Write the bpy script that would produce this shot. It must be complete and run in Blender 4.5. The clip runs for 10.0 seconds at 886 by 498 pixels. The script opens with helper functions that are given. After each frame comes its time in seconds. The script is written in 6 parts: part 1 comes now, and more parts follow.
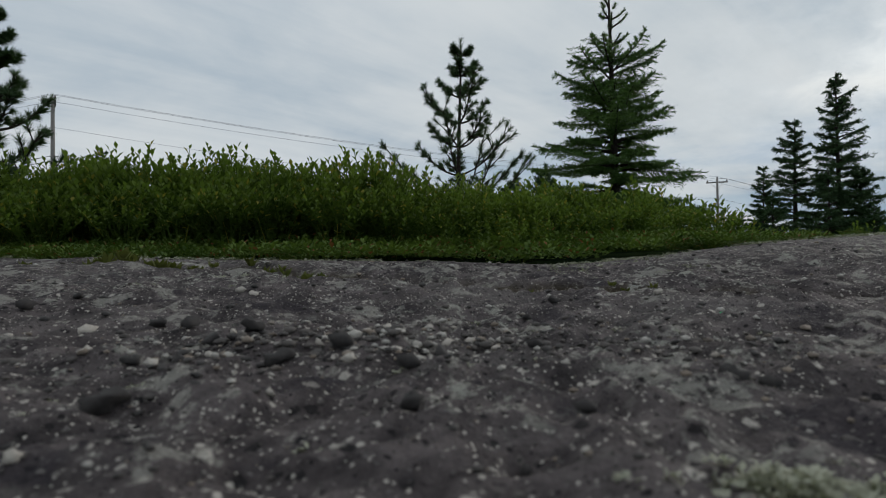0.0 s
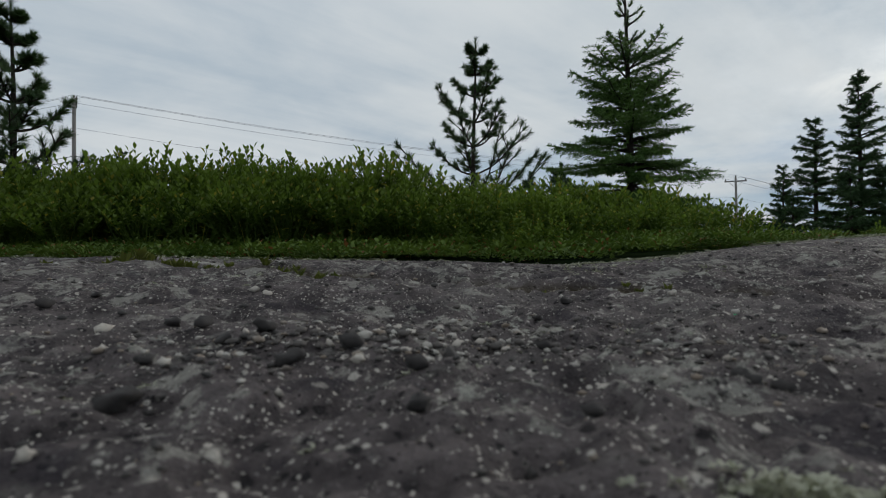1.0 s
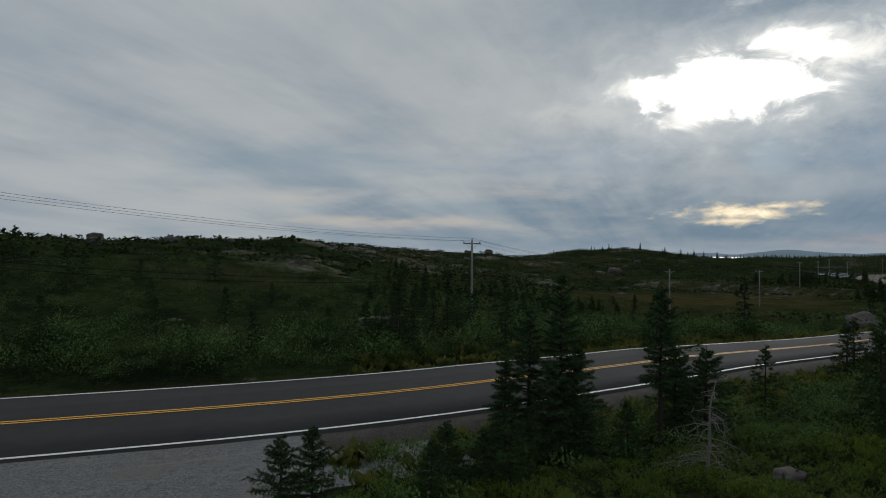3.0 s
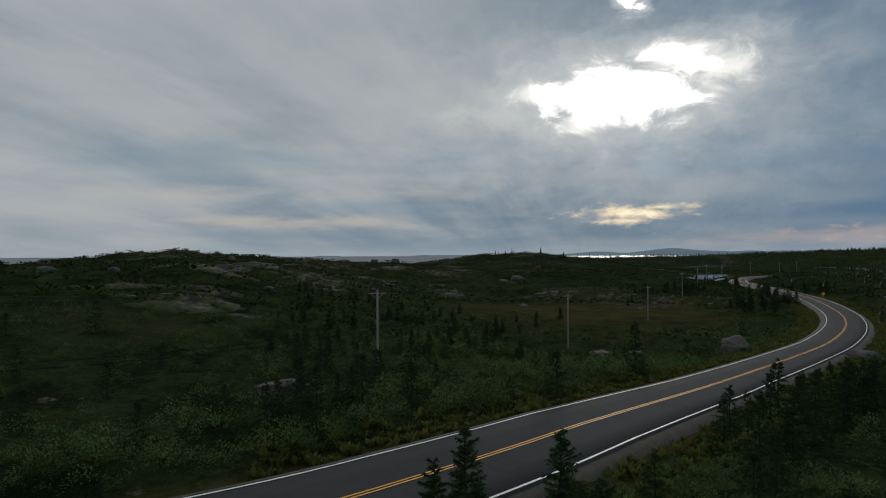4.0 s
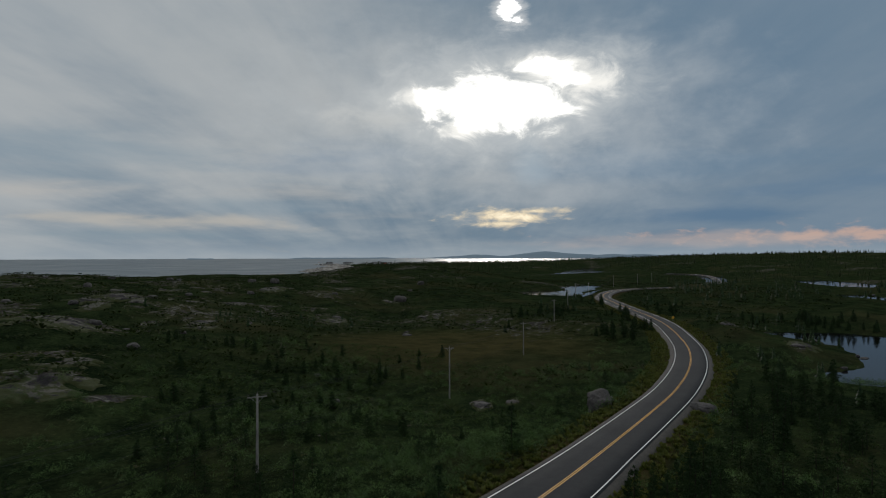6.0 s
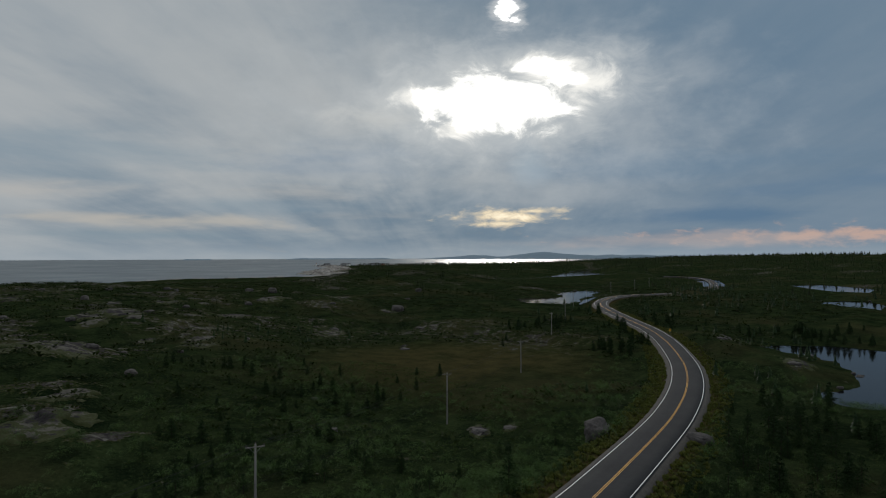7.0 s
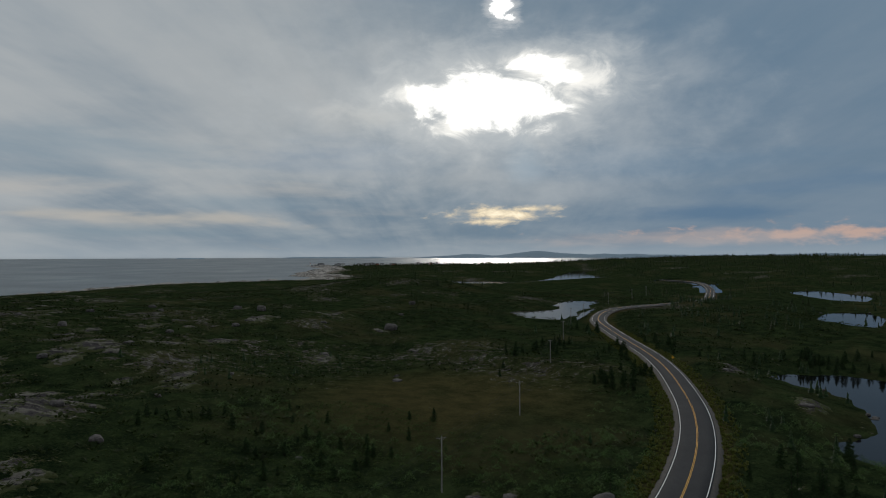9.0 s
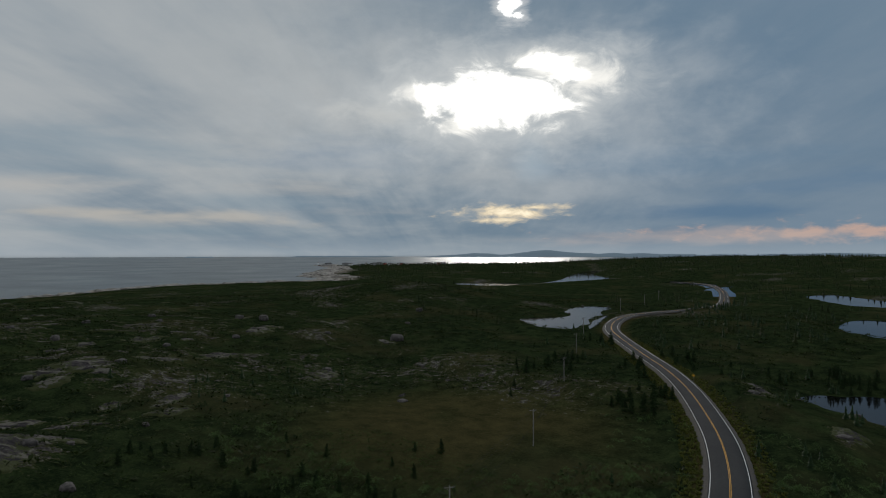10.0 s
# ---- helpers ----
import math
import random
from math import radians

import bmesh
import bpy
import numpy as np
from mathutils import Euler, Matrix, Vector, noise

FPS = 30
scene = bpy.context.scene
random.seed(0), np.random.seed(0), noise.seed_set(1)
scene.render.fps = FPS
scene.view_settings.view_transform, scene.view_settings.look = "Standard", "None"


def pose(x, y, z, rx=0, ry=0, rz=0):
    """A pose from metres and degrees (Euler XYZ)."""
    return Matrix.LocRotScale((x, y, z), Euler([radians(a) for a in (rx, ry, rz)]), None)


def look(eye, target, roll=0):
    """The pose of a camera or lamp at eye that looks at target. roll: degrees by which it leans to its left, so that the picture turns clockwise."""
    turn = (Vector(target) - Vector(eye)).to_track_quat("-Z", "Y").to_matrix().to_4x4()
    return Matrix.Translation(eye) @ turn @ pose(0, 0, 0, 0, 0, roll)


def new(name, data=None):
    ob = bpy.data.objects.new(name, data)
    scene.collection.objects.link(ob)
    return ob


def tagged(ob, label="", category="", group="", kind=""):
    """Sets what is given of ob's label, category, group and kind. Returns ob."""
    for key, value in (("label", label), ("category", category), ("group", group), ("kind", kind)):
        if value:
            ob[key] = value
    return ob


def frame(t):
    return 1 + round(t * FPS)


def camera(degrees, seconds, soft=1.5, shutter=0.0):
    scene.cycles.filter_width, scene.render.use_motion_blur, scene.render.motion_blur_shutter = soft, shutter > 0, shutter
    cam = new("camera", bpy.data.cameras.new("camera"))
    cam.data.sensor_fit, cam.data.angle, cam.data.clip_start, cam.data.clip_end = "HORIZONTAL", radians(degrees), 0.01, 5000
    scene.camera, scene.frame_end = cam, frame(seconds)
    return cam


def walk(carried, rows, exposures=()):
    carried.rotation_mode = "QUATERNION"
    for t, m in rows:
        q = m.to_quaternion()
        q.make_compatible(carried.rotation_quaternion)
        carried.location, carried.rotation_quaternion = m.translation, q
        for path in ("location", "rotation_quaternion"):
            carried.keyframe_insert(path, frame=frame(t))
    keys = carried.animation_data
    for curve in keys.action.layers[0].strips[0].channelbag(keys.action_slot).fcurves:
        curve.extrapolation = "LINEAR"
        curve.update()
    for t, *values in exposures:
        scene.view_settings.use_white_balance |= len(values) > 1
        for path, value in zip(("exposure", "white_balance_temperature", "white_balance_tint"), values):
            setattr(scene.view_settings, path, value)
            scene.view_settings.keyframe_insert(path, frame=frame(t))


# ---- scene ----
cam = camera(75.26, 10.0, soft=1.0)
cam.data.dof.use_dof, cam.data.dof.focus_distance, cam.data.dof.aperture_fstop = True, 2.2, 15.0
ROWS = [  # seconds, x, y, z, yaw, pitch, roll
    (0.0, 0.000, -0.000, 0.060, -1.308, 1.205, 0.999),
    (0.5, 0.002, -0.001, 0.061, -0.065, 1.159, 0.865),
    (1.0, 0.003, 0.000, 0.061, 0.165, 1.160, 0.874),
    (1.5, 0.012, -0.016, 0.299, -2.252, 0.895, 0.548),
    (1.8, 0.029, -0.053, 0.825, -6.077, 0.723, 0.285),
    (2.0, 0.042, -0.072, 1.402, -9.104, 0.594, 0.347),
    (2.5, -0.060, -0.332, 3.285, -18.004, 0.755, -0.232),
    (2.7, -0.102, -0.352, 4.244, -20.746, 0.740, -0.394),
    (3.8, 0.344, 0.191, 10.025, -31.221, 0.713, 0.305),
    (4.0, 0.285, 0.003, 11.031, -33.278, 0.716, 0.263),
    (4.5, 0.078, -0.357, 13.600, -38.337, 0.724, 0.201),
    (5.0, -0.029, -0.457, 16.187, -42.566, 0.756, 0.154),
    (5.5, -0.168, -0.475, 18.750, -44.501, 0.802, 0.160),
    (7.0, -0.533, -0.836, 26.460, -45.131, 0.805, 0.179),
    (7.5, -0.202, -0.453, 29.026, -45.371, 0.765, 0.164),
    (8.0, 1.046, 0.564, 31.626, -45.512, 0.701, 0.184),
    (8.5, 2.881, 2.458, 34.246, -45.664, 0.623, 0.202),
    (9.0, 5.857, 5.433, 36.769, -45.671, 0.566, 0.138),
    (9.5, 9.344, 8.978, 39.285, -45.373, 0.495, 0.060),
    (10.0, 13.361, 12.912, 41.780, -44.898, 0.413, 0.045),
]
walk(cam, [(t, pose(x, y, z, 90 + pitch, roll, yaw)) for t, x, y, z, yaw, pitch, roll in ROWS],
     exposures=[(0, 0.58), (1.2, 0.58), (2.0, 0.27), (2.7, 0.08), (4.0, -0.05), (10.0, -0.05)])

# ---- world, sun and exposure ----
SUN_AZ, SUN_EL = 51.0, 15.5      # degrees from +y towards +x, degrees above the horizon


def heading(az, el):
    a, e = radians(az), radians(el)
    return Vector((math.sin(a) * math.cos(e), math.cos(a) * math.cos(e), math.sin(e)))


class Nodes:
    """Short hand for building a node tree."""

    def __init__(self, tree):
        self.tree = tree
        tree.nodes.clear()

    def add(self, kind, **settings):
        n = self.tree.nodes.new(kind)
        for key, value in settings.items():
            if key in n.inputs.keys():
                self.put(n.inputs[key], value)
            else:
                setattr(n, key, value)
        return n

    def put(self, socket, value):
        if isinstance(value, bpy.types.NodeSocket):
            self.tree.links.new(value, socket)
        else:
            socket.default_value = value

    def math(self, op, a, b=None, clamp=False):
        n = self.tree.nodes.new("ShaderNodeMath")
        n.operation, n.use_clamp = op, clamp
        self.put(n.inputs[0], a)
        if b is not None:
            self.put(n.inputs[1], b)
        return n.outputs[0]

    def vec(self, op, a, b=None):
        n = self.tree.nodes.new("ShaderNodeVectorMath")
        n.operation = op
        self.put(n.inputs[0], a)
        if b is not None:
            self.put(n.inputs[1], b)
        return n.outputs["Value"] if op in ("DOT_PRODUCT", "LENGTH", "DISTANCE") else n.outputs[0]

    def ramp(self, fac, lo, hi, smooth=True):
        n = self.tree.nodes.new("ShaderNodeMapRange")
        n.interpolation_type = "SMOOTHSTEP" if smooth else "LINEAR"
        self.put(n.inputs[0], fac)
        n.inputs[1].default_value, n.inputs[2].default_value = lo, hi
        return n.outputs[0]

    def mix(self, fac, a, b, kind="MIX"):
        n = self.tree.nodes.new("ShaderNodeMix")
        n.data_type, n.blend_type = "RGBA", kind
        self.put(n.inputs[0], fac)
        for s, v in ((n.inputs[6], a), (n.inputs[7], b)):
            self.put(s, (*v, 1) if isinstance(v, tuple) and len(v) == 3 else v)
        return n.outputs[2]

    def noise(self, vector, scale, detail=4.0, rough=0.55, distort=0.0):
        return self.add("ShaderNodeTexNoise", Vector=vector, Scale=scale, Detail=detail, Roughness=rough, Distortion=distort).outputs[0]


def build_world():
    world = bpy.data.worlds.new("evening_sky")
    world.use_nodes = True
    scene.world = world
    k = Nodes(world.node_tree)
    way = k.add("ShaderNodeTexCoord").outputs["Generated"]
    sky = k.add("ShaderNodeTexSky", sky_type="NISHITA", sun_disc=False, sun_elevation=radians(SUN_EL), sun_rotation=radians(SUN_AZ))
    blue = k.mix(1.0, sky.outputs[0], (0.075, 0.075, 0.075), "MULTIPLY")
    sep = k.add("ShaderNodeSeparateXYZ", Vector=way)
    up = k.math("MAXIMUM", sep.outputs[2], 0.0)
    # the clouds lie on a high flat layer, so that they crowd together towards the horizon
    flat = k.math("ADD", up, 0.17)
    cx, cy = k.math("DIVIDE", sep.outputs[0], flat), k.math("DIVIDE", sep.outputs[1], flat)
    layer = k.add("ShaderNodeCombineXYZ", X=cx, Y=cy).outputs[0]
    # bands of cloud run towards the evening sun, broken by puffs
    ahead, across = heading(SUN_AZ - 3, 0), heading(SUN_AZ + 87, 0)
    u, v = k.vec("DOT_PRODUCT", layer, tuple(ahead)), k.vec("DOT_PRODUCT", layer, tuple(across))
    bands = k.noise(k.add("ShaderNodeCombineXYZ", X=k.math("MULTIPLY", u, 0.16), Y=k.math("MULTIPLY", v, 0.72)).outputs[0], 1.0, 6.0, 0.52, 0.35)
    thread = k.noise(k.add("ShaderNodeCombineXYZ", X=k.math("MULTIPLY", u, 0.35), Y=k.math("MULTIPLY", v, 1.9), Z=3.7).outputs[0], 1.0, 7.0, 0.60, 0.5)
    puffs = k.noise(layer, 1.15, 7.0, 0.56, 0.3)
    broad = k.noise(layer, 0.36, 2.0, 0.45, 0.2)
    body = k.math("ADD", k.math("ADD", k.math("MULTIPLY", bands, 0.34), k.math("MULTIPLY", thread, 0.16)), k.math("ADD", k.math("MULTIPLY", puffs, 0.22), k.math("MULTIPLY", broad, 0.28)))
    calm = k.math("MULTIPLY", k.ramp(up, 0.12, 0.015), 0.35)
    body = k.math("ADD", k.math("MULTIPLY", body, k.math("SUBTRACT", 1.0, calm)), k.math("MULTIPLY", calm, 0.48))
    # slate-blue undersides to pale grey tops
    grey = k.mix(k.ramp(body, 0.40, 0.56), (0.125, 0.198, 0.272), (0.385, 0.415, 0.432))
    clouds = k.mix(k.ramp(body, 0.54, 0.64), grey, (0.50, 0.50, 0.495))
    thin = k.math("MULTIPLY", k.ramp(body, 0.44, 0.36), 0.22)
    colour = k.mix(thin, clouds, blue)
    # the layer is thinner and brighter overhead and away from the evening sun's bank of cloud
    az_left = k.vec("DOT_PRODUCT", way, tuple(heading(SUN_AZ - 95, 4)))
    colour = k.mix(k.math("MULTIPLY", k.ramp(az_left, 0.0, 1.0), 0.38), colour, (0.445, 0.468, 0.485))
    colour = k.mix(k.math("MULTIPLY", k.ramp(up, 0.3, 0.75), 0.6), colour, (0.50, 0.525, 0.54))
    # darker, bluer banks to the right of the sun and in the low sky before it
    az_right = k.vec("DOT_PRODUCT", way, tuple(heading(SUN_AZ + 32, 10)))
    colour = k.mix(k.math("MULTIPLY", k.ramp(az_right, 0.80, 1.0), 0.78), colour, (0.135, 0.210, 0.295))

    def towards(az, el, wide, tall):
        """0 at the middle of an oval of the sky, 1 at its rim."""
        d, right = heading(az, el), heading(az + 90, 0)
        over = d.cross(right) * -1
        a = k.math("DIVIDE", k.vec("DOT_PRODUCT", way, tuple(right)), math.sin(radians(wide)))
        b = k.math("DIVIDE", k.vec("DOT_PRODUCT", way, tuple(over)), math.sin(radians(tall)))
        r = k.math("SQRT", k.math("ADD", k.math("MULTIPLY", a, a), k.math("MULTIPLY", b, b)))
        front = k.ramp(k.vec("DOT_PRODUCT", way, tuple(d)), 0.0, 0.2)
        return k.math("ADD", r, k.math("MULTIPLY", k.math("SUBTRACT", 1.0, front), 9.0))

    ragged = k.math("SUBTRACT", k.noise(k.add("ShaderNodeMapping", Vector=way, Scale=(1, 1, 1.7)).outputs[0], 13.0, 7.0, 0.58, 0.2), 0.5)
    soft = k.math("SUBTRACT", k.noise(k.add("ShaderNodeMapping", Vector=way, Scale=(1, 1, 5.0)).outputs[0], 5.0, 5.0, 0.55, 0.2), 0.5)

    def gap(colour, az, el, wide, tall, rag, inner, outer, light, amount=1.0, tex=None):
        r = k.math("ADD", towards(az, el, wide, tall), k.math("MULTIPLY", tex or ragged, rag))
        return k.mix(k.math("MULTIPLY", k.ramp(r, outer, inner), amount), colour, light)

    def rent(lobes, rag, tex=None):
        """How far out of a torn opening made of several lobes: 0 in its middle, 1 at its rim."""
        r = None
        for lobe in lobes:
            d = towards(*lobe)
            r = d if r is None else k.math("MINIMUM", r, d)
        return k.math("ADD", r, k.math("MULTIPLY", tex or ragged, rag))

    glints = k.math("SUBTRACT", k.noise(k.add("ShaderNodeMapping", Vector=way, Scale=(1, 1, 2.6)).outputs[0], 22.0, 6.0, 0.6, 0.3), 0.5)
    # low warm streaks and slate banks
    colour = gap(colour, 8.0, 8.6, 15, 3.0, 2.6, 0.0, 1.25, (0.20, 0.285, 0.355), 0.55, soft)
    colour = gap(colour, 26.0, 4.8, 9, 1.0, 2.6, 0.0, 1.25, (0.22, 0.30, 0.365), 0.45, soft)
    colour = gap(colour, 36.0, 9.6, 9, 2.2, 2.6, 0.0, 1.2, (0.15, 0.235, 0.34), 0.55, soft)
    colour = gap(colour, 60.0, 9.5, 9, 2.6, 2.6, 0.0, 1.2, (0.17, 0.255, 0.35), 0.45, soft)
    colour = gap(colour, 9.0, 5.6, 9, 0.9, 5.0, -0.2, 1.3, (0.50, 0.48, 0.45), 0.6, soft)
    colour = gap(colour, 20.0, 3.3, 11, 0.8, 5.0, -0.2, 1.3, (0.52, 0.48, 0.42), 0.65, soft)
    colour = gap(colour, 29.0, 6.3, 8, 0.7, 5.0, -0.2, 1.3, (0.46, 0.45, 0.43), 0.5, soft)
    colour = gap(colour, 40.0, 4.0, 9, 0.6, 5.0, -0.2, 1.3, (0.44, 0.43, 0.42), 0.45, soft)
    colour = gap(colour, 14.0, 2.0, 20, 0.7, 4.0, -0.2, 1.3, (0.20, 0.28, 0.34), 0.45, soft)
    colour = gap(colour, 72.0, 3.7, 10, 0.75, 2.4, 0.0, 1.2, (0.105, 0.185, 0.285), 0.85, soft)
    colour = gap(colour, 88.0, 6.0, 16, 1.5, 2.6, 0.0, 1.2, (0.120, 0.20, 0.30), 0.7, soft)
    colour = gap(colour, 70.0, 8.2, 13, 1.3, 2.6, 0.0, 1.2, (0.13, 0.215, 0.31), 0.55, soft)
    colour = gap(colour, 83.0, 1.8, 14, 0.75, 5.5, -0.3, 1.3, (0.62, 0.41, 0.32), 0.75, glints)
    colour = gap(colour, 66.0, 1.6, 12, 0.6, 5.0, -0.2, 1.3, (0.50, 0.40, 0.36), 0.5, soft)
    # the sun's bank: a wide glow, the torn opening with its bright rim, and the shaft below it
    colour = gap(colour, 50.0, 14.0, 24, 10, 1.2, 0.0, 1.25, (0.54, 0.57, 0.585), 0.55)
    colour = gap(colour, 38.5, 13.6, 5.5, 1.8, 2.6, 0.0, 1.1, (0.60, 0.60, 0.57), 0.5)
    colour = gap(colour, 53.8, 9.2, 2.2, 2.8, 1.2, 0.0, 1.2, (0.42, 0.50, 0.56), 0.45, soft)
    streak = rent([(51.4, 4.0, 5.0, 0.85), (50.2, 3.3, 3.6, 0.45), (54.0, 4.5, 3.0, 0.4)], 3.2, glints)
    colour = k.mix(k.math("MULTIPLY", k.ramp(streak, 1.25, 0.2), 0.9), colour, (0.86, 0.72, 0.50))
    colour = k.mix(k.ramp(streak, 0.55, -0.3), colour, (1.15, 1.02, 0.76))
    wisp = k.math("SUBTRACT", k.noise(k.add("ShaderNodeMapping", Vector=way, Scale=(1, 1, 1.8)).outputs[0], 17.0, 8.0, 0.62, 0.5), 0.5)
    torn = rent([(48.9, 15.0, 4.8, 2.3), (53.0, 14.8, 3.6, 2.2), (43.8, 15.4, 3.0, 0.9), (56.0, 17.8, 3.6, 1.2), (58.8, 16.4, 2.8, 1.5), (46.6, 12.7, 1.8, 0.9)], 3.0, wisp)
    colour = k.mix(k.math("MULTIPLY", k.ramp(torn, 3.0, 0.7), 0.62), colour, (0.64, 0.66, 0.655))
    colour = k.mix(k.math("MULTIPLY", k.ramp(torn, 1.55, 0.35), 0.95), colour, (1.0, 0.985, 0.93))
    heart = rent([(48.9, 15.0, 4.4, 2.0), (52.6, 14.7, 3.4, 1.9), (55.4, 18.0, 2.2, 0.7), (57.8, 16.8, 1.4, 0.7), (44.9, 15.3, 2.0, 0.6)], 3.0, wisp)
    colour = k.mix(k.ramp(heart, 1.5, 0.4), colour, (1.9, 1.87, 1.78))
    colour = k.mix(k.ramp(heart, 0.7, 0.1), colour, (10.0, 9.9, 9.4))
    small = rent([(51.6, 23.3, 1.0, 1.3), (52.4, 22.4, 0.7, 0.7)], 3.0, glints)
    colour = k.mix(k.math("MULTIPLY", k.ramp(small, 2.0, 0.8), 0.6), colour, (0.70, 0.71, 0.71))
    colour = k.mix(k.ramp(small, 1.0, 0.55), colour, (1.9, 1.9, 1.85))
    # haze along the horizon
    colour = k.mix(k.math("MULTIPLY", k.ramp(sep.outputs[2], 0.035, 0.0), 0.5), colour, (0.36, 0.41, 0.45))
    under = k.mix(k.ramp(sep.outputs[2], 0.0, -0.02), colour, (0.05, 0.055, 0.05))
    back = k.add("ShaderNodeBackground", Color=under, Strength=1.0)
    k.tree.links.new(back.outputs[0], k.add("ShaderNodeOutputWorld").inputs[0])


build_world()
sun = new("sun", bpy.data.lights.new("sun", "SUN"))
sun.data.energy, sun.data.angle, sun.data.color = 0.55, radians(12), (1.0, 0.93, 0.84)
sun.matrix_world = look((0, 0, 60), Vector((0, 0, 60)) - heading(SUN_AZ, SUN_EL))

# ---- noise and the lie of the land ----


def lattice(ix, iy, seed):
    h = (ix.astype(np.int64) * 374761393 + iy.astype(np.int64) * 668265263 + seed * 974634777) & 0xFFFFFFFF
    h = ((h ^ (h >> 13)) * 1274126177) & 0xFFFFFFFF
    return ((h ^ (h >> 16)) & 0xFFFF) / 65535.0


def value_noise(x, y, size, seed):
    x, y = np.asarray(x, float) / size, np.asarray(y, float) / size
    ix, iy = np.floor(x), np.floor(y)
    u, v = x - ix, y - iy
    u, v = u * u * (3 - 2 * u), v * v * (3 - 2 * v)
    a, b = lattice(ix, iy, seed), lattice(ix + 1, iy, seed)
    c, d = lattice(ix, iy + 1, seed), lattice(ix + 1, iy + 1, seed)
    return (a + (b - a) * u) * (1 - v) + (c + (d - c) * u) * v - 0.5


def fbm(x, y, size, seed, octaves=4, gain=0.5):
    total, amp = 0.0, 1.0
    for i in range(octaves):
        total = total + amp * value_noise(x, y, size / 2 ** i, seed + 17 * i)
        amp *= gain
    return total


def step(x, lo, hi):
    u = np.clip((np.asarray(x, float) - lo) / (hi - lo), 0, 1)
    return u * u * (3 - 2 * u)


def polyline(points, closed=False, n=8):
    """A smooth line through the points."""
    p = np.array(points, float)
    q = np.vstack([p[-1:], p, p[:2]]) if closed else np.vstack([2 * p[0] - p[1], p, 2 * p[-1] - p[-2]])
    out = []
    for i in range(1, len(q) - 2):
        for t in np.linspace(0, 1, n, endpoint=False):
            a, b, c, d = q[i - 1], q[i], q[i + 1], q[i + 2]
            out.append(0.5 * (2 * b + (c - a) * t + (2 * a - 5 * b + 4 * c - d) * t ** 2 + (3 * b - a - 3 * c + d) * t ** 3))
    if not closed:
        out.append(p[-1])
    return np.array(out)


def distance_to(line, x, y, closed=False):
    """Distance to the line, and how far along it, of every point."""
    x, y = np.asarray(x, float), np.asarray(y, float)
    best, along = np.full(x.shape, 1e9), np.zeros(x.shape)
    pts = np.vstack([line, line[:1]]) if closed else line
    s = 0.0
    for a, b in zip(pts[:-1], pts[1:]):
        d = b - a
        L = math.hypot(*d)
        t = np.clip(((x - a[0]) * d[0] + (y - a[1]) * d[1]) / (L * L + 1e-9), 0, 1)
        r = np.hypot(x - a[0] - t * d[0], y - a[1] - t * d[1])
        near = r < best
        best, along = np.where(near, r, best), np.where(near, s + t * L, along)
        s += L
    return best, along


def inside(line, x, y):
    x, y = np.asarray(x, float), np.asarray(y, float)
    odd = np.zeros(x.shape, bool)
    for a, b in zip(line, np.roll(line, -1, axis=0)):
        cut = (a[1] > y) != (b[1] > y)
        odd ^= cut & (x < (b[0] - a[0]) * (y - a[1]) / (b[1] - a[1] + 1e-12) + a[0])
    return odd


ROAD_LINE = polyline([(-150, 62), (-60, 37), (-25, 29.6), (-10, 27.4), (-4, 26.7), (4, 26.1), (12, 26.2), (21, 27.3), (30, 28.9), (40, 31.0), (54, 33.8),
                      (78, 38.9), (104.4, 44.8), (128, 51.5), (150, 59.8), (172, 70.5), (206, 90.3), (234, 110), (265, 136),
                      (303, 167), (332, 188), (370, 206), (408, 216), (442, 214), (510, 207), (574, 210), (700, 250), (860, 310),
                      (992, 379), (1037, 455)])
ROAD_S = np.concatenate([[0], np.cumsum(np.hypot(*np.diff(ROAD_LINE, axis=0).T))])
ROAD_NEAR = ROAD_S[np.argmin(np.hypot(ROAD_LINE[:, 0] - 4, ROAD_LINE[:, 1] - 26))]
HALF_ROAD = 3.65


def road_height(s):
    return np.interp(s - ROAD_NEAR, [-160, -15, 12, 27, 38, 52, 78, 105, 140, 480, 800, 1200], [0.2, -0.78, -0.80, -1.05, -1.6, -2.25, -3.2, -4.0, -4.2, -4.2, -9.5, -10])


def road_half(s):
    """Half the width between the edge lines: wider by the lay-by."""
    return np.interp(s - ROAD_NEAR, [-40, 0, 18, 60], [4.4, 4.6, 4.4, 3.65])


SEA, BOG = -14.0, -7.0
LAKES = [  # level, shore
    (-4.6, [(339, 260), (372, 244), (405, 268), (430, 281), (457, 277), (455, 257), (416, 243), (377, 228), (336, 211), (316, 208), (318, 236)]),
    (-12.0, [(701, 644), (777, 735), (830, 690), (820, 630), (938, 640), (1133, 735), (1474, 905), (1550, 890), (1300, 770), (1105, 612), (968, 552), (810, 534), (753, 548)]),
    (-11.0, [(898, 395), (987, 445), (1127, 483), (1142, 437), (1035, 374), (905, 354)]),
    (-11.0, [(741, 285), (793, 317), (903, 329), (1010, 322), (1000, 306), (853, 262), (768, 260)]),
    (-9.2, [(613, 92), (691, 134), (771, 184), (841, 176), (790, 132), (757, 108)]),
    (-9.2, [(409, 65), (445, 85), (490, 101), (545, 100), (545, 76), (470, 62)]),
    (-7.5, [(162, 31), (172, 29), (184, 26), (203, 34), (222, 46), (229, 56), (237, 64), (251, 51), (259, 32), (264, 6), (205, -12), (162, 4), (157, 20)]),
]
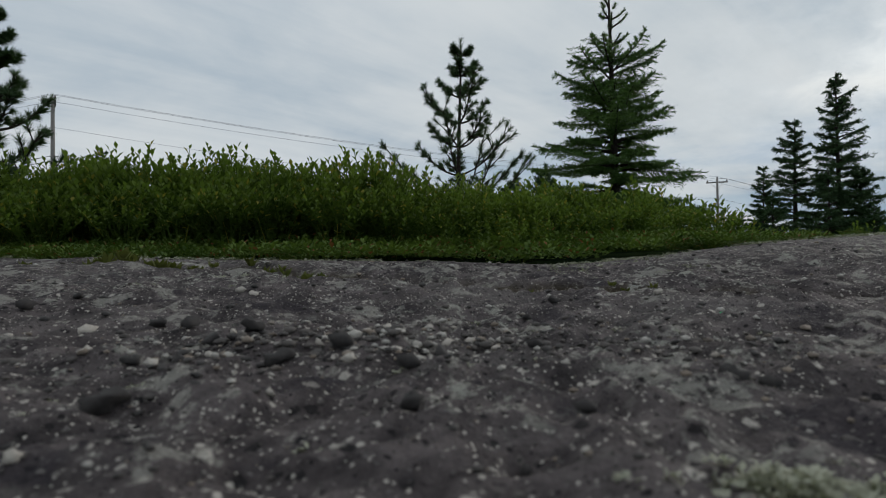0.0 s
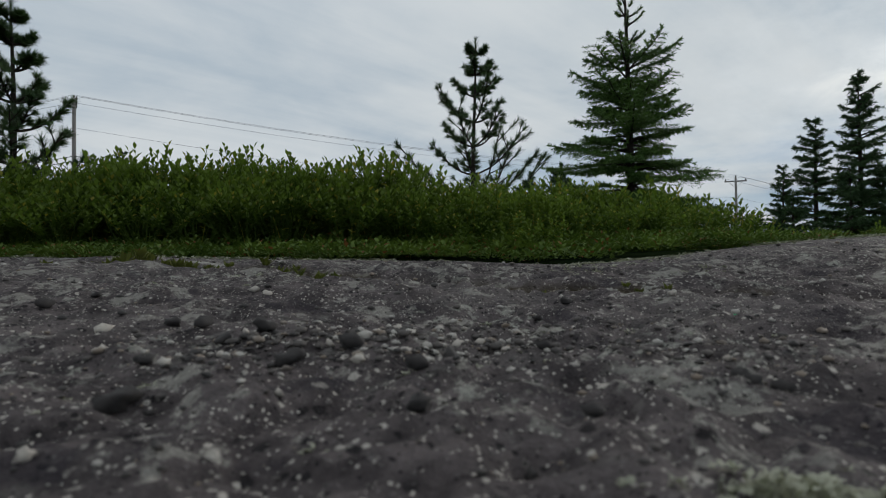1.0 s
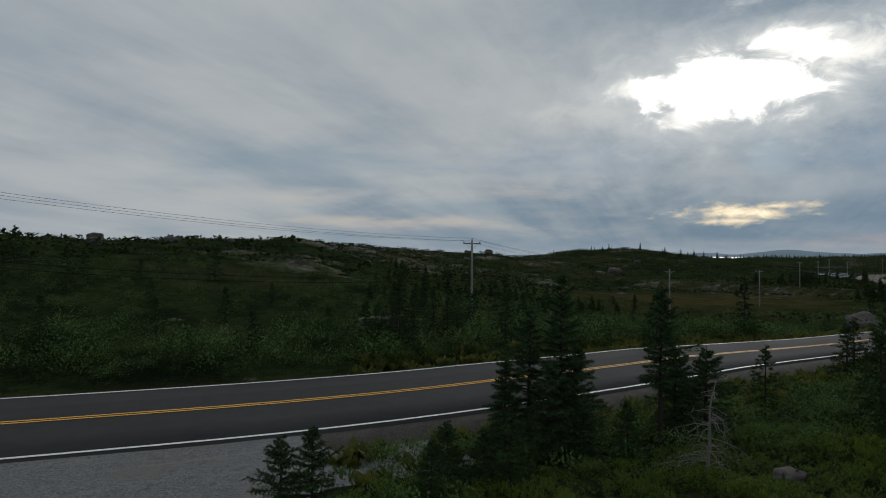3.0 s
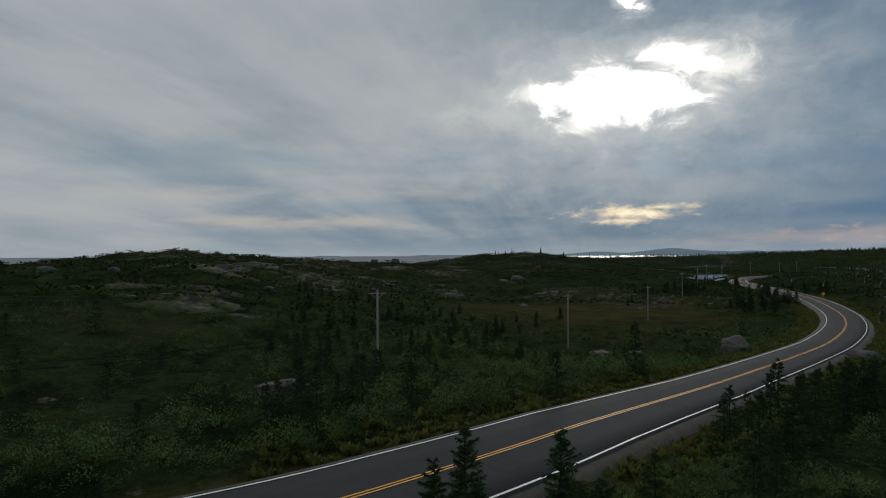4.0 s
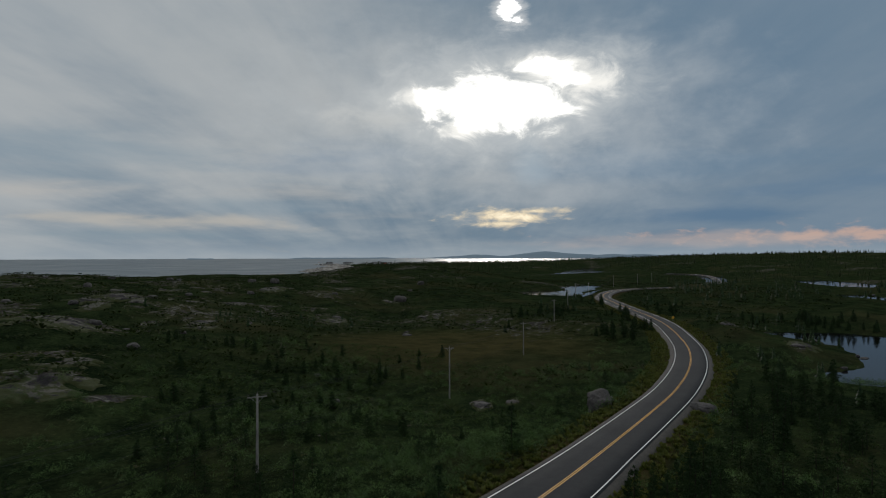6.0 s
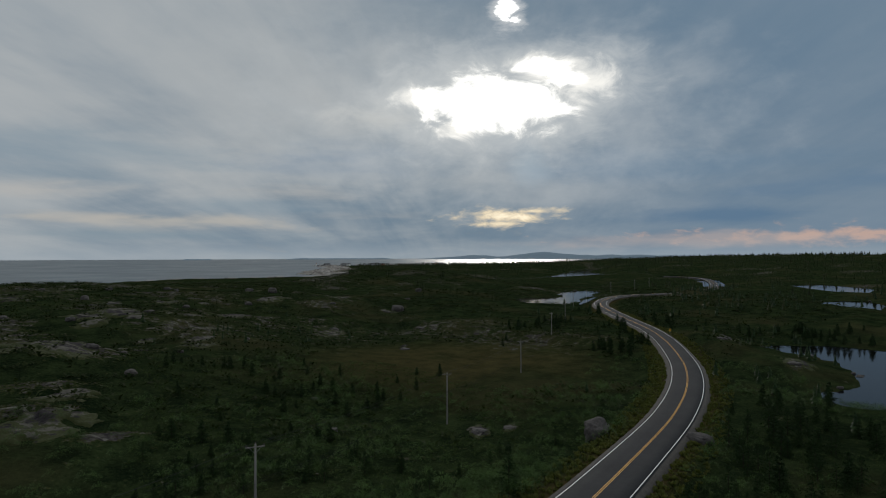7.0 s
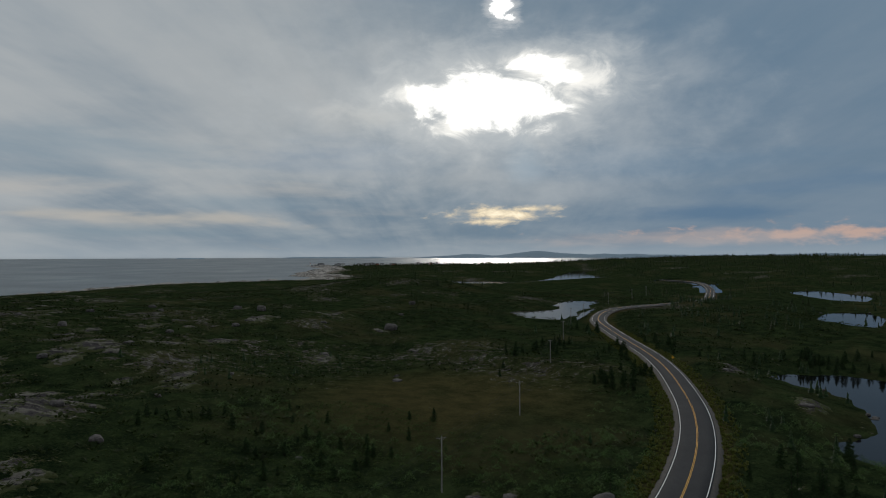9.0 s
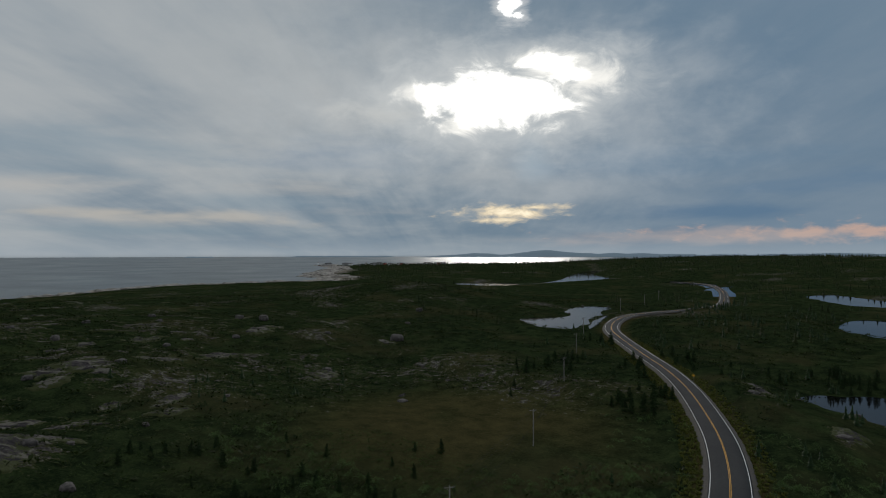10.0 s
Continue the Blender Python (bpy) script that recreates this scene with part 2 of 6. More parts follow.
LAKES = [(level, polyline(shore, True, 4)) for level, shore in LAKES]
COAST = polyline([(-420, 700), (-100, 760), (60, 830), (123, 869), (216, 950), (312, 1000), (410, 1016), (518, 1036), (600, 1016), (660, 985), (720, 1060),
                  (800, 1250), (1000, 1500), (1180, 1720), (1300, 1950), (1465, 2294), (1620, 2330), (1800, 2130), (1950, 1850), (2065, 1600), (2430, 1560),
                  (2900, 1560), (3700, 1650), (4900, 1650), (4900, -500), (-420, -500)], True, 4)
HILLS = [(-10, 5, 35, -1.49), (35, 0, 28, 1.97), (-90, -40, 90, 7.89), (-60, 150, 80, 14.25), (0, 38, 20, -0.43), (-15, 75, 30, -1.72), (20, 120, 30, 3.92),
         (55, 285, 60, 11.35), (62, 90, 28, -4.13), (140, 150, 50, -2.16), (185, 195, 35, -3.37), (150, 300, 35, 3.74), (205, 240, 40, 3.5), (284, 308, 60, 3.06),
         (389, 435, 70, 16.28), (213, 72, 28, 4.89), (264, 45, 45, -3.85), (390, 75, 60, 6.63), (380, 245, 45, 3.36), (250, 650, 200, 7.34), (40, 440, 110, 13.22), (28, 143, 15, 3.4), (57, 212, 16, 3.6), (288, 52, 22, 5.0), (470, 184, 16, 4.5), (520, 178, 20, 4.5), (585, 186, 20, 4.0)]
FAR_HILLS = [(1700, 250, 420, 12), (2300, 700, 600, 19), (3000, 1000, 500, 24), (1400, 1000, 260, 6), (2200, 100, 500, 17), (1250, 1350, 260, 4)]


def near_ground(x, y):
    """The rock where the camera starts, the heath before it, and the gravel lay-by."""
    slab = 0.0 + 0.045 * np.clip(y, -4, 2.2) + 0.02 * np.clip(x, -3, 5) * step(y, 1.0, 4.0)
    low = np.interp(y, [3, 6, 8, 10, 14, 21], [0.12, 0.0, -0.14, -0.26, -0.52, -0.84]) - 0.03 * np.clip(x - 8, 0, 30)
    return slab - 0.03 + (low - slab + 0.03) * step(y, 1.8, 5.5)


def land(x, y, detail=True):
    x, y = np.asarray(x, float), np.asarray(y, float)
    z = np.full(x.shape, -6.0)
    for cx, cy, r, a in HILLS + FAR_HILLS:
        z = z + a * np.exp(-((x - cx) ** 2 + (y - cy) ** 2) / (2.0 * r * r))
    dist = np.hypot(x, y)
    if detail:
        bog = np.exp(-(((x - 135) / 48) ** 2 + ((y - 125) / 45) ** 2) ** 2)
        rough = step(dist, 25, 90) * (1 - 0.85 * bog)
        z = z + fbm(x, y, 42.0, 3, 4) * 3.0 * rough + fbm(x, y, 9.0, 8, 3) * 0.9 * rough + (fbm(x, y, 170, 5, 3) * 3.5 - 3.0) * step(dist, 350, 750)
    w = step(np.hypot(x - 2, (y - 9) * 0.8), 14, 28)
    z = (near_ground(x, y) - 0.06 * (1 - step(np.hypot(x, y), 1.2, 3.0))) * (1 - w) + z * w
    # lakes
    for level, shore in LAKES:
        lo, hi = shore.min(0) - 130, shore.max(0) + 130
        part = (x > lo[0]) & (x < hi[0]) & (y > lo[1]) & (y < hi[1])
        if part.any():
            d, _ = distance_to(shore, x[part], y[part], True)
            d = np.where(inside(shore, x[part], y[part]), -d, d)
            d = d + fbm(x[part], y[part], 16, 31, 3) * 7
            reach = 25 + 0.05 * dist[part]
            bank = level + 0.25 + np.clip(d, 0, 30) * 0.10
            z[part] = np.where(d < 0, np.maximum(level - 1.5, level + d * 0.25), bank + (np.maximum(z[part], level + 0.25) - bank) * step(d, 0, reach))
    # the coast
    d, _ = distance_to(COAST, x, y, True)
    d = np.where(inside(COAST, x, y), d, -d) + fbm(x, y, 90, 41, 4) * 45
    shelf = SEA + np.clip(d, -60, 400) * 0.055 + fbm(x, y, 25, 43, 3) * 2.2
    z = np.minimum(z, np.where(d < 160, shelf + (z - shelf) * step(d, 40, 160), z))
    # the road's bed
    lo, hi = ROAD_LINE.min(0) - 30, ROAD_LINE.max(0) + 30
    part = (x > lo[0]) & (x < hi[0]) & (y > lo[1]) & (y < hi[1])
    d, s = distance_to(ROAD_LINE, x[part], y[part])
    reach = np.clip(0.02 * dist[part], 2, 12)
    bed = road_height(s) - 0.45 - 0.002 * dist[part]
    u = step(d - road_half(s), 1.3 + reach * 0.4, 7 + reach)
    z[part] = bed + (z[part] - bed) * u
    return z


def land_at(x, y):
    return float(land(np.array([x], float), np.array([y], float))[0])

# ---- materials ----


def material(name, build, **kw):
    m = bpy.data.materials.new(name)
    m.use_nodes = True
    k = Nodes(m.node_tree)
    where = k.add("ShaderNodeNewGeometry").outputs["Position"]
    bsdf = k.add("ShaderNodeBsdfPrincipled")
    build(k, bsdf, where)
    k.tree.links.new(bsdf.outputs[0], k.add("ShaderNodeOutputMaterial").inputs[0])
    return m


def bump(k, bsdf, height, strength=0.4, distance=0.02):
    k.put(bsdf.inputs["Normal"], k.add("ShaderNodeBump", Height=height, Strength=strength, Distance=distance).outputs[0])


def plain(name, colour, rough=0.6, metal=0.0, scale=30.0, vary=0.25, relief=0.15, gloss=0.5):
    def build(k, b, where):
        n = k.noise(where, scale, 5)
        big = k.noise(where, scale * 0.13, 3)
        f = k.math("ADD", k.math("MULTIPLY", n, 0.6), k.math("MULTIPLY", big, 0.4))
        k.put(b.inputs["Base Color"], k.mix(k.ramp(f, 0.25, 0.75), tuple(c * (1 - vary) for c in colour), tuple(min(1, c * (1 + vary)) for c in colour)))
        k.put(b.inputs["Roughness"], k.math("ADD", rough - 0.08, k.math("MULTIPLY", n, 0.16), True))
        b.inputs["Metallic"].default_value = metal
        b.inputs["Specular IOR Level"].default_value = gloss
        if relief:
            bump(k, b, n, relief, 0.3 / scale)
    return material(name, build)


def leafy(name, dark, light, scale=1.2, clear=0.3, dead=None, gloss=0.12, young=0.0):
    """Foliage: each leaf or needle its own shade, whole patches lighter or darker, some light coming through."""
    m = bpy.data.materials.new(name)
    m.use_nodes = True
    k = Nodes(m.node_tree)
    geo = k.add("ShaderNodeNewGeometry")
    own, where = geo.outputs["Random Per Island"], geo.outputs["Position"]
    patch = k.noise(where, scale, 3)
    f = k.math("ADD", k.math("MULTIPLY", own, 0.4), k.math("MULTIPLY", k.ramp(patch, 0.3, 0.7), 0.6))
    if young:
        age = k.add("ShaderNodeAttribute", attribute_name="young").outputs["Fac"]
        f = k.math("ADD", k.math("MULTIPLY", f, 1 - young), k.math("MULTIPLY", age, young))
    c = k.mix(f, dark, light)
    if dead:
        c = k.mix(k.math("GREATER_THAN", own, 0.955), c, dead)
    b = k.add("ShaderNodeBsdfPrincipled", Roughness=0.6)
    k.put(b.inputs["Base Color"], c)
    b.inputs["Specular IOR Level"].default_value = gloss
    t = k.add("ShaderNodeBsdfTranslucent")
    k.put(t.inputs["Color"], k.mix(1.0, c, (1.0, 1.15, 0.55), "MULTIPLY"))
    both = k.add("ShaderNodeMixShader")
    both.inputs[0].default_value = clear
    k.tree.links.new(b.outputs[0], both.inputs[1])
    k.tree.links.new(t.outputs[0], both.inputs[2])
    k.tree.links.new(both.outputs[0], k.add("ShaderNodeOutputMaterial").inputs[0])
    return m


def ground_build(k, b, where):
    rock = k.add("ShaderNodeAttribute", attribute_name="rock").outputs["Fac"]
    bog = k.add("ShaderNodeAttribute", attribute_name="bog").outputs["Fac"]
    verge = k.add("ShaderNodeAttribute", attribute_name="verge").outputs["Fac"]
    wet = k.add("ShaderNodeAttribute", attribute_name="shore").outputs["Fac"]
    big, mid, fine = k.noise(where, 0.018, 4, 0.6), k.noise(where, 0.16, 5, 0.65), k.noise(where, 1.6, 6, 0.7)
    tuft = k.noise(where, 7.0, 4, 0.7)
    mottled = k.math("ADD", k.math("MULTIPLY", mid, 0.55), k.math("MULTIPLY", fine, 0.45))
    heath = k.mix(k.ramp(mottled, 0.38, 0.70), (0.006, 0.012, 0.006), (0.036, 0.053, 0.020))
    heath = k.mix(k.math("MULTIPLY", k.ramp(big, 0.5, 0.68), 0.6), heath, (0.050, 0.046, 0.022))
    heath = k.mix(k.math("MULTIPLY", k.ramp(tuft, 0.52, 0.7), 0.5), heath, (0.058, 0.066, 0.028))
    bogc = k.mix(k.ramp(mottled, 0.3, 0.7), (0.026, 0.027, 0.012), (0.072, 0.062, 0.026))
    heath = k.mix(bog, heath, bogc)
    heath = k.mix(verge, heath, k.mix(fine, (0.042, 0.036, 0.014), (0.110, 0.080, 0.034)))
    torn = k.math("ADD", rock, k.math("ADD", k.math("MULTIPLY", k.math("SUBTRACT", fine, 0.5), 1.5), k.math("MULTIPLY", k.math("SUBTRACT", k.noise(where, 0.30, 6, 0.72), 0.5), 2.4)))
    lichen = k.noise(where, 0.9, 6, 0.7)
    stone = k.mix(k.ramp(lichen, 0.42, 0.62), (0.036, 0.032, 0.034), (0.095, 0.088, 0.080))
    bent = k.vec("ADD", where, k.vec("MULTIPLY", k.add("ShaderNodeTexNoise", Vector=where, Scale=0.35, Detail=4.0).outputs[1], (5.0, 5.0, 5.0)))
    seam = k.add("ShaderNodeTexVoronoi", feature="DISTANCE_TO_EDGE", Vector=bent, Scale=0.16).outputs["Distance"]
    stone = k.mix(k.math("MULTIPLY", k.ramp(k.math("ADD", seam, k.math("MULTIPLY", fine, 0.10)), 0.12, 0.07), 0.55), stone, (0.22, 0.215, 0.19))
    stone = k.mix(k.ramp(k.noise(where, 3.0, 5, 0.7), 0.6, 0.75), stone, (0.22, 0.215, 0.18))
    moss = k.ramp(torn, 0.34, 0.52)
    heath = k.mix(k.math("MULTIPLY", moss, 0.6), heath, k.mix(fine, (0.040, 0.045, 0.014), (0.105, 0.100, 0.040)))
    colour = k.mix(k.ramp(torn, 0.50, 0.60), heath, stone)
    colour = k.mix(wet, colour, k.mix(mid, (0.13, 0.115, 0.10), (0.33, 0.29, 0.25)))
    k.put(b.inputs["Base Color"], colour)
    b.inputs["Roughness"].default_value = 0.95
    b.inputs["Specular IOR Level"].default_value = 0.0
    bump(k, b, k.math("ADD", k.math("MULTIPLY", fine, 0.7), k.math("MULTIPLY", tuft, 0.3)), 0.9, 0.35)


def slab_build(k, b, where):
    grain = k.noise(where, 260, 3, 0.7)
    mid, big = k.noise(where, 26, 6, 0.68), k.noise(where, 2.2, 5, 0.6)
    spots = k.noise(where, 55, 5, 0.72)
    base = k.mix(k.ramp(mid, 0.3, 0.7), (0.029, 0.025, 0.026), (0.128, 0.110, 0.109))
    base = k.mix(k.math("MULTIPLY", k.ramp(big, 0.48, 0.64), 0.55), base, (0.140, 0.127, 0.122))
    base = k.mix(k.math("MULTIPLY", k.ramp(k.noise(where, 1.1, 4), 0.55, 0.7), 0.5), base, (0.062, 0.053, 0.064))
    # grit: single pale and dark grains of two sizes
    for size, rare in ((110.0, 0.94), (210.0, 0.87), (450.0, 0.80)):
        cell = k.add("ShaderNodeTexVoronoi", Vector=where, Scale=size)
        chance = k.add("ShaderNodeSeparateColor", Color=cell.outputs["Color"])
        small = k.ramp(k.math("ADD", cell.outputs["Distance"], k.math("MULTIPLY", grain, 0.5)), 0.66, 0.50)
        base = k.mix(k.math("MULTIPLY", k.math("GREATER_THAN", chance.outputs[0], rare), small), base, (0.38, 0.355, 0.32))
        base = k.mix(k.math("MULTIPLY", k.math("LESS_THAN", chance.outputs[1], 0.16), small), base, (0.020, 0.018, 0.019))
    # pale crusts of lichen, and bits of quartz
    crust = k.math("MULTIPLY", k.ramp(spots, 0.54, 0.61), k.ramp(k.noise(where, 3.2, 5, 0.65), 0.47, 0.58))
    base = k.mix(crust, base, k.mix(grain, (0.20, 0.20, 0.175), (0.34, 0.34, 0.30)))
    blotch = k.noise(where, 13.0, 7, 0.74)
    base = k.mix(k.math("MULTIPLY", k.ramp(blotch, 0.56, 0.60), 0.7), base, k.mix(grain, (0.17, 0.165, 0.15), (0.34, 0.33, 0.29)))
    base = k.mix(k.math("MULTIPLY", k.ramp(k.noise(where, 8.0, 6, 0.7), 0.45, 0.38), 0.7), base, (0.030, 0.026, 0.031))
    moss = k.add("ShaderNodeAttribute", attribute_name="moss").outputs["Fac"]
    base = k.mix(moss, base, k.mix(grain, (0.018, 0.015, 0.010), (0.080, 0.062, 0.026)))
    disc = k.add("ShaderNodeAttribute", attribute_name="crust").outputs["Fac"]
    base = k.mix(k.ramp(k.math("ADD", disc, k.math("ADD", k.math("MULTIPLY", k.math("SUBTRACT", spots, 0.5), 1.5), k.math("MULTIPLY", k.math("SUBTRACT", mid, 0.5), 1.6))), 0.52, 0.62), base, (0.27, 0.265, 0.24))
    k.put(b.inputs["Base Color"], k.mix(k.math("MULTIPLY", k.ramp(grain, 0.62, 0.72), 0.5), base, (0.24, 0.23, 0.22)))
    b.inputs["Roughness"].default_value = 0.9
    b.inputs["Specular IOR Level"].default_value = 0.1
    bump(k, b, k.math("ADD", k.math("MULTIPLY", grain, 0.3), k.math("ADD", k.math("MULTIPLY", mid, 0.5), k.math("MULTIPLY", spots, 0.4))), 1.0, 0.013)


def asphalt_build(k, b, where):
    grit, mid, big = k.noise(where, 45, 4, 0.7), k.noise(where, 1.4, 5, 0.6), k.noise(where, 0.12, 4)
    f = k.math("ADD", k.math("MULTIPLY", grit, 0.35), k.math("ADD", k.math("MULTIPLY", mid, 0.35), k.math("MULTIPLY", big, 0.3)))
    k.put(b.inputs["Base Color"], k.mix(k.ramp(f, 0.32, 0.68), (0.030, 0.031, 0.033), (0.050, 0.051, 0.053)))
    k.put(b.inputs["Roughness"], k.math("ADD", 0.82, k.math("MULTIPLY", mid, 0.16)))
    b.inputs["Specular IOR Level"].default_value = 0.12
    bump(k, b, grit, 0.35, 0.01)


def paint_of(colour):
    def build(k, b, where):
        worn = k.noise(where, 14, 6, 0.75)
        k.put(b.inputs["Base Color"], k.mix(k.math("MULTIPLY", k.ramp(worn, 0.56, 0.66), 0.7), colour, (0.10, 0.10, 0.105)))
        b.inputs["Roughness"].default_value = 0.6
        bump(k, b, worn, 0.2, 0.005)
    return build


def gravel_build(k, b, where):
    stones = k.add("ShaderNodeTexVoronoi", Vector=where, Scale=34.0)
    tone = k.add("ShaderNodeSeparateColor", Color=stones.outputs["Color"]).outputs[0]
    big, mid = k.noise(where, 0.35, 5, 0.6), k.noise(where, 2.5, 5, 0.65)
    c = k.mix(tone, (0.030, 0.032, 0.035), (0.200, 0.204, 0.212))
    c = k.mix(k.math("MULTIPLY", k.ramp(big, 0.5, 0.66), 0.6), c, (0.118, 0.108, 0.092))
    c = k.mix(k.math("MULTIPLY", k.ramp(k.noise(where, 7.0, 6, 0.75), 0.5, 0.62), 0.5), c, (0.15, 0.148, 0.142))
    c = k.mix(k.math("MULTIPLY", k.ramp(mid, 0.44, 0.36), 0.5), c, (0.050, 0.050, 0.050))
    streak = k.noise(k.add("ShaderNodeMapping", Vector=where, Rotation=(0, 0, 0.12), Scale=(0.12, 1.0, 1.0)).outputs[0], 1.6, 5, 0.65)
    c = k.mix(k.math("MULTIPLY", k.ramp(streak, 0.54, 0.66), 0.5), c, (0.17, 0.16, 0.145))
    chalk = k.add("ShaderNodeAttribute", attribute_name="chalk").outputs["Fac"]
    c = k.mix(k.ramp(k.math("ADD", chalk, k.math("MULTIPLY", k.math("SUBTRACT", mid, 0.5), 1.6)), 0.5, 0.62), c, k.mix(tone, (0.20, 0.19, 0.17), (0.36, 0.345, 0.31)))
    k.put(b.inputs["Base Color"], c)
    b.inputs["Roughness"].default_value = 0.92
    bump(k, b, k.math("MULTIPLY", stones.outputs["Distance"], -1.0), 0.8, 0.02)


def water_build(rip, strength, height, rough, deep, gloss):
    def build(k, b, where):
        k.put(b.inputs["Base Color"], deep)
        b.inputs["IOR"].default_value = 1.33
        b.inputs["Specular IOR Level"].default_value = gloss
        long = k.add("ShaderNodeMapping", Vector=where, Rotation=(0, 0, 0.6), Scale=(1, 2.6, 1)).outputs[0]
        calm = k.noise(where, rip * 0.04, 4, 0.6, 0.6)
        k.put(b.inputs["Roughness"], k.math("ADD", rough, k.math("MULTIPLY", k.math("SUBTRACT", calm, 0.5), rough * 0.7), True))
        waves = k.math("ADD", k.noise(long, rip, 4, 0.6), k.math("MULTIPLY", k.noise(long, rip * 0.13, 3, 0.6), 1.5))
        bump(k, b, waves, strength, height)
    return build


def rock_build(k, b, where):
    own = k.add("ShaderNodeObjectInfo").outputs["Random"]
    mid, fine = k.noise(where, 1.3, 6, 0.65), k.noise(where, 9, 6, 0.7)
    c = k.mix(k.ramp(mid, 0.35, 0.65), (0.026, 0.023, 0.024), (0.074, 0.068, 0.065))
    c = k.mix(k.math("MULTIPLY", own, 0.25), c, (0.14, 0.12, 0.105))
    c = k.mix(k.math("MULTIPLY", k.ramp(fine, 0.56, 0.66), 0.5), c, (0.21, 0.20, 0.175))
    c = k.mix(k.math("MULTIPLY", k.ramp(k.noise(where, 4, 5, 0.7), 0.58, 0.7), 0.7), c, (0.028, 0.026, 0.028))
    k.put(b.inputs["Base Color"], c)
    b.inputs["Roughness"].default_value = 0.92
    bump(k, b, k.math("ADD", mid, fine), 0.7, 0.06)


def lake_material():
    m = bpy.data.materials.new("lake_water")
    m.use_nodes = True
    k = Nodes(m.node_tree)
    where = k.add("ShaderNodeNewGeometry").outputs["Position"]
    waves = k.add("ShaderNodeBump", Height=k.noise(where, 1.6, 4, 0.6), Strength=0.10, Distance=0.05).outputs[0]
    depth = k.add("ShaderNodeBsdfDiffuse", Color=(0.005, 0.005, 0.005, 1))
    film = k.add("ShaderNodeBsdfGlossy", Color=(0.62, 0.64, 0.66, 1), Roughness=0.06, Normal=waves)
    both = k.add("ShaderNodeMixShader")
    k.put(both.inputs[0], k.add("ShaderNodeFresnel", IOR=1.33, Normal=waves).outputs[0])
    k.tree.links.new(depth.outputs[0], both.inputs[1])
    k.tree.links.new(film.outputs[0], both.inputs[2])
    k.tree.links.new(both.outputs[0], k.add("ShaderNodeOutputMaterial").inputs[0])
    return m


M = {
    "ground": material("heath_ground", ground_build), "slab": material("granite_slab", slab_build),
    "asphalt": material("asphalt", asphalt_build), "white": material("white_road_paint", paint_of((0.72, 0.72, 0.70))),
    "yellow": material("yellow_road_paint", paint_of((0.72, 0.36, 0.035))), "gravel": material("grey_gravel", gravel_build),
    "sea": material("sea_water", water_build(0.12, 0.35, 0.9, 0.34, (0.012, 0.040, 0.055, 1), 0.4)), "lake": lake_material(), "rock": material("lichened_rock", rock_build),
    "shrub": leafy("shrub_leaves", (0.028, 0.053, 0.013), (0.142, 0.198, 0.041), 3.2, 0.42, (0.22, 0.20, 0.04), 0.06, 0.5),
    "cover": leafy("ground_cover_leaves", (0.034, 0.066, 0.016), (0.135, 0.190, 0.046), 5.0, 0.25, (0.17, 0.07, 0.035), 0.06),
    "heath": leafy("heath_leaves", (0.018, 0.033, 0.011), (0.070, 0.104, 0.033), 0.25, 0.1, None, 0.03),
    "bush": leafy("alder_leaves", (0.024, 0.050, 0.018), (0.098, 0.158, 0.050), 0.35, 0.08, None, 0.03),
    "far": leafy("far_foliage", (0.015, 0.023, 0.010), (0.040, 0.054, 0.020), 0.05, 0.2, None, 0.02),
    "grass": leafy("dry_grass", (0.050, 0.068, 0.015), (0.150, 0.145, 0.050), 0.6),
    "spruce": leafy("spruce_needles", (0.018, 0.040, 0.018), (0.058, 0.098, 0.042), 2.0, 0.15, None, 0.05),
    "fresh": leafy("young_spruce_needles", (0.028, 0.066, 0.018), (0.092, 0.160, 0.040), 3.0, 0.25),
    "pine": leafy("pine_needles", (0.022, 0.048, 0.020), (0.068, 0.112, 0.044), 4.0, 0.2),
    "dark": leafy("dark_spruce_needles", (0.011, 0.024, 0.011), (0.036, 0.062, 0.024), 0.8, 0.15, None, 0.05),
    "bark": plain("bark", (0.036, 0.030, 0.026), 0.95, 0, 60, 0.4, 0.5, 0.05), "deadwood": plain("dead_wood", (0.15, 0.14, 0.13), 0.9, 0, 40, 0.35, 0.4),
    "pole": plain("weathered_pole", (0.19, 0.18, 0.168), 0.85, 0, 14, 0.3, 0.4), "wire": plain("wire", (0.05, 0.05, 0.052), 0.9, 0.0, 3, 0.1, 0, 0.05),
    "black": plain("black_insulation", (0.015, 0.015, 0.016), 0.9, 0, 10, 0.2, 0, 0.05), "glassy": plain("insulator_glaze", (0.10, 0.085, 0.08), 0.25, 0, 10, 0.2, 0),
    "shoulder": plain("shoulder_gravel", (0.058, 0.052, 0.045), 0.95, 0, 9, 0.5, 0.5),
    "metal": plain("galvanised_steel", (0.42, 0.42, 0.43), 0.45, 0.9, 20, 0.15, 0.1),
}

# ---- mesh helpers ----


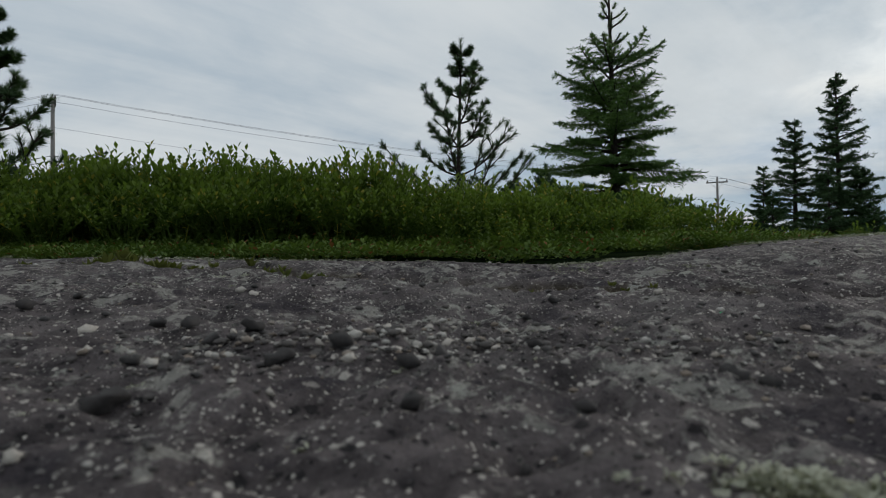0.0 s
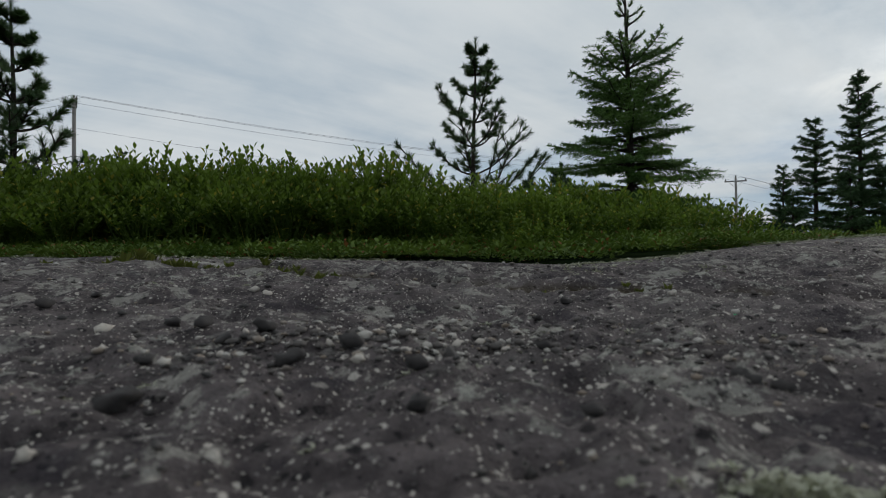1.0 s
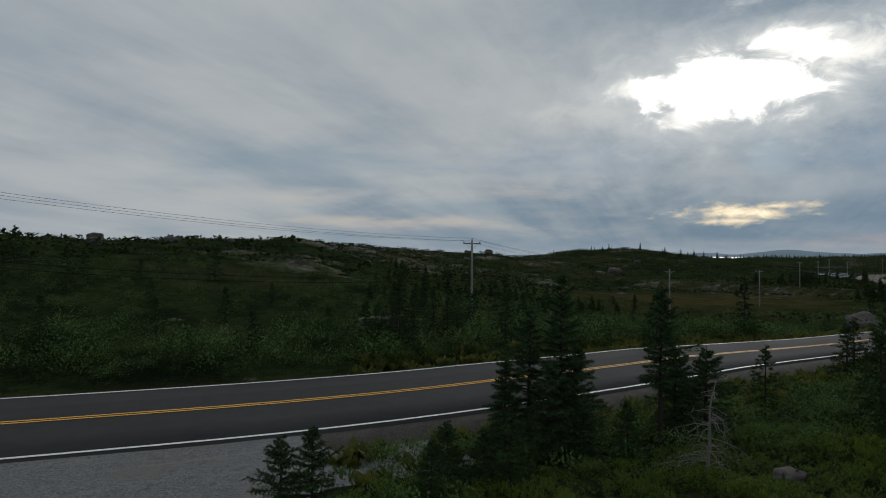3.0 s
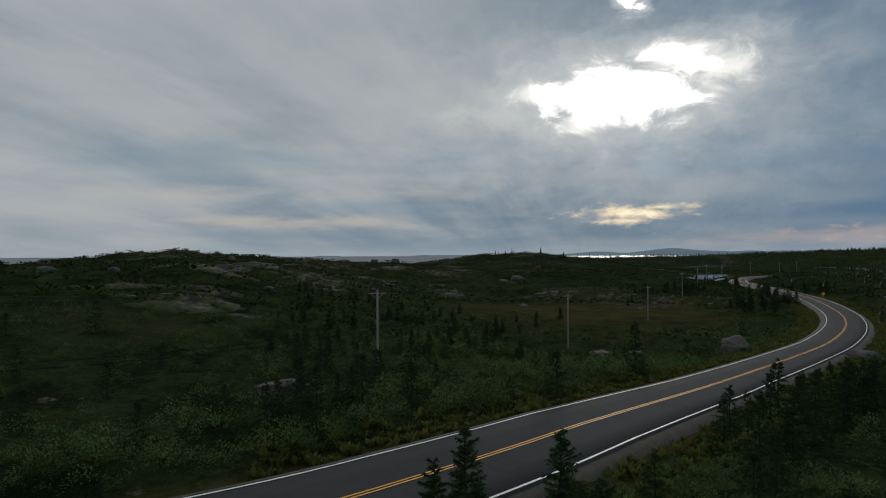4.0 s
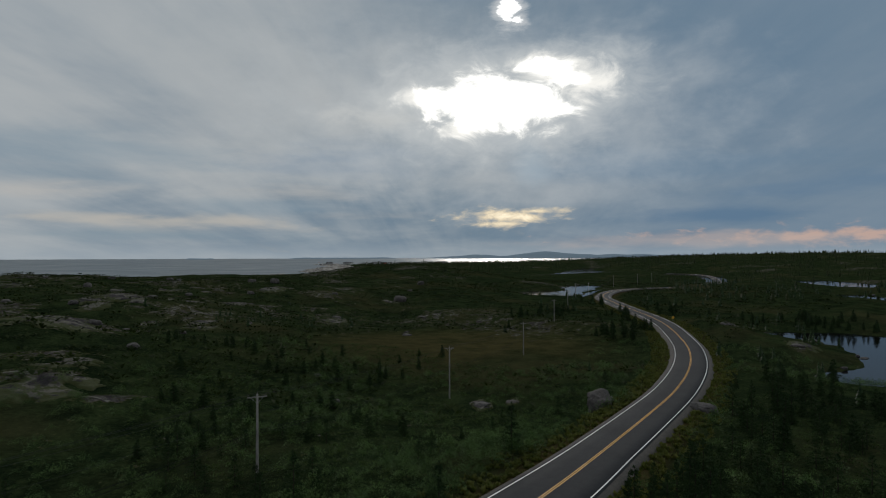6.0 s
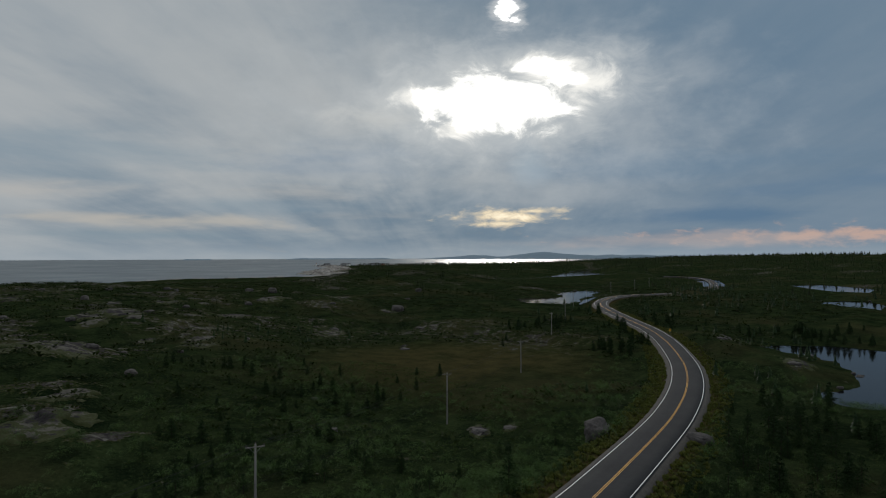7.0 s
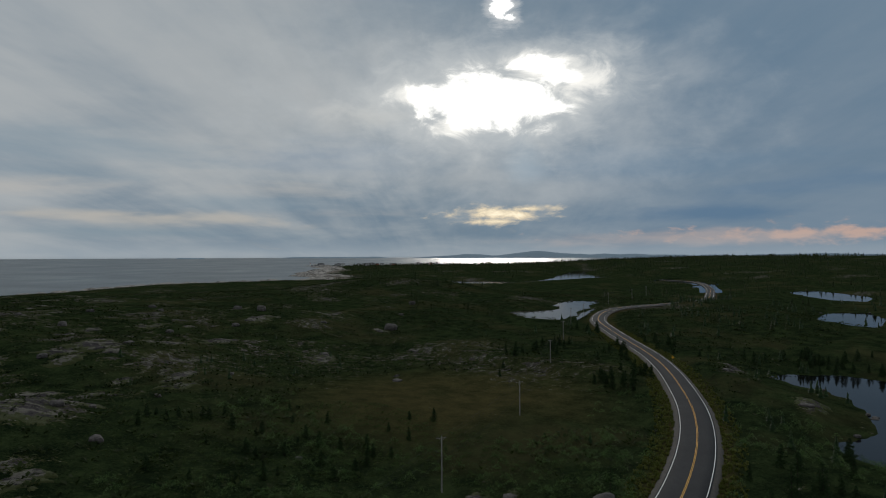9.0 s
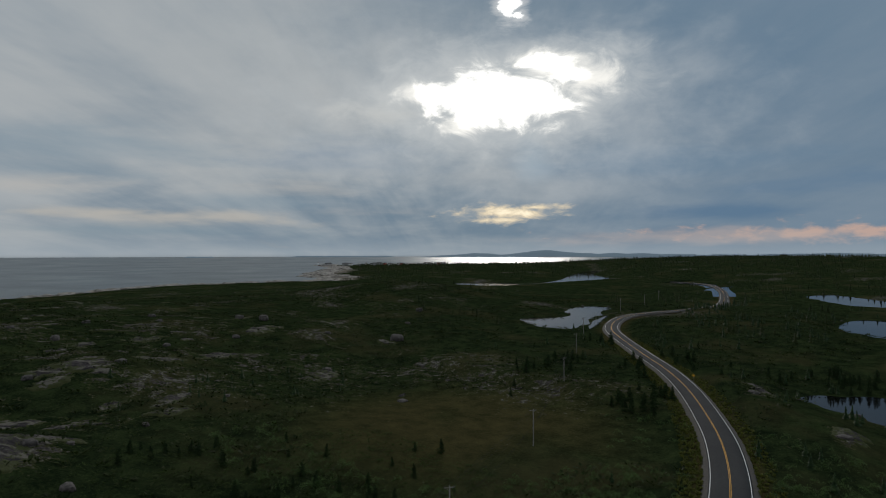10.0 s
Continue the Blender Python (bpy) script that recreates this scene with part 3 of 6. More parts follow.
def raw_mesh(name, V, F, mat, smooth=False):
    """A mesh object from arrays of corners and of faces (all of one size, or a list of such arrays)."""
    me = bpy.data.meshes.new(name)
    V = np.asarray(V, np.float32).reshape(-1, 3)
    Fs = F if isinstance(F, list) else [F]
    Fs = [np.asarray(f, np.int32) for f in Fs if len(f)]
    loops = np.concatenate([f.ravel() for f in Fs])
    sizes = np.concatenate([np.full(len(f), f.shape[1], np.int32) for f in Fs])
    me.vertices.add(len(V))
    me.vertices.foreach_set("co", V.ravel())
    me.loops.add(len(loops))
    me.loops.foreach_set("vertex_index", loops)
    me.polygons.add(len(sizes))
    me.polygons.foreach_set("loop_start", np.concatenate([[0], np.cumsum(sizes)[:-1]]).astype(np.int32))
    me.polygons.foreach_set("loop_total", sizes)
    if smooth:
        me.polygons.foreach_set("use_smooth", np.ones(len(sizes), bool))
    me.update(calc_edges=True)
    if mat:
        me.materials.append(mat)
    return me


def put_attr(me, name, values):
    a = me.attributes.new(name, "FLOAT", "POINT")
    a.data.foreach_set("value", np.asarray(values, np.float32).ravel())


def grid_faces(nx, ny):
    i = np.arange((nx - 1) * (ny - 1))
    a = (i // (nx - 1)) * nx + i % (nx - 1)
    return np.stack([a, a + 1, a + nx + 1, a + nx], 1)


def part(name, me, parent, label="", at=None):
    """One mesh object under a thing."""
    ob = new(name, me)
    ob.parent = parent
    if at is not None:
        ob.matrix_basis = at
    if label:
        ob["label"] = label
    return ob


def bm_mesh(name, bm, mat, smooth=True):
    me = bpy.data.meshes.new(name)
    bmesh.ops.recalc_face_normals(bm, faces=bm.faces)
    bm.to_mesh(me)
    bm.free()
    if smooth:
        me.polygons.foreach_set("use_smooth", [True] * len(me.polygons))
    me.materials.append(mat)
    return me


def tube(points, radii, sides=7, cap=True):
    """Arrays of a tapering tube along points."""
    P = np.array(points, float)
    R_ = np.broadcast_to(np.asarray(radii, float), (len(P),))
    T = np.gradient(P, axis=0)
    T /= np.linalg.norm(T, axis=1, keepdims=True) + 1e-9
    ref = np.array([0, 0, 1.0]) if abs(T[0, 2]) < 0.9 else np.array([1.0, 0, 0])
    A = np.cross(T, ref)
    A /= np.linalg.norm(A, axis=1, keepdims=True) + 1e-9
    B = np.cross(T, A)
    ang = np.linspace(0, 2 * np.pi, sides, endpoint=False)
    V = P[:, None] + R_[:, None, None] * (A[:, None] * np.cos(ang)[None, :, None] + B[:, None] * np.sin(ang)[None, :, None])
    n = len(P)
    F = [(i * sides + j, i * sides + (j + 1) % sides, (i + 1) * sides + (j + 1) % sides, (i + 1) * sides + j) for i in range(n - 1) for j in range(sides)]
    V = V.reshape(-1, 3)
    tri = []
    if cap:
        V = np.vstack([V, P[-1] + T[-1] * R_[-1] * 0.3])
        tri = [((n - 1) * sides + j, (n - 1) * sides + (j + 1) % sides, n * sides) for j in range(sides)]
    return V, np.array(F), np.array(tri, int).reshape(-1, 3)


def joined(pieces):
    """One set of arrays from several (V, quads, tris)."""
    V, Q, T, n = [], [], [], 0
    for v, q, t in pieces:
        V.append(v)
        Q.append(np.asarray(q, int).reshape(-1, 4) + n)
        T.append(np.asarray(t, int).reshape(-1, 3) + n)
        n += len(v)
    return np.vstack(V), [np.vstack(Q), np.vstack(T)]


def scattered(template, places, yaw, scale, tilt=None, lift=None):
    """Copies of a template (V, F) as one pair of arrays."""
    V, F = template
    n, m = len(places), len(V)
    c, s = np.cos(yaw)[:, None], np.sin(yaw)[:, None]
    sc = np.asarray(scale, float)
    sc = sc[:, None, None] if sc.ndim == 1 else sc[:, None, :]
    W = V[None] * sc
    if tilt is not None:
        tx = np.asarray(tilt)[:, None]
        W = np.stack([W[..., 0] + tx * W[..., 2], W[..., 1], W[..., 2]], -1)
    X = W[..., 0] * c - W[..., 1] * s
    Y = W[..., 0] * s + W[..., 1] * c
    out = np.stack([X, Y, W[..., 2]], -1) + places[:, None, :]
    Fa = (F[None] + (np.arange(n) * m)[:, None, None]).reshape(-1, F.shape[1])
    return out.reshape(-1, 3), Fa


def stuff(name, V, F, mat, label, category):
    return tagged(new(name, raw_mesh(name, V, F, mat)), label, category, kind="stuff")


def structure(name, me, label, category):
    return tagged(new(name, me), label, category, kind="structure")


# ---- ground, water, rock, road ----
rng = np.random.default_rng(7)

axis = np.sinh(np.linspace(-math.asinh(420 / 3.0), math.asinh(4800 / 3.0), 470)) * 3.0
gx, gy = np.meshgrid(axis, axis)
X, Y = gx.ravel(), gy.ravel()
Z = land(X, Y)
D = np.hypot(X, Y)
OUTCROPS = [(29, 142, 13, 17, -0.3), (57, 212, 14, 8, 0.2), (14, 99, 11, 4, 0.0), (20, 113, 9, 3, 0.0), (22, 86, 8, 3, 0.1), (56, 232, 14, 6, 0.3), (123, 235, 12, 6, 0), (145, 232, 10, 5, 0),
            (82, 330, 16, 7, 0.2), (131, 345, 15, 7, 0.2), (214, 72, 7, 4, 0.4), (185, 43, 6, 4, 0.2), (49, 291, 14, 8, 0), (100, 290, 20, 5, 0.2)]
rock = np.zeros_like(Z)
for ox, oy, ra, rb, turn in OUTCROPS:
    c, s = math.cos(turn), math.sin(turn)
    u, v = ((X - ox) * c + (Y - oy) * s) / ra, (-(X - ox) * s + (Y - oy) * c) / rb
    rock = np.maximum(rock, 0.72 - 0.55 * (u * u + v * v))
west = step(Y - 0.55 * X, 60, 170) * step(D, 110, 200) * (1 - step(D, 700, 1100))
rock = np.maximum(rock, west * (0.06 + 1.05 * fbm(X, Y, 24, 51, 4)) + 0.0)
rock = np.maximum(rock, step(D, 60, 120) * (fbm(X, Y, 60, 57, 4) * 1.5 - 0.25))
Z = Z + np.clip(rock, 0, 1) * 0.5 * step(D, 40, 80)
bog = np.exp(-(((X - 132) / 46) ** 2 + ((Y - 125) / 42) ** 2) ** 2) * step(fbm(X, Y, 30, 61, 3), -0.45, 0.05)
rd, rs = distance_to(ROAD_LINE, X, Y)
verge = (1 - step(rd, HALF_ROAD + 1.2, HALF_ROAD + 5.0)) * 0.8
cd, _ = distance_to(COAST, X, Y, True)
shore = (1 - step(Z - SEA + fbm(X, Y, 60, 71, 3) * 4, 2.0, 4.5)) * step(D, 450, 600) * (1 - step(cd, 60, 120))
me = raw_mesh("ground", np.stack([X, Y, Z], 1), grid_faces(len(axis), len(axis)), M["ground"], True)
for key, values in (("rock", rock), ("bog", bog), ("verge", verge), ("shore", shore * (Z > SEA - 2))):
    put_attr(me, key, values)
structure("ground", me, "rolling green heath with bare granite and bog", "ground")

# the sea lifts very slightly towards its rim, as far as the eye reaches
ring, spokes = np.concatenate([[0.0], np.geomspace(300, 4900, 40)]), 96
ang = np.linspace(radians(-75), radians(110), spokes)
R2, A2 = np.meshgrid(ring, ang)
SV = np.stack([R2 * np.sin(A2), R2 * np.cos(A2), SEA + 27.0 * np.clip((R2 - 1500) / 3400, 0, 1) ** 1.6], -1).reshape(-1, 3)
structure("sea", raw_mesh("sea", SV, grid_faces(len(ring), spokes)[:, ::-1], M["sea"], True), "grey-blue open sea under an evening sky", "sea")

for level, shore_line in LAKES:
    lo, hi = shore_line.min(0) - 9, shore_line.max(0) + 9
    nx, ny = 70, 70
    lx, ly = np.meshgrid(np.linspace(lo[0], hi[0], nx), np.linspace(lo[1], hi[1], ny))
    cells = grid_faces(nx, ny)
    mx, my = lx.ravel()[cells].mean(1), ly.ravel()[cells].mean(1)
    off_, _ = distance_to(shore_line, mx, my, True)
    cells = cells[inside(shore_line, mx, my) | (off_ < 8)]
    structure("lake", raw_mesh("lake", np.stack([lx, ly, np.full_like(lx, level)], -1).reshape(-1, 3), cells, M["lake"]), "still lake reflecting the evening sky", "lake")


def ribbon(name, offsets, lift, mat, start=0.0, stop=1e9, step_m=2.0):
    """A strip along the road between offsets (metres to the left of its middle), each with a drop."""
    s = np.arange(max(0, start), min(ROAD_S[-1], stop), step_m)
    px, py = np.interp(s, ROAD_S, ROAD_LINE[:, 0]), np.interp(s, ROAD_S, ROAD_LINE[:, 1])
    tx, ty = np.gradient(px), np.gradient(py)
    L = np.hypot(tx, ty)
    nxv, nyv = -ty / L, tx / L
    h, wider = road_height(s), road_half(s) - HALF_ROAD
    rows = []
    for off, drop in offsets:
        o = off + wider * np.clip(off / HALF_ROAD, -1, 1)
        rows.append(np.stack([px + nxv * o, py + nyv * o, h + lift - drop], -1))
    V = np.stack(rows, 1).reshape(-1, 3)
    return raw_mesh(name, V, grid_faces(len(offsets), len(s)), mat, False)


W = HALF_ROAD
road = structure("road", ribbon("road", [(-W - 0.35, 0.5), (-W - 0.3, 0.0), (-W * 0.5, -0.02), (0, -0.03), (W * 0.5, -0.02), (W + 0.3, 0.0), (W + 0.35, 0.5)], 0.0, M["asphalt"]), "two-lane grey asphalt road curving through the heath", "road")
structure("road_shoulder", ribbon("road_shoulder", [(-W - 1.6, 0.75), (-W - 0.95, 0.16), (-W - 0.2, 0.03)], -0.01, M["shoulder"]), "narrow grey gravel shoulder of the road", "road shoulder")
structure("road_shoulder", ribbon("road_shoulder", [(W + 0.2, 0.03), (W + 0.95, 0.16), (W + 1.6, 0.75)], -0.01, M["shoulder"]), "narrow grey gravel shoulder of the road", "road shoulder")
for off, mat, label in ((-W + 0.02, "white", "white edge line"), (W - 0.02, "white", "white edge line"), (-0.115, "yellow", "yellow centre line"), (0.115, "yellow", "yellow centre line")):
    half = 0.075 if mat == "white" else 0.055
    lift = 0.034 + 0.02 * (1 - abs(off) / W)
    part(mat + "_line", ribbon(mat + "_line", [(off - half, 0.0), (off + half, 0.0)], lift, M[mat]), road, label)

# ---- the granite slab where the camera starts ----


def slab_edge(x):
    """How far ahead the bare rock reaches before the plants begin."""
    return np.interp(x, [-6, -3, -1.58, -0.86, -0.46, -0.05, 0.14, 0.39, 0.55, 0.93, 1.2, 1.45, 1.7, 2.0, 2.79, 3.46, 4.06, 5.12, 6.3, 8, 11], [2.7, 2.5, 2.23, 2.0, 1.93, 2.05, 2.06, 1.80, 1.97, 2.35, 2.5, 2.65, 3.2, 3.6, 4.52, 4.75, 5.02, 5.3, 5.85, 6.0, 5.4])


def slab_rim(x, y):
    """How far inside the rim of the bare rock: the same ragged line that the plants grow up to."""
    return slab_edge(x) + fbm(x, y, 0.3, 97, 3) * 0.22 - y


CRACK = polyline([(-2.6, 1.95), (-1.6, 1.66), (-1.04, 1.46), (-0.82, 1.38), (-0.6, 1.27), (-0.45, 1.14), (-0.28, 1.01), (-0.15, 0.89), (-0.04, 0.83), (0.05, 0.76), (0.16, 0.70), (0.5, 0.55)], False, 6)
CRACK_2 = polyline([(1.6, 3.2), (2.04, 3.41), (2.3, 3.47), (2.54, 3.53), (2.93, 3.77), (3.17, 3.96), (4.2, 4.3), (7, 4.8)], False, 6)


def slab_height(x, y):
    z = near_ground(x, y) + 0.02 + 0.01 * step(y, 0.4, 1.2)
    z = z + fbm(x, y, 1.6, 91, 3) * 0.05 * step(np.hypot(x, y), 0.25, 1.2) + fbm(x, y, 0.16, 95, 4, 0.6) * (0.004 + 0.015 * step(np.hypot(x, y), 0.5, 1.2)) + fbm(x, y, 0.030, 99, 3, 0.7) * 0.011 + fbm(x, y, 0.013, 93, 2, 0.6) * 0.0045
    d1, _ = distance_to(CRACK, x, y)
    d2, _ = distance_to(CRACK_2, x, y)
    z = z - 0.035 * np.exp(-(d1 / 0.025) ** 2) - 0.09 * np.exp(-(d2 / 0.05) ** 2)
    # it humps up past the second crack and falls away at its rim
    z = z + 0.10 * step(y - 0.45 * x, 0.6, 2.2) * step(x, 1.2, 3.0)
    z = z - 0.20 * (1 - step(slab_rim(x, y), -0.35, 0.02))
    z = np.minimum(z, -0.004 + 0.10 * np.hypot(x, y) ** 1.3)
    # the crest of the slab falls in the middle and climbs to both sides
    rise = np.interp(np.degrees(np.arctan2(x, np.maximum(y, 0.01))), [-60, -36, -24, -14, 1.3, 13.3, 21, 26, 32.5, 39, 60], [2.2, 1.39, 0.65, 0.40, 0.02, -0.52, 0.05, 0.73, 1.28, 1.5, 1.7])
    crest = 0.060 + np.hypot(x, y) * np.tan(np.radians(rise)) - 0.002 + np.minimum(0, fbm(x, y, 0.22, 94, 3)) * 0.05 + np.minimum(0, fbm(x, y, 0.03, 96, 3)) * 0.012
    return np.where(y > 0.05, np.minimum(z, crest), z)


sx = np.sinh(np.linspace(-math.asinh(5 / 0.3), math.asinh(11 / 0.3), 350)) * 0.3
sy = np.sinh(np.linspace(-math.asinh(3 / 0.3), math.asinh(6.4 / 0.3), 330)) * 0.3 + 0.25
SX, SY = np.meshgrid(sx, sy)
SX, SY = SX.ravel(), SY.ravel()
SZ = slab_height(SX, SY)
# its sides and back sink raggedly under the heath
side = np.minimum(np.minimum(SX - sx[0], sx[-1] - SX), SY - sy[0]) + fbm(SX, SY, 1.4, 89, 3) * 1.2
SZ = SZ - 0.6 * (1 - step(side, 0.35, 0.8))
me = raw_mesh("granite_slab", np.stack([SX, SY, SZ], 1), grid_faces(len(sx), len(sy)), M["slab"], True)
d1, _ = distance_to(CRACK, SX, SY)
d2, _ = distance_to(CRACK_2, SX, SY)
put_attr(me, "moss", np.maximum(np.exp(-((d1 + fbm(SX, SY, 0.07, 78, 2) * 0.03) / 0.020) ** 2) * step(fbm(SX, SY, 0.25, 77, 2), -0.6, -0.1), np.exp(-((d2 + fbm(SX, SY, 0.1, 79, 2) * 0.05) / 0.06) ** 2)))
crust = np.zeros_like(SX)
for cx_, cy_, r_ in ((-0.61, 1.54, 0.09), (0.112, 0.150, 0.010), (0.085, 0.148, 0.008), (-0.04, 0.75, 0.06), (0.23, 0.68, 0.09), (0.75, 2.0, 0.22), (0.15, 1.92, 0.18), (-0.9, 1.95, 0.10), (1.9, 3.2, 0.3), (3.4, 4.5, 0.5)):
    crust = np.maximum(crust, 1.0 - 0.5 * ((SX - cx_) ** 2 + ((SY - cy_) * 0.9) ** 2) / r_ ** 2)
put_attr(me, "crust", np.clip(crust, 0, 1) * np.where((np.hypot(SX + 0.61, SY - 1.54) < 0.2) | (np.hypot(SX - 0.1, SY - 0.16) < 0.05), 0.85, 0.5) + (0.46 + 0.04 * step(SX, 1.0, 1.8)) * np.clip(1 - np.abs(slab_rim(SX, SY) - 0.12) / (0.30 + 0.3 * step(SX, 0.3, 2.0)), 0, 1))
structure("granite_slab", me, "dark lichen-spotted granite slab with mossy cracks", "rock slab")


# ---- gravel lay-by ----
lx, ly = np.meshgrid(np.linspace(-45, 9.0, 210), np.linspace(6.2, 24.0, 95))
lx, ly = lx.ravel(), ly.ravel()
ld, ls = distance_to(ROAD_LINE, lx, ly)
edge = road_height(ls) - 0.03
lz = near_ground(np.clip(lx, -30, 9), ly) + 0.05
lz = lz + (edge - lz) * (1 - step(ld - road_half(ls), 0.2, 4.0))
limit = 7.6 + fbm(lx, ly, 2.5, 13, 3) * 1.2 + 1.9 * step(lx, -1.5, 1.5)
side = 1.6 + 0.30 * (ly - 10) + fbm(lx, ly, 1.8, 14, 3) * 1.2
rim = np.minimum(ly - limit, (side - lx) * 0.9)
lz = lz + fbm(lx, ly, 3.0, 15, 4) * 0.03 - 0.45 * (1 - step(rim, -0.6, 0.5))
lz = np.where(ld < road_half(ls) - 0.1, lz - 0.2, lz)
me = raw_mesh("layby", np.stack([lx, ly, lz], 1), grid_faces(210, 95), M["gravel"], True)
path_d, _ = distance_to(np.array([(-2.0, 9.1), (-0.9, 9.25), (-0.1, 8.9), (0.9, 9.5), (2.1, 10.4)]), lx, ly)
put_attr(me, "chalk", np.clip(1.0 - path_d / 0.6, 0, 1) * 0.75)
structure("layby", me, "grey gravel lay-by with pale stony rim beside the road", "gravel lay-by")


# ---- trees ----


def needles(P, Q, width, count, rand, blade=0.16, fwd=0.7):
    """Needles round twigs from P to Q: thin triangles that point outwards and forwards."""
    n = len(P)
    T = Q - P
    L = np.linalg.norm(T, axis=1, keepdims=True)
    T = T / (L + 1e-9)
    ref = np.where(np.abs(T[:, 2:3]) > 0.9, np.array([[1.0, 0, 0]]), np.array([[0, 0, 1.0]]))
    A = np.cross(T, ref)
    A /= np.linalg.norm(A, axis=1, keepdims=True) + 1e-9
    B = np.cross(T, A)
    u = (np.arange(count)[None, :] + rand.random((n, count))) / count
    ang = rand.random((n, count)) * 2 * np.pi
    rad = A[:, None] * np.cos(ang)[..., None] + B[:, None] * np.sin(ang)[..., None]
    base = P[:, None] + (Q - P)[:, None] * u[..., None]
    w = np.asarray(width, float).reshape(-1, 1, 1) * (0.75 + 0.5 * rand.random((n, count, 1)))
    tip = base + (rad + T[:, None] * fwd) * w
    side = np.cross(rad, T[:, None]) * w * blade
    V = np.stack([base - side, base + side, tip], 2).reshape(-1, 3)
    return V, np.arange(len(V)).reshape(-1, 3)


def spruce(seed, height, radius, whorls, per, twigs, count, limbs=True, start=0.06, droop=0.25, tip_up=0.2, ragged=0.35, width=0.03, spire=0.0, wind=0.0):
    """Arrays of a spruce's trunk and limbs, and of its needles."""
    r = np.random.default_rng(seed)
    lean = (r.random(2) - 0.5) * 0.04 * height
    zs = np.linspace(0, height, 10)
    axis_ = np.stack([lean[0] * (zs / height) ** 2, lean[1] * (zs / height) ** 2, zs], 1)
    wood = [tube(axis_, np.linspace(0.016 * height + 0.012, 0.004 + 0.001 * height, 10), 7)]
    P, Q, Wd = [], [], []

    def on_axis(z):
        return np.array([np.interp(z, zs, axis_[:, 0]), np.interp(z, zs, axis_[:, 1]), z])
    for i in range(whorls):
        f = start + (0.985 - start) * (i + 0.5 * r.random()) / whorls
        z = f * height
        prof = (1 - f) ** 0.85 * (0.75 + 0.25 * min(1, (f - start + 0.05) / 0.12))
        slim = f > 1 - spire
        if slim:
            prof *= 0.55
        n = max(3, int((3.4 if slim else per) * (0.7 + 0.6 * r.random())))
        for j in range(n):
            a = 2 * np.pi * (j + 0.8 * r.random()) / n + i * 1.9
            z = min(0.985, f + (r.random() - 0.5) * 1.1 / whorls) * height
            L = radius * prof * (1 - ragged + 2 * ragged * r.random()) * (1 + wind * math.cos(a)) + 0.03 * height * 0.4
            if r.random() < 0.06:
                L *= 1.35
            out = np.array([math.cos(a), math.sin(a), 0])
            side = np.array([-out[1], out[0], 0])
            rise = 0.25 + 0.5 * f - droop * (1 - f) + 0.25 * (r.random() - 0.5)
            t = np.linspace(0, 1, 6)
            path = on_axis(z) + out * (L * t)[:, None] + np.array([0, 0, 1.0]) * (L * (rise * t - (0.45 + droop) * t ** 2 * (1 - 0.7 * f) + (tip_up + (0.12 if slim else 0.0)) * t ** 4))[:, None]
            if limbs and L > 0.12 * radius:
                wood.append(tube(path, np.linspace(0.0035 * height + 0.003, 0.0012 * height + 0.001, 6), 4, False))
            P.append(path[2:-1]), Q.append(path[3:])
            Wd.append(np.full(len(path) - 3, width))
            if slim and L < 0.3 * radius:
                continue
            m = max(2, int(twigs * L / radius + 1))
            tt = 0.18 + 0.8 * (np.arange(m) + r.random(m)) / m
            base = np.stack([np.interp(tt, t, path[:, c]) for c in range(3)], 1)
            sign = np.where(np.arange(m) % 2 == 0, 1.0, -1.0)[:, None]
            ln = (L * 0.42 * (1.05 - 0.8 * tt) + 0.02 * height * 0.5) * (0.6 + 0.8 * r.random(m))
            end = base + (side * sign * 0.8 + out * 0.65) * ln[:, None]
            end[:, 2] += ln * (-0.22 + 0.25 * r.random(m))
            P.append(base), Q.append(end), Wd.append(np.full(m, width))
    # the leading shoot
    P.append(axis_[-2:-1] * 0.6 + axis_[-1:] * 0.4), Q.append(axis_[-1:] + np.array([[0, 0, 0.01 * height]])), Wd.append(np.array([width]))
    return joined(wood), needles(np.vstack(P), np.vstack(Q), np.concatenate(Wd), count, r)


def tree_thing(name, label, wood, leaf, mat, at, group="", bark="bark"):
    ob = tagged(new(name), label, "tree", group)
    part("trunk", raw_mesh("trunk", wood[0], wood[1], M[bark], True), ob)
    part("crown", raw_mesh("crown", leaf[0], leaf[1], M[mat]), ob)
    ob.matrix_basis = at
    return ob


# the young spruce that stands over the heath
w_, l_ = spruce(11, 2.62, 0.78, 23, 9, 30, 30, start=0.03, droop=0.20, tip_up=0.26, ragged=0.34, width=0.027, spire=0.25)
tree_thing("young_spruce", "young green spruce with upturned branch tips in the heath", w_, l_, "fresh", pose(1.72, 5.25, land_at(1.72, 5.25) - 0.05, 0, 0, 40))


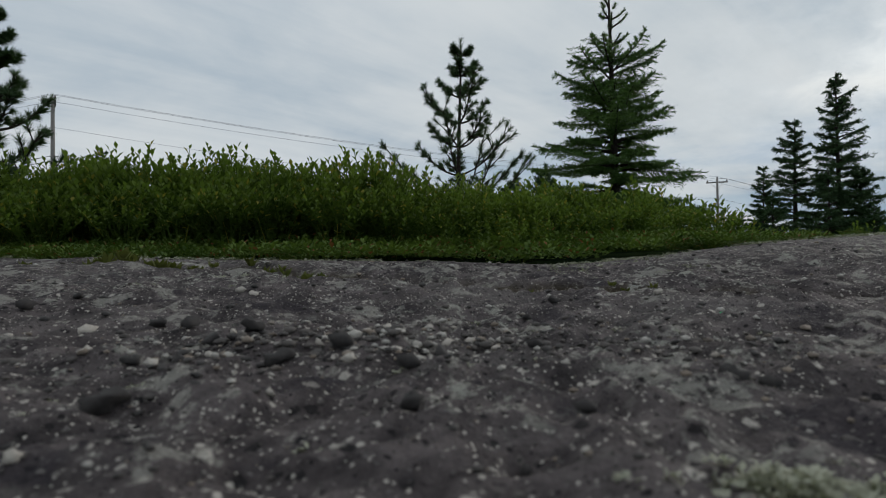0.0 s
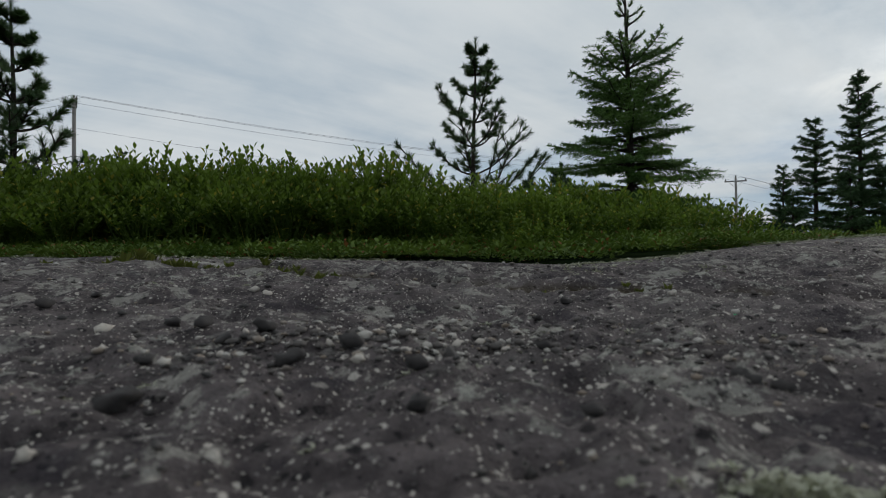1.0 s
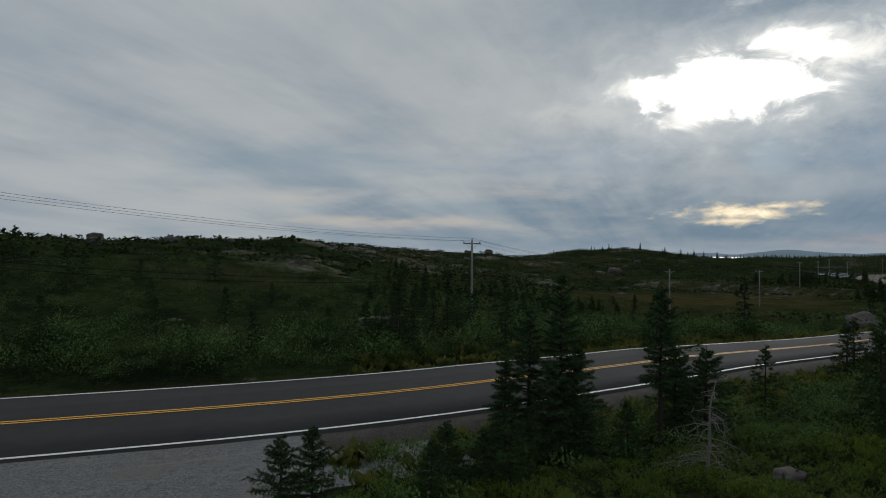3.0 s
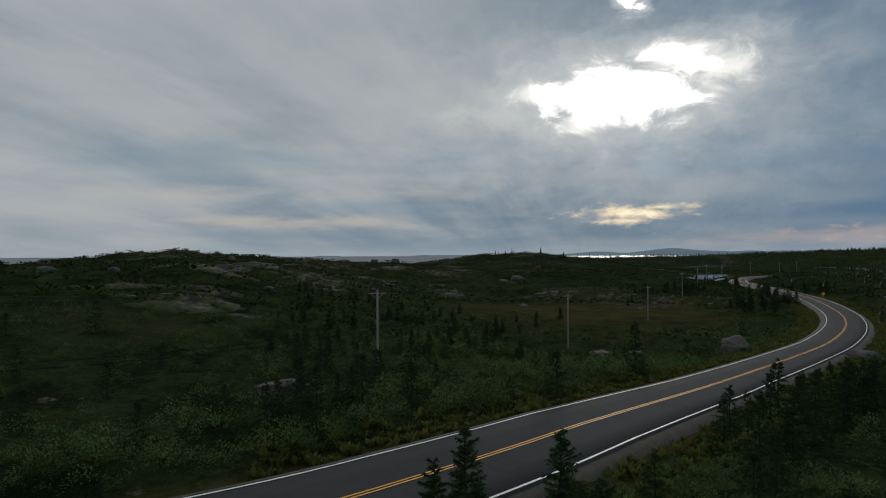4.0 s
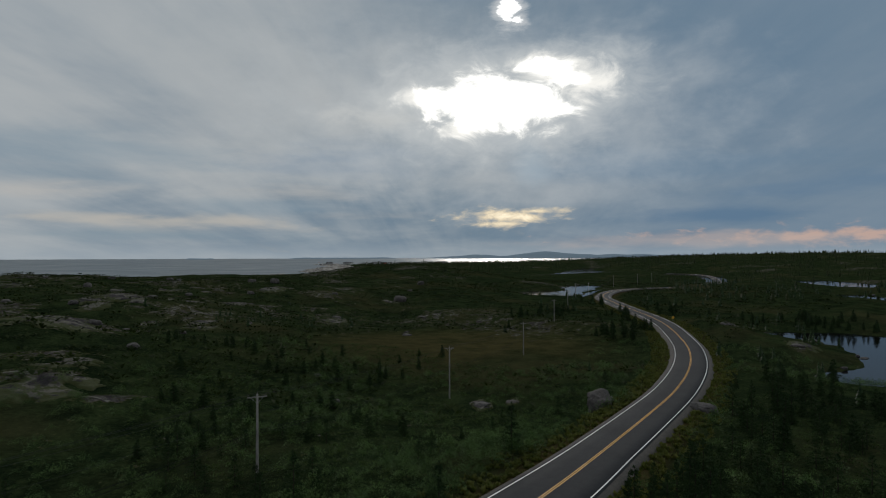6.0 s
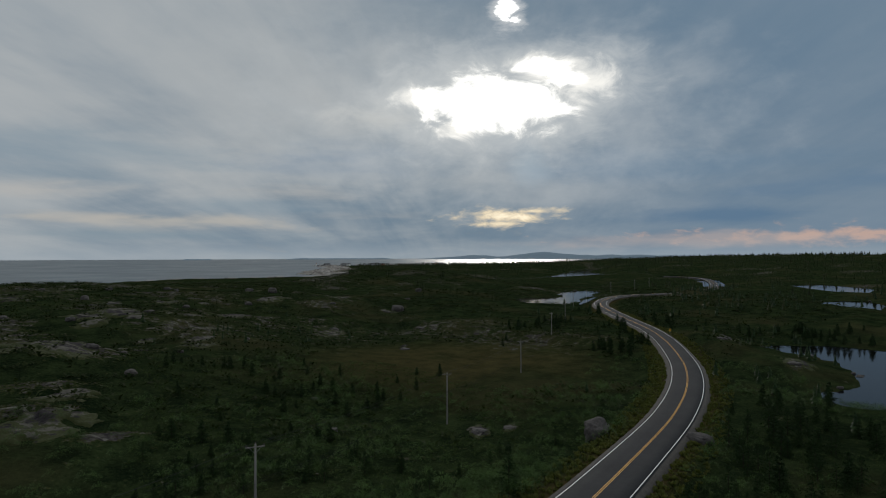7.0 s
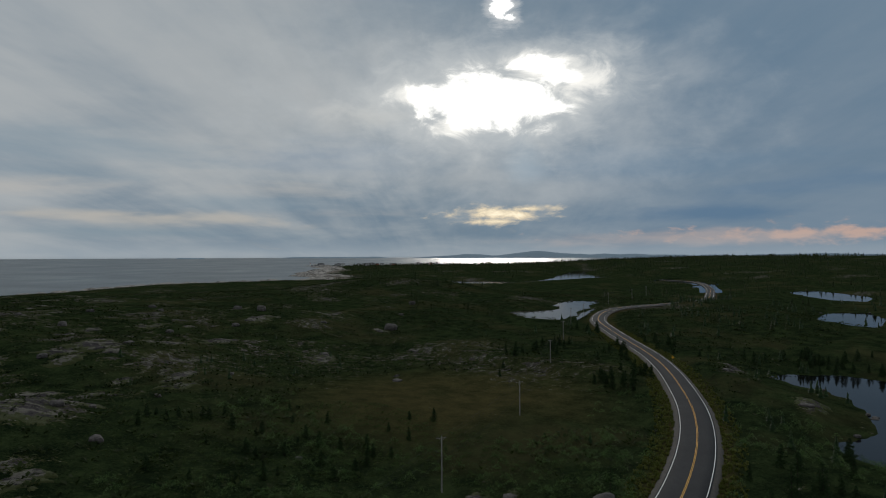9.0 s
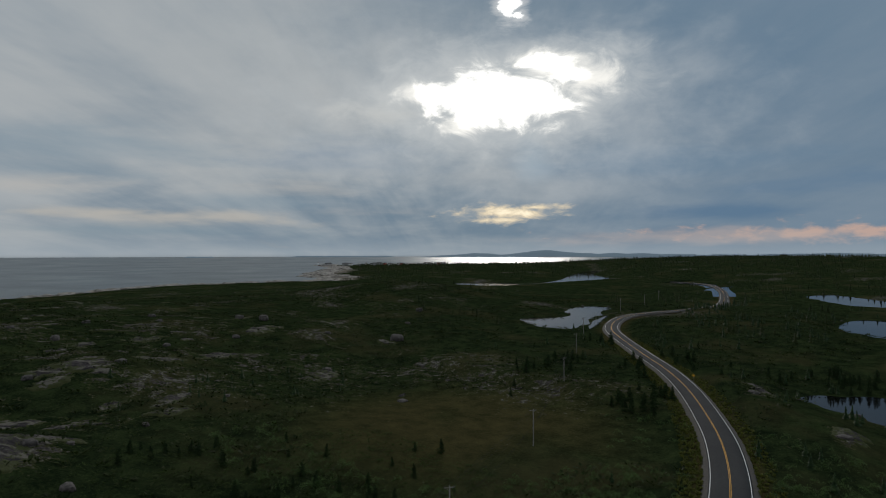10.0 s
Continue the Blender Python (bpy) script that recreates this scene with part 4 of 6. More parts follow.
def pine(seed, height, spread):
    r = np.random.default_rng(seed)
    zs = np.linspace(0, height, 9)
    trunk = np.stack([0.03 * np.sin(zs * 2.2), 0.03 * np.cos(zs * 1.7) - 0.03, zs], 1)
    wood = [tube(trunk, np.linspace(0.032, 0.007, 9), 7)]
    P, Q = [trunk[-2:-1], trunk[-1:]], [trunk[-1:], trunk[-1:] + np.array([[0, 0, 0.1]])]
    for f in (0.24, 0.30, 0.42, 0.55, 0.66, 0.78, 0.88, 0.97):
        for j in range(4 if f < 0.9 else 3):
            a = 2 * np.pi * (j + 0.7 * r.random()) / 4 + f * 9
            L = spread * (1.08 - f) * (0.7 + 0.5 * r.random())
            o = np.array([np.interp(f * height, zs, trunk[:, 0]), np.interp(f * height, zs, trunk[:, 1]), f * height])
            out = np.array([math.cos(a), math.sin(a), 0])
            t = np.linspace(0, 1, 7)
            path = o + out * (L * t)[:, None] + np.array([0, 0, 1.0]) * (L * (0.12 * t + 0.60 * t ** 2.2))[:, None]
            wood.append(tube(path, np.linspace(0.011, 0.004, 7), 5, False))
            P.append(path[5:-1]), Q.append(path[6:])
            for i in range(2, 7):
                for sgn in (-1, 0, 1):
                    if r.random() < 0.8:
                        d = np.array([-out[1], out[0], 0]) * sgn * 0.6 + out * 0.5 + np.array([0, 0, 0.25 + 0.6 * r.random()])
                        e = path[i] + d * L * (0.20 + 0.20 * r.random())
                        wood.append(tube([path[i], e], [0.005, 0.003], 4, False))
                        P.append((path[i] * 0.45 + e * 0.55)[None]), Q.append(e[None])
    P, Q = np.vstack(P), np.vstack(Q)
    return joined(wood), needles(P, Q, np.full(len(P), 0.042), 90, r, 0.055, 0.9)


w_, l_ = pine(5, 2.15, 0.72)
tree_thing("young_pine", "slender young pine with tufted upswept branches in heath", w_, l_, "pine", pose(0.33, 5.55, land_at(0.33, 5.55) - 0.03, 0, 0, 200))
w_, l_ = pine(9, 1.72, 0.52)
tree_thing("young_pine", "young pine with bristly upright shoots beside the rock", w_, l_, "pine", pose(-2.90, 3.80, land_at(-2.90, 3.80) - 0.03, 0, 0, 75))

# tall and middling spruces: a few built kinds, each copied at its own size
KINDS = {
    "tall": spruce(21, 6.9, 1.28, 27, 6, 18, 22, start=0.13, droop=0.25, tip_up=0.22, ragged=0.55, width=0.075, wind=0.25),
    "thin": spruce(22, 5.0, 0.88, 22, 5, 16, 20, start=0.20, droop=0.26, tip_up=0.2, ragged=0.6, width=0.068, wind=0.35),
    "full": spruce(23, 3.0, 1.05, 18, 6, 13, 14, start=0.03, droop=0.12, tip_up=0.2, ragged=0.34, width=0.07),
    "crown": spruce(24, 5.6, 1.15, 21, 5, 14, 18, start=0.40, droop=0.2, tip_up=0.2, ragged=0.5, width=0.075, wind=-0.3),
    "small": spruce(25, 2.0, 0.70, 13, 6, 11, 14, start=0.04, droop=0.12, tip_up=0.15, ragged=0.4, width=0.06),
}
for key, (w_, l_) in list(KINDS.items()):
    KINDS[key] = (raw_mesh("trunk", w_[0], w_[1], M["bark"], True), raw_mesh("crown", l_[0], l_[1], M["spruce"]), float(w_[0][:, 2].max()))


def stand(kind, x, y, height, label, turn=None, sink=0.08, group="", z=None):
    wood, leaf, own = KINDS[kind]
    ob = tagged(new("spruce_tree"), label, "tree", group)
    part("trunk", wood, ob), part("crown", leaf, ob)
    s = height / own
    wide = s * (0.85 + 0.3 * ((x * 13.7 + y * 7.9) % 1.0))
    ob.matrix_basis = pose(x, y, (land_at(x, y) if z is None else z) - sink, 0, 0, (x * 37 + y * 91) % 360 if turn is None else turn) @ Matrix.Diagonal((wide, wide, s, 1))
    return ob


stand("tall", 11.7, 16.1, 5.33 - land_at(11.7, 16.1), "tall dark spruce with layered ragged branches by the road", 30)
stand("thin", 10.8, 16.7, 4.16 - land_at(10.8, 16.7), "tall dark spruce with sparse lower branches by the road")
stand("thin", 9.9, 16.8, 2.8 - land_at(9.9, 16.8), "small dark spruce among taller ones by the road")
stand("crown", 15.3, 15.2, 4.85 - land_at(15.3, 15.2), "tall spruce with bare lower trunk and tufted top")
stand("thin", -21.2, 37.6, 7.7 - land_at(-21.2, 37.6), "tall spruce beside a utility pole across the road")
stand("full", 16.6, 15.8, 3.6, "full dark spruce among the roadside trees")
stand("full", 17.6, 15.3, 3.5, "full dark spruce among the roadside trees")
stand("full", 2.5, 12.3, 2.6, "dense young spruce beside the gravel lay-by", 10)
stand("full", 1.9, 12.6, 2.4, "dense young spruce beside the gravel lay-by", 100)
stand("small", 8.1, 13.4, 2.1, "small spruce in the heath by the road")
stand("small", 7.5, 13.8, 1.7, "small spruce in the heath by the road")
stand("full", 13.2, 14.5, 2.0, "low bushy spruce under the taller trees")
for x, y, h in ((10.9, 15.4, 3.4), (12.7, 16.6, 3.9), (11.5, 14.6, 2.2), (5.6, 13.0, 1.8), (6.6, 14.2, 2.0)):
    stand("full", x, y, h, "dense dark spruce in a roadside clump")
stand("full", 18.8, 17.5, 2.4, "full dark spruce among the roadside trees")

# ---- poles ----


def pole_mesh(height):
    body = joined([tube([(0, 0, -0.6), (0, 0, height * 0.5), (0, 0, height)], [0.15, 0.13, 0.10], 10)])
    return raw_mesh("shaft", body[0], body[1], M["pole"], True)


def box(bm, size, at, turn=0.0):
    r = bmesh.ops.create_cube(bm, size=1.0)
    bmesh.ops.transform(bm, verts=r["verts"], matrix=pose(*at, 0, 0, turn) @ Matrix.Diagonal((*size, 1)))
    return r["verts"]


def power_pole(x, y, z, height, turn, label, arm=True):
    ob = tagged(new("utility_pole"), label, "utility pole", "utility poles along the road")
    part("shaft", pole_mesh(height), ob)
    if arm:
        bm = bmesh.new()
        box(bm, (1.9, 0.10, 0.12), (0, 0.13, height - 0.35))
        bmesh.ops.bevel(bm, geom=bm.edges[:], offset=0.012, segments=1, affect="EDGES")
        part("crossarm", bm_mesh("crossarm", bm, M["pole"], False), ob, "grey wooden crossarm")
        for sx_ in (-1, 1):
            v, q, t = tube([(sx_ * 0.62, 0.11, height - 0.38), (sx_ * 0.06, 0.10, height - 0.95)], [0.018, 0.018], 5)
            part("brace", raw_mesh("brace", v, [q, t], M["metal"]), ob)
    for px_, pz_ in (((-0.85, height - 0.29), (0.85, height - 0.29), (0.0, height)) if arm else ((0.0, height), (-0.5, height - 0.5))):
        v, q, t = tube([(px_, 0.13 if px_ else 0, pz_), (px_, 0.13 if px_ else 0, pz_ + 0.06), (px_, 0.13 if px_ else 0, pz_ + 0.12), (px_, 0.13 if px_ else 0, pz_ + 0.2)], [0.02, 0.06, 0.05, 0.03], 8)
        part("insulator", raw_mesh("insulator", v, [q, t], M["glassy"], True), ob)
    v, q, t = tube([(0.0, 0.12, height - 4.1), (0.0, 0.17, height - 4.0), (0.0, 0.17, height - 3.9)], [0.05, 0.06, 0.05], 6)
    part("cable_bracket", raw_mesh("cable_bracket", v, [q, t], M["black"], True), ob)
    ob.matrix_basis = pose(x, y, z, 0, 0, turn)
    return ob


POLES = [(-23.3, 36.1, 0.8, 9.9, -57), (27.6, 54.2, -1.0, 8.5, -22), (80.9, 79.2, -6.0, 9.6, -28), (131, 99, -5.8, 9.2, -30), (189, 128, -5.8, 9.0, -30),
         (245, 158, -5.0, 9.0, -32), (297, 186, -4.8, 9.0, -32), (345, 206, -4.6, 9.0, -25), (432, 235, -4.5, 9.0, -16), (498, 247, -6, 9.0, -15), (559, 262, -7, 9.0, -14)]
POLES.insert(0, (-75.0, 52.0, 2.0, 9.0, 0))
for i, (x, y, z, h, turn) in enumerate(POLES):
    power_pole(x, y, land_at(x, y) if i > 3 else z, h, turn, "weathered grey wooden utility pole with crossarm")
tops = [(Vector((x, y, land_at(x, y) if i > 3 else z)), h, radians(turn)) for i, (x, y, z, h, turn) in enumerate(POLES)]
for name, label, mat, side, drop, radius, sag in (("power_line", "thin overhead power line", "wire", -0.85, 0.08, 0.009, 0.9), ("power_line", "thin overhead power line", "wire", 0.85, 0.08, 0.009, 0.9),
                                                   ("power_line", "thin overhead power line", "wire", 0.0, -0.2, 0.009, 0.9), ("power_line", "thin overhead neutral wire", "wire", 0.05, 1.9, 0.008, 1.0),
                                                   ("phone_cable", "black telephone cable strung between poles", "black", 0.1, 3.7, 0.020, 1.1), ("phone_cable", "black telephone cable strung between poles", "black", 0.1, 4.0, 0.020, 1.2)):
    for (a, ha, ta), (b, hb, tb) in zip(tops[:-1], tops[1:]):
        p0 = a + Vector((math.cos(ta) * side, math.sin(ta) * side, ha - drop))
        p1 = b + Vector((math.cos(tb) * side, math.sin(tb) * side, hb - drop))
        t = np.linspace(0, 1, 15)
        pts = np.array(p0)[None] * (1 - t)[:, None] + np.array(p1)[None] * t[:, None]
        pts[:, 2] -= 4 * sag * t * (1 - t)
        V, Q, T = tube(pts, radius, 4, False)
        tagged(new(name, raw_mesh(name, V, Q, M[mat])), label, "cable", "overhead lines")

# ---- low plants ----


def leaf_template(points, lengths, widths, dirs, fold=0.25):
    """Leaves as folded diamonds: base, two sides, tip."""
    V, F = [], []
    for p, L, w, d in zip(points, lengths, widths, dirs):
        d = Vector(d).normalized()
        s = d.cross(Vector((0, 0, 1)))
        s = s.normalized() if s.length > 1e-3 else Vector((1, 0, 0))
        up = s.cross(d)
        p = Vector(p)
        n = len(V)
        m = p + d * L * 0.5 + up * L * 0.06
        V += [p, m - s * w + up * fold * w, p + d * L, m + s * w + up * fold * w]
        F.append((n, n + 1, n + 2, n + 3))
    return np.array([tuple(v) for v in V]), np.array(F)


def tuft(seed, leaves, radius, height, size, upright=0.6):
    """A low dome of leaves."""
    r = random.Random(seed)
    pts, ln, wd, ds = [], [], [], []
    for i in range(leaves):
        a, q = r.uniform(0, 2 * math.pi), math.sqrt(r.random())
        h = height * math.sqrt(max(0.05, 1 - q * q)) * r.uniform(0.45, 1.0)
        pts.append((math.cos(a) * q * radius, math.sin(a) * q * radius, h))
        ln.append(size * r.uniform(0.7, 1.3)), wd.append(size * r.uniform(0.22, 0.36))
        ds.append((math.cos(a) * (0.3 + q), math.sin(a) * (0.3 + q), upright * r.uniform(0.4, 1.6)))
    return leaf_template(pts, ln, wd, ds)


def spread(templates, x, y, z, scale, tilt=0.0, ages=None):
    """Many copies of a few templates, by turns; with ages, the age of every corner too."""
    V, F, A, n = [], [], [], 0
    which = rng.integers(0, len(templates), len(x))
    for i, tpl in enumerate(templates):
        m = which == i
        if not m.any():
            continue
        places = np.stack([x[m], y[m], z[m]], 1)
        sc = scale[m]
        v, f = scattered(tpl, places, rng.random(m.sum()) * 6.283, sc, (rng.random(m.sum()) - 0.5) * tilt if tilt else None)
        V.append(v), F.append(f + n)
        if ages:
            A.append(np.tile(ages[i], m.sum()))
        n += len(v)
    return (np.vstack(V), np.vstack(F), np.concatenate(A)) if ages else (np.vstack(V), np.vstack(F))


def lattice_points(x0, x1, y0, y1, per):
    n = int((x1 - x0) * (y1 - y0) * per)
    return rng.uniform(x0, x1, n), rng.uniform(y0, y1, n)


def off_road(x, y, margin):
    d, s = distance_to(ROAD_LINE, x, y)
    return d - road_half(s) > margin


def in_layby(x, y, margin=0.0):
    return (y > 7.6 + 1.9 * step(x, -1.5, 1.5) - margin) & (x < 1.6 + 0.30 * (y - 10) + margin) & (x > -46)


def dry(x, y, z):
    ok = z > SEA + 1.2
    for level, line in LAKES:
        lo, hi = line.min(0) - 20, line.max(0) + 20
        near = (x > lo[0]) & (x < hi[0]) & (y > lo[1]) & (y < hi[1])
        ok &= ~(near & (z < level + 0.3))
    return ok


def sprigs(seed, height, radius, stems, twigs, leaves, size):
    """A leafy shrub: stems fan out from the base, fork into upright twigs, and carry whorls of oval leaves to their tips."""
    r = random.Random(seed)
    pts, ln, wd, ds, sticks, age = [], [], [], [], [], []
    for i in range(stems):
        a = i * 2.4 + r.uniform(-0.4, 0.4)
        q = math.sqrt((i + 0.4) / stems)
        fork = Vector((math.cos(a) * q * radius * 0.6, math.sin(a) * q * radius * 0.6, height * (0.62 - 0.22 * q * q) * r.uniform(0.85, 1.1)))
        sticks.append((Vector((0, 0, 0)), fork))
        for j in range(4):
            f = 0.35 + 0.16 * j
            b = j * 2.4 + r.uniform(0, 6)
            pts.append(fork * f), ln.append(size * r.uniform(0.8, 1.2)), wd.append(size * 0.22), age.append(0.0)
            ds.append((math.cos(b), math.sin(b), r.uniform(0.0, 0.6)))
        for t in range(twigs):
            b = r.uniform(0, 6.283)
            tip = fork + Vector((math.cos(a) * q * radius * 0.45 + math.cos(b) * radius * 0.24, math.sin(a) * q * radius * 0.45 + math.sin(b) * radius * 0.24, height * (0.40 - 0.16 * q * q) * r.uniform(0.65, 1.08)))
            sticks.append((fork, tip))
            for j in range(leaves):
                f = (j + 0.6) / leaves
                c = j * 2.4 + b + r.uniform(-0.3, 0.3)
                pts.append(fork.lerp(tip, 0.15 + 0.85 * f)), age.append(f ** 1.5)
                ln.append(size * r.uniform(0.8, 1.15) * (1.0 if f < 0.85 else 0.85)), wd.append(size * r.uniform(0.20, 0.26))
                ds.append((math.cos(c), math.sin(c), 0.35 + 1.5 * f * f))
    V, F = leaf_template(pts, ln, wd, ds, 0.35)
    V, F, w = list(map(tuple, V)), list(map(tuple, F)), 0.0026
    for p, q in sticks:
        n = len(V)
        V += [(p.x - w, p.y, p.z), (p.x + w, p.y, p.z), (q.x + w * 0.5, q.y, q.z), (q.x - w * 0.5, q.y, q.z)]
        F.append((n, n + 1, n + 2, n + 3))
    return np.array(V), np.array(F), np.concatenate([np.repeat(age, 4), np.zeros(len(V) - 4 * len(age))])


def shrubs(name, templates, x, y, z, scale, label):
    V, F, A = spread([t[:2] for t in templates], x, y, z, scale, 0.3, [t[2] for t in templates])
    ob = stuff(name, V, F, M["shrub"], label, "shrubs")
    put_attr(ob.data, "young", A)


FINE = [sprigs(i, 0.44, 0.22, 9, 3, 9, 0.034) for i in range(8)]
ROUGH = [sprigs(20 + i, 0.42, 0.22, 8, 2, 6, 0.046) for i in range(8)]
# the thicket behind the rock
x, y = lattice_points(-7.5, 1.5, 1.4, 5.0, 54)
back = y - slab_edge(x)
keep = (back > 0.40) & (rng.random(len(x)) < np.where(back < 1.6, 1.0, 0.55)) & (x < 1.0 + 0.35 * (y - 2.2) + 0.15 * rng.random(len(x)))
x, y, back = x[keep], y[keep], back[keep]
size = (0.60 + 0.40 * step(back, 0.3, 0.9)) * (0.98 + 0.10 * rng.random(len(x)) + fbm(x, y, 0.55, 101, 2) * 0.45) * 0.86 * (1.0 - 0.3 * step(y, 3.4, 5.5)) * (1.24 - 0.30 * step(x, -0.7, 0.5) + 0.22 * (1 - step(x, -1.7, -1.0)))
size = np.clip(size, 0.35, 1.45)
shrubs("shrub_thicket", FINE, x, y, land(x, y) - 0.02, np.stack([0.35 + 0.7 * size, 0.35 + 0.7 * size, size], 1), "dense knee-high thicket of leafy green shrubs")
x, y = lattice_points(-9, 22, 3.6, 14.5, 8.5)
z = land(x, y)
keep = (y > slab_edge(x) + 0.25 + 0.5 * rng.random(len(x))) & ~in_layby(x, y, 0.4) & ((x > 1.2) | (y > 4.6)) & ((x - 4.7) ** 2 + (y - 5.8) ** 2 > 0.7)
x, y, z = x[keep], y[keep], z[keep]
patch = fbm(x, y, 1.9, 103, 3)
keep = patch > -0.60 + 0.25 * rng.random(len(x))
x, y, z, patch = x[keep], y[keep], z[keep], patch[keep]
tall = np.clip(0.80 + patch * 1.5 + 0.22 * rng.random(len(x)), 0.35, 1.9)
shrubs("heath_shrubs", ROUGH, x, y, z - 0.03, np.stack([0.55 + 0.55 * tall, 0.55 + 0.55 * tall, tall], 1), "green blueberry and laurel heath on uneven ground")

# creeping plants at the rim of the rock
COVER = [tuft(40 + i, 22, 0.05, 0.035, 0.017, 0.5) for i in range(4)]
x, y = lattice_points(-6, 9, 1.3, 6.5, 330)
back = -slab_rim(x, y) - np.minimum(0, fbm(x, y, 0.5, 107, 3)) * 0.2
keep = ((back > -0.03) & (back < 0.95)) | (((x - 1.68) / 0.34) ** 2 + ((y - 2.92) / 0.22) ** 2 + fbm(x, y, 0.2, 108, 3) < 0.9)
x, y, back = x[keep], y[keep], back[keep]
V, F = spread(COVER, x, y, np.maximum(land(x, y) + 0.015, slab_height(x, y)) + 0.012 + 0.05 * step(back, 0.0, 0.4) * rng.random(len(x)), 0.8 + 0.7 * rng.random(len(x)))
stuff("ground_cover", V, F, M["cover"], "low creeping green plants along the rock's edge", "plants")

# moss and dry grass in the cracks
GRASS = [tuft(60 + i, 12, 0.02, 0.004, 0.035, 1.8) for i in range(3)]
k_ = rng.integers(0, len(CRACK) - 4, 420)
x, y = CRACK[k_, 0] + rng.normal(0, 0.02, 420), CRACK[k_, 1] + rng.normal(0, 0.02, 420)
keep = fbm(x, y, 0.30, 109, 2) > -0.08
x, y = x[keep], y[keep]
V, F = spread(GRASS, x, y, slab_height(x, y), 0.2 + 0.55 * step(fbm(x, y, 0.35, 109, 2), -0.1, 0.35) * rng.random(len(x)))
stuff("crack_moss", V, F, M["grass"], "yellow-green moss and grass in a crack", "moss")

# ---- heath, bushes and grass across the land ----
LEAFY = [tuft(100 + i, 150, 1.0, 1.4, 0.13, 0.7) for i in range(4)]
HEATH = [tuft(80 + i, 17, 0.50, 0.36, 0.16, 0.9) for i in range(4)]
BUSH = [tuft(90 + i, 92, 0.95, 1.35, 0.18, 0.7) for i in range(4)]
LOW = [tuft(110 + i, 6, 0.9, 0.5, 0.65, 0.6) for i in range(4)]
BLADES = [tuft(120 + i, 14, 0.14, 0.02, 0.30, 2.4) for i in range(3)]

x, y = lattice_points(-55, 110, 5, 140, 0.68)
z = land(x, y)
keep = off_road(x, y, 2.2) & ~in_layby(x, y, 0.6) & dry(x, y, z) & (np.hypot(x - 4, y - 4) > 11) & (fbm(x, y, 7, 121, 3) > -0.35) & ((x > -5 - 0.7 * y) & (y > 0.02 * x))
x, y, z = x[keep], y[keep], z[keep]
V, F = spread(HEATH, x, y, z - 0.03, 0.7 + 0.9 * rng.random(len(x)))
stuff("heath_plants", V, F, M["heath"], "low green heath plants across the hollow", "shrubs")

x, y = lattice_points(-50, 175, 4, 150, 0.13)
z = land(x, y)
clumps = fbm(x, y, 18, 131, 3)
bogness = np.exp(-(((x - 132) / 46) ** 2 + ((y - 125) / 42) ** 2) ** 2)
keep = off_road(x, y, 3.2) & ~in_layby(x, y, 1.5) & dry(x, y, z) & (np.hypot(x, y) > 24) & (clumps + 0.25 * rng.random(len(x)) > 0.02) & (bogness < 0.4) & (x > -5 - 0.7 * y)
keep &= ~((x < 70) & (y > 82) & (y < 170) & (clumps < 0.2))
x, y, z, clumps = x[keep], y[keep], z[keep], clumps[keep]
V, F = spread(BUSH, x, y, z - 0.1, np.clip(0.35 + 0.9 * rng.random(len(x)) + clumps, 0.3, 1.5))
stuff("scrub", V, F, M["bush"], "dark green alder and bayberry scrub on the slopes", "bushes")
x, y = lattice_points(-52, 50, 34, 100, 0.17)
z = land(x, y)
keep = off_road(x, y, 4.5) & (x > -5 - 0.75 * y) & (fbm(x, y, 14, 133, 3) + 0.5 * rng.random(len(x)) - 0.5 * step(y, 70, 100) > -0.12) & (np.hypot(x - 15.9, y - 46) > 3.5)
x, y, z = x[keep], y[keep], z[keep]
V, F = spread(LEAFY, x, y, z - 0.1, 0.45 + 0.8 * rng.random(len(x)))
stuff("hillside_bushes", V, F, M["bush"], "dense dark green bushes covering the hillside", "bushes")
# scrub between the heath and the road
x, y = lattice_points(4, 34, 12.0, 21.5, 1.3)
z = land(x, y)
keep = off_road(x, y, 2.0) & ~in_layby(x, y, 1.2) & (fbm(x, y, 4, 137, 3) > -0.25)
x, y, z = x[keep], y[keep], z[keep]
V, F = spread(LEAFY, x, y, z - 0.1, 0.38 + 0.42 * rng.random(len(x)))
stuff("roadside_scrub", V, F, M["bush"], "leafy green scrub between the heath and the road", "bushes")
# a belt of taller bushes behind the road
x = rng.uniform(-40, 70, 420)
y = np.interp(x, ROAD_LINE[:, 0], ROAD_LINE[:, 1]) + 8.5 + 9 * rng.random(420) ** 1.5
z = land(x, y)
V, F = spread(LEAFY, x, y, z - 0.1, 0.7 + 0.9 * rng.random(len(x)))
stuff("roadside_bushes", V, F, M["bush"], "belt of leafy bushes behind the road", "bushes")

x, y = lattice_points(-120, 520, 60, 560, 0.08)
z = land(x, y)
D2 = np.hypot(x, y)
keep = off_road(x, y, 5) & dry(x, y, z) & (D2 > 95) & (D2 < 640) & (x > -0.6 * y) & (y > 0.02 * x) & (fbm(x, y, 40, 141, 4) + 0.5 * rng.random(len(x)) > 0.05)
bogness = np.exp(-(((x - 132) / 46) ** 2 + ((y - 125) / 42) ** 2) ** 2)
keep &= bogness < 0.35
x, y, z = x[keep], y[keep], z[keep]
V, F = spread(LOW, x, y, z - 0.1, 0.7 + 1.3 * rng.random(len(x)))
stuff("far_scrub", V, F, M["far"], "dark scrub mottling the distant heath", "bushes")

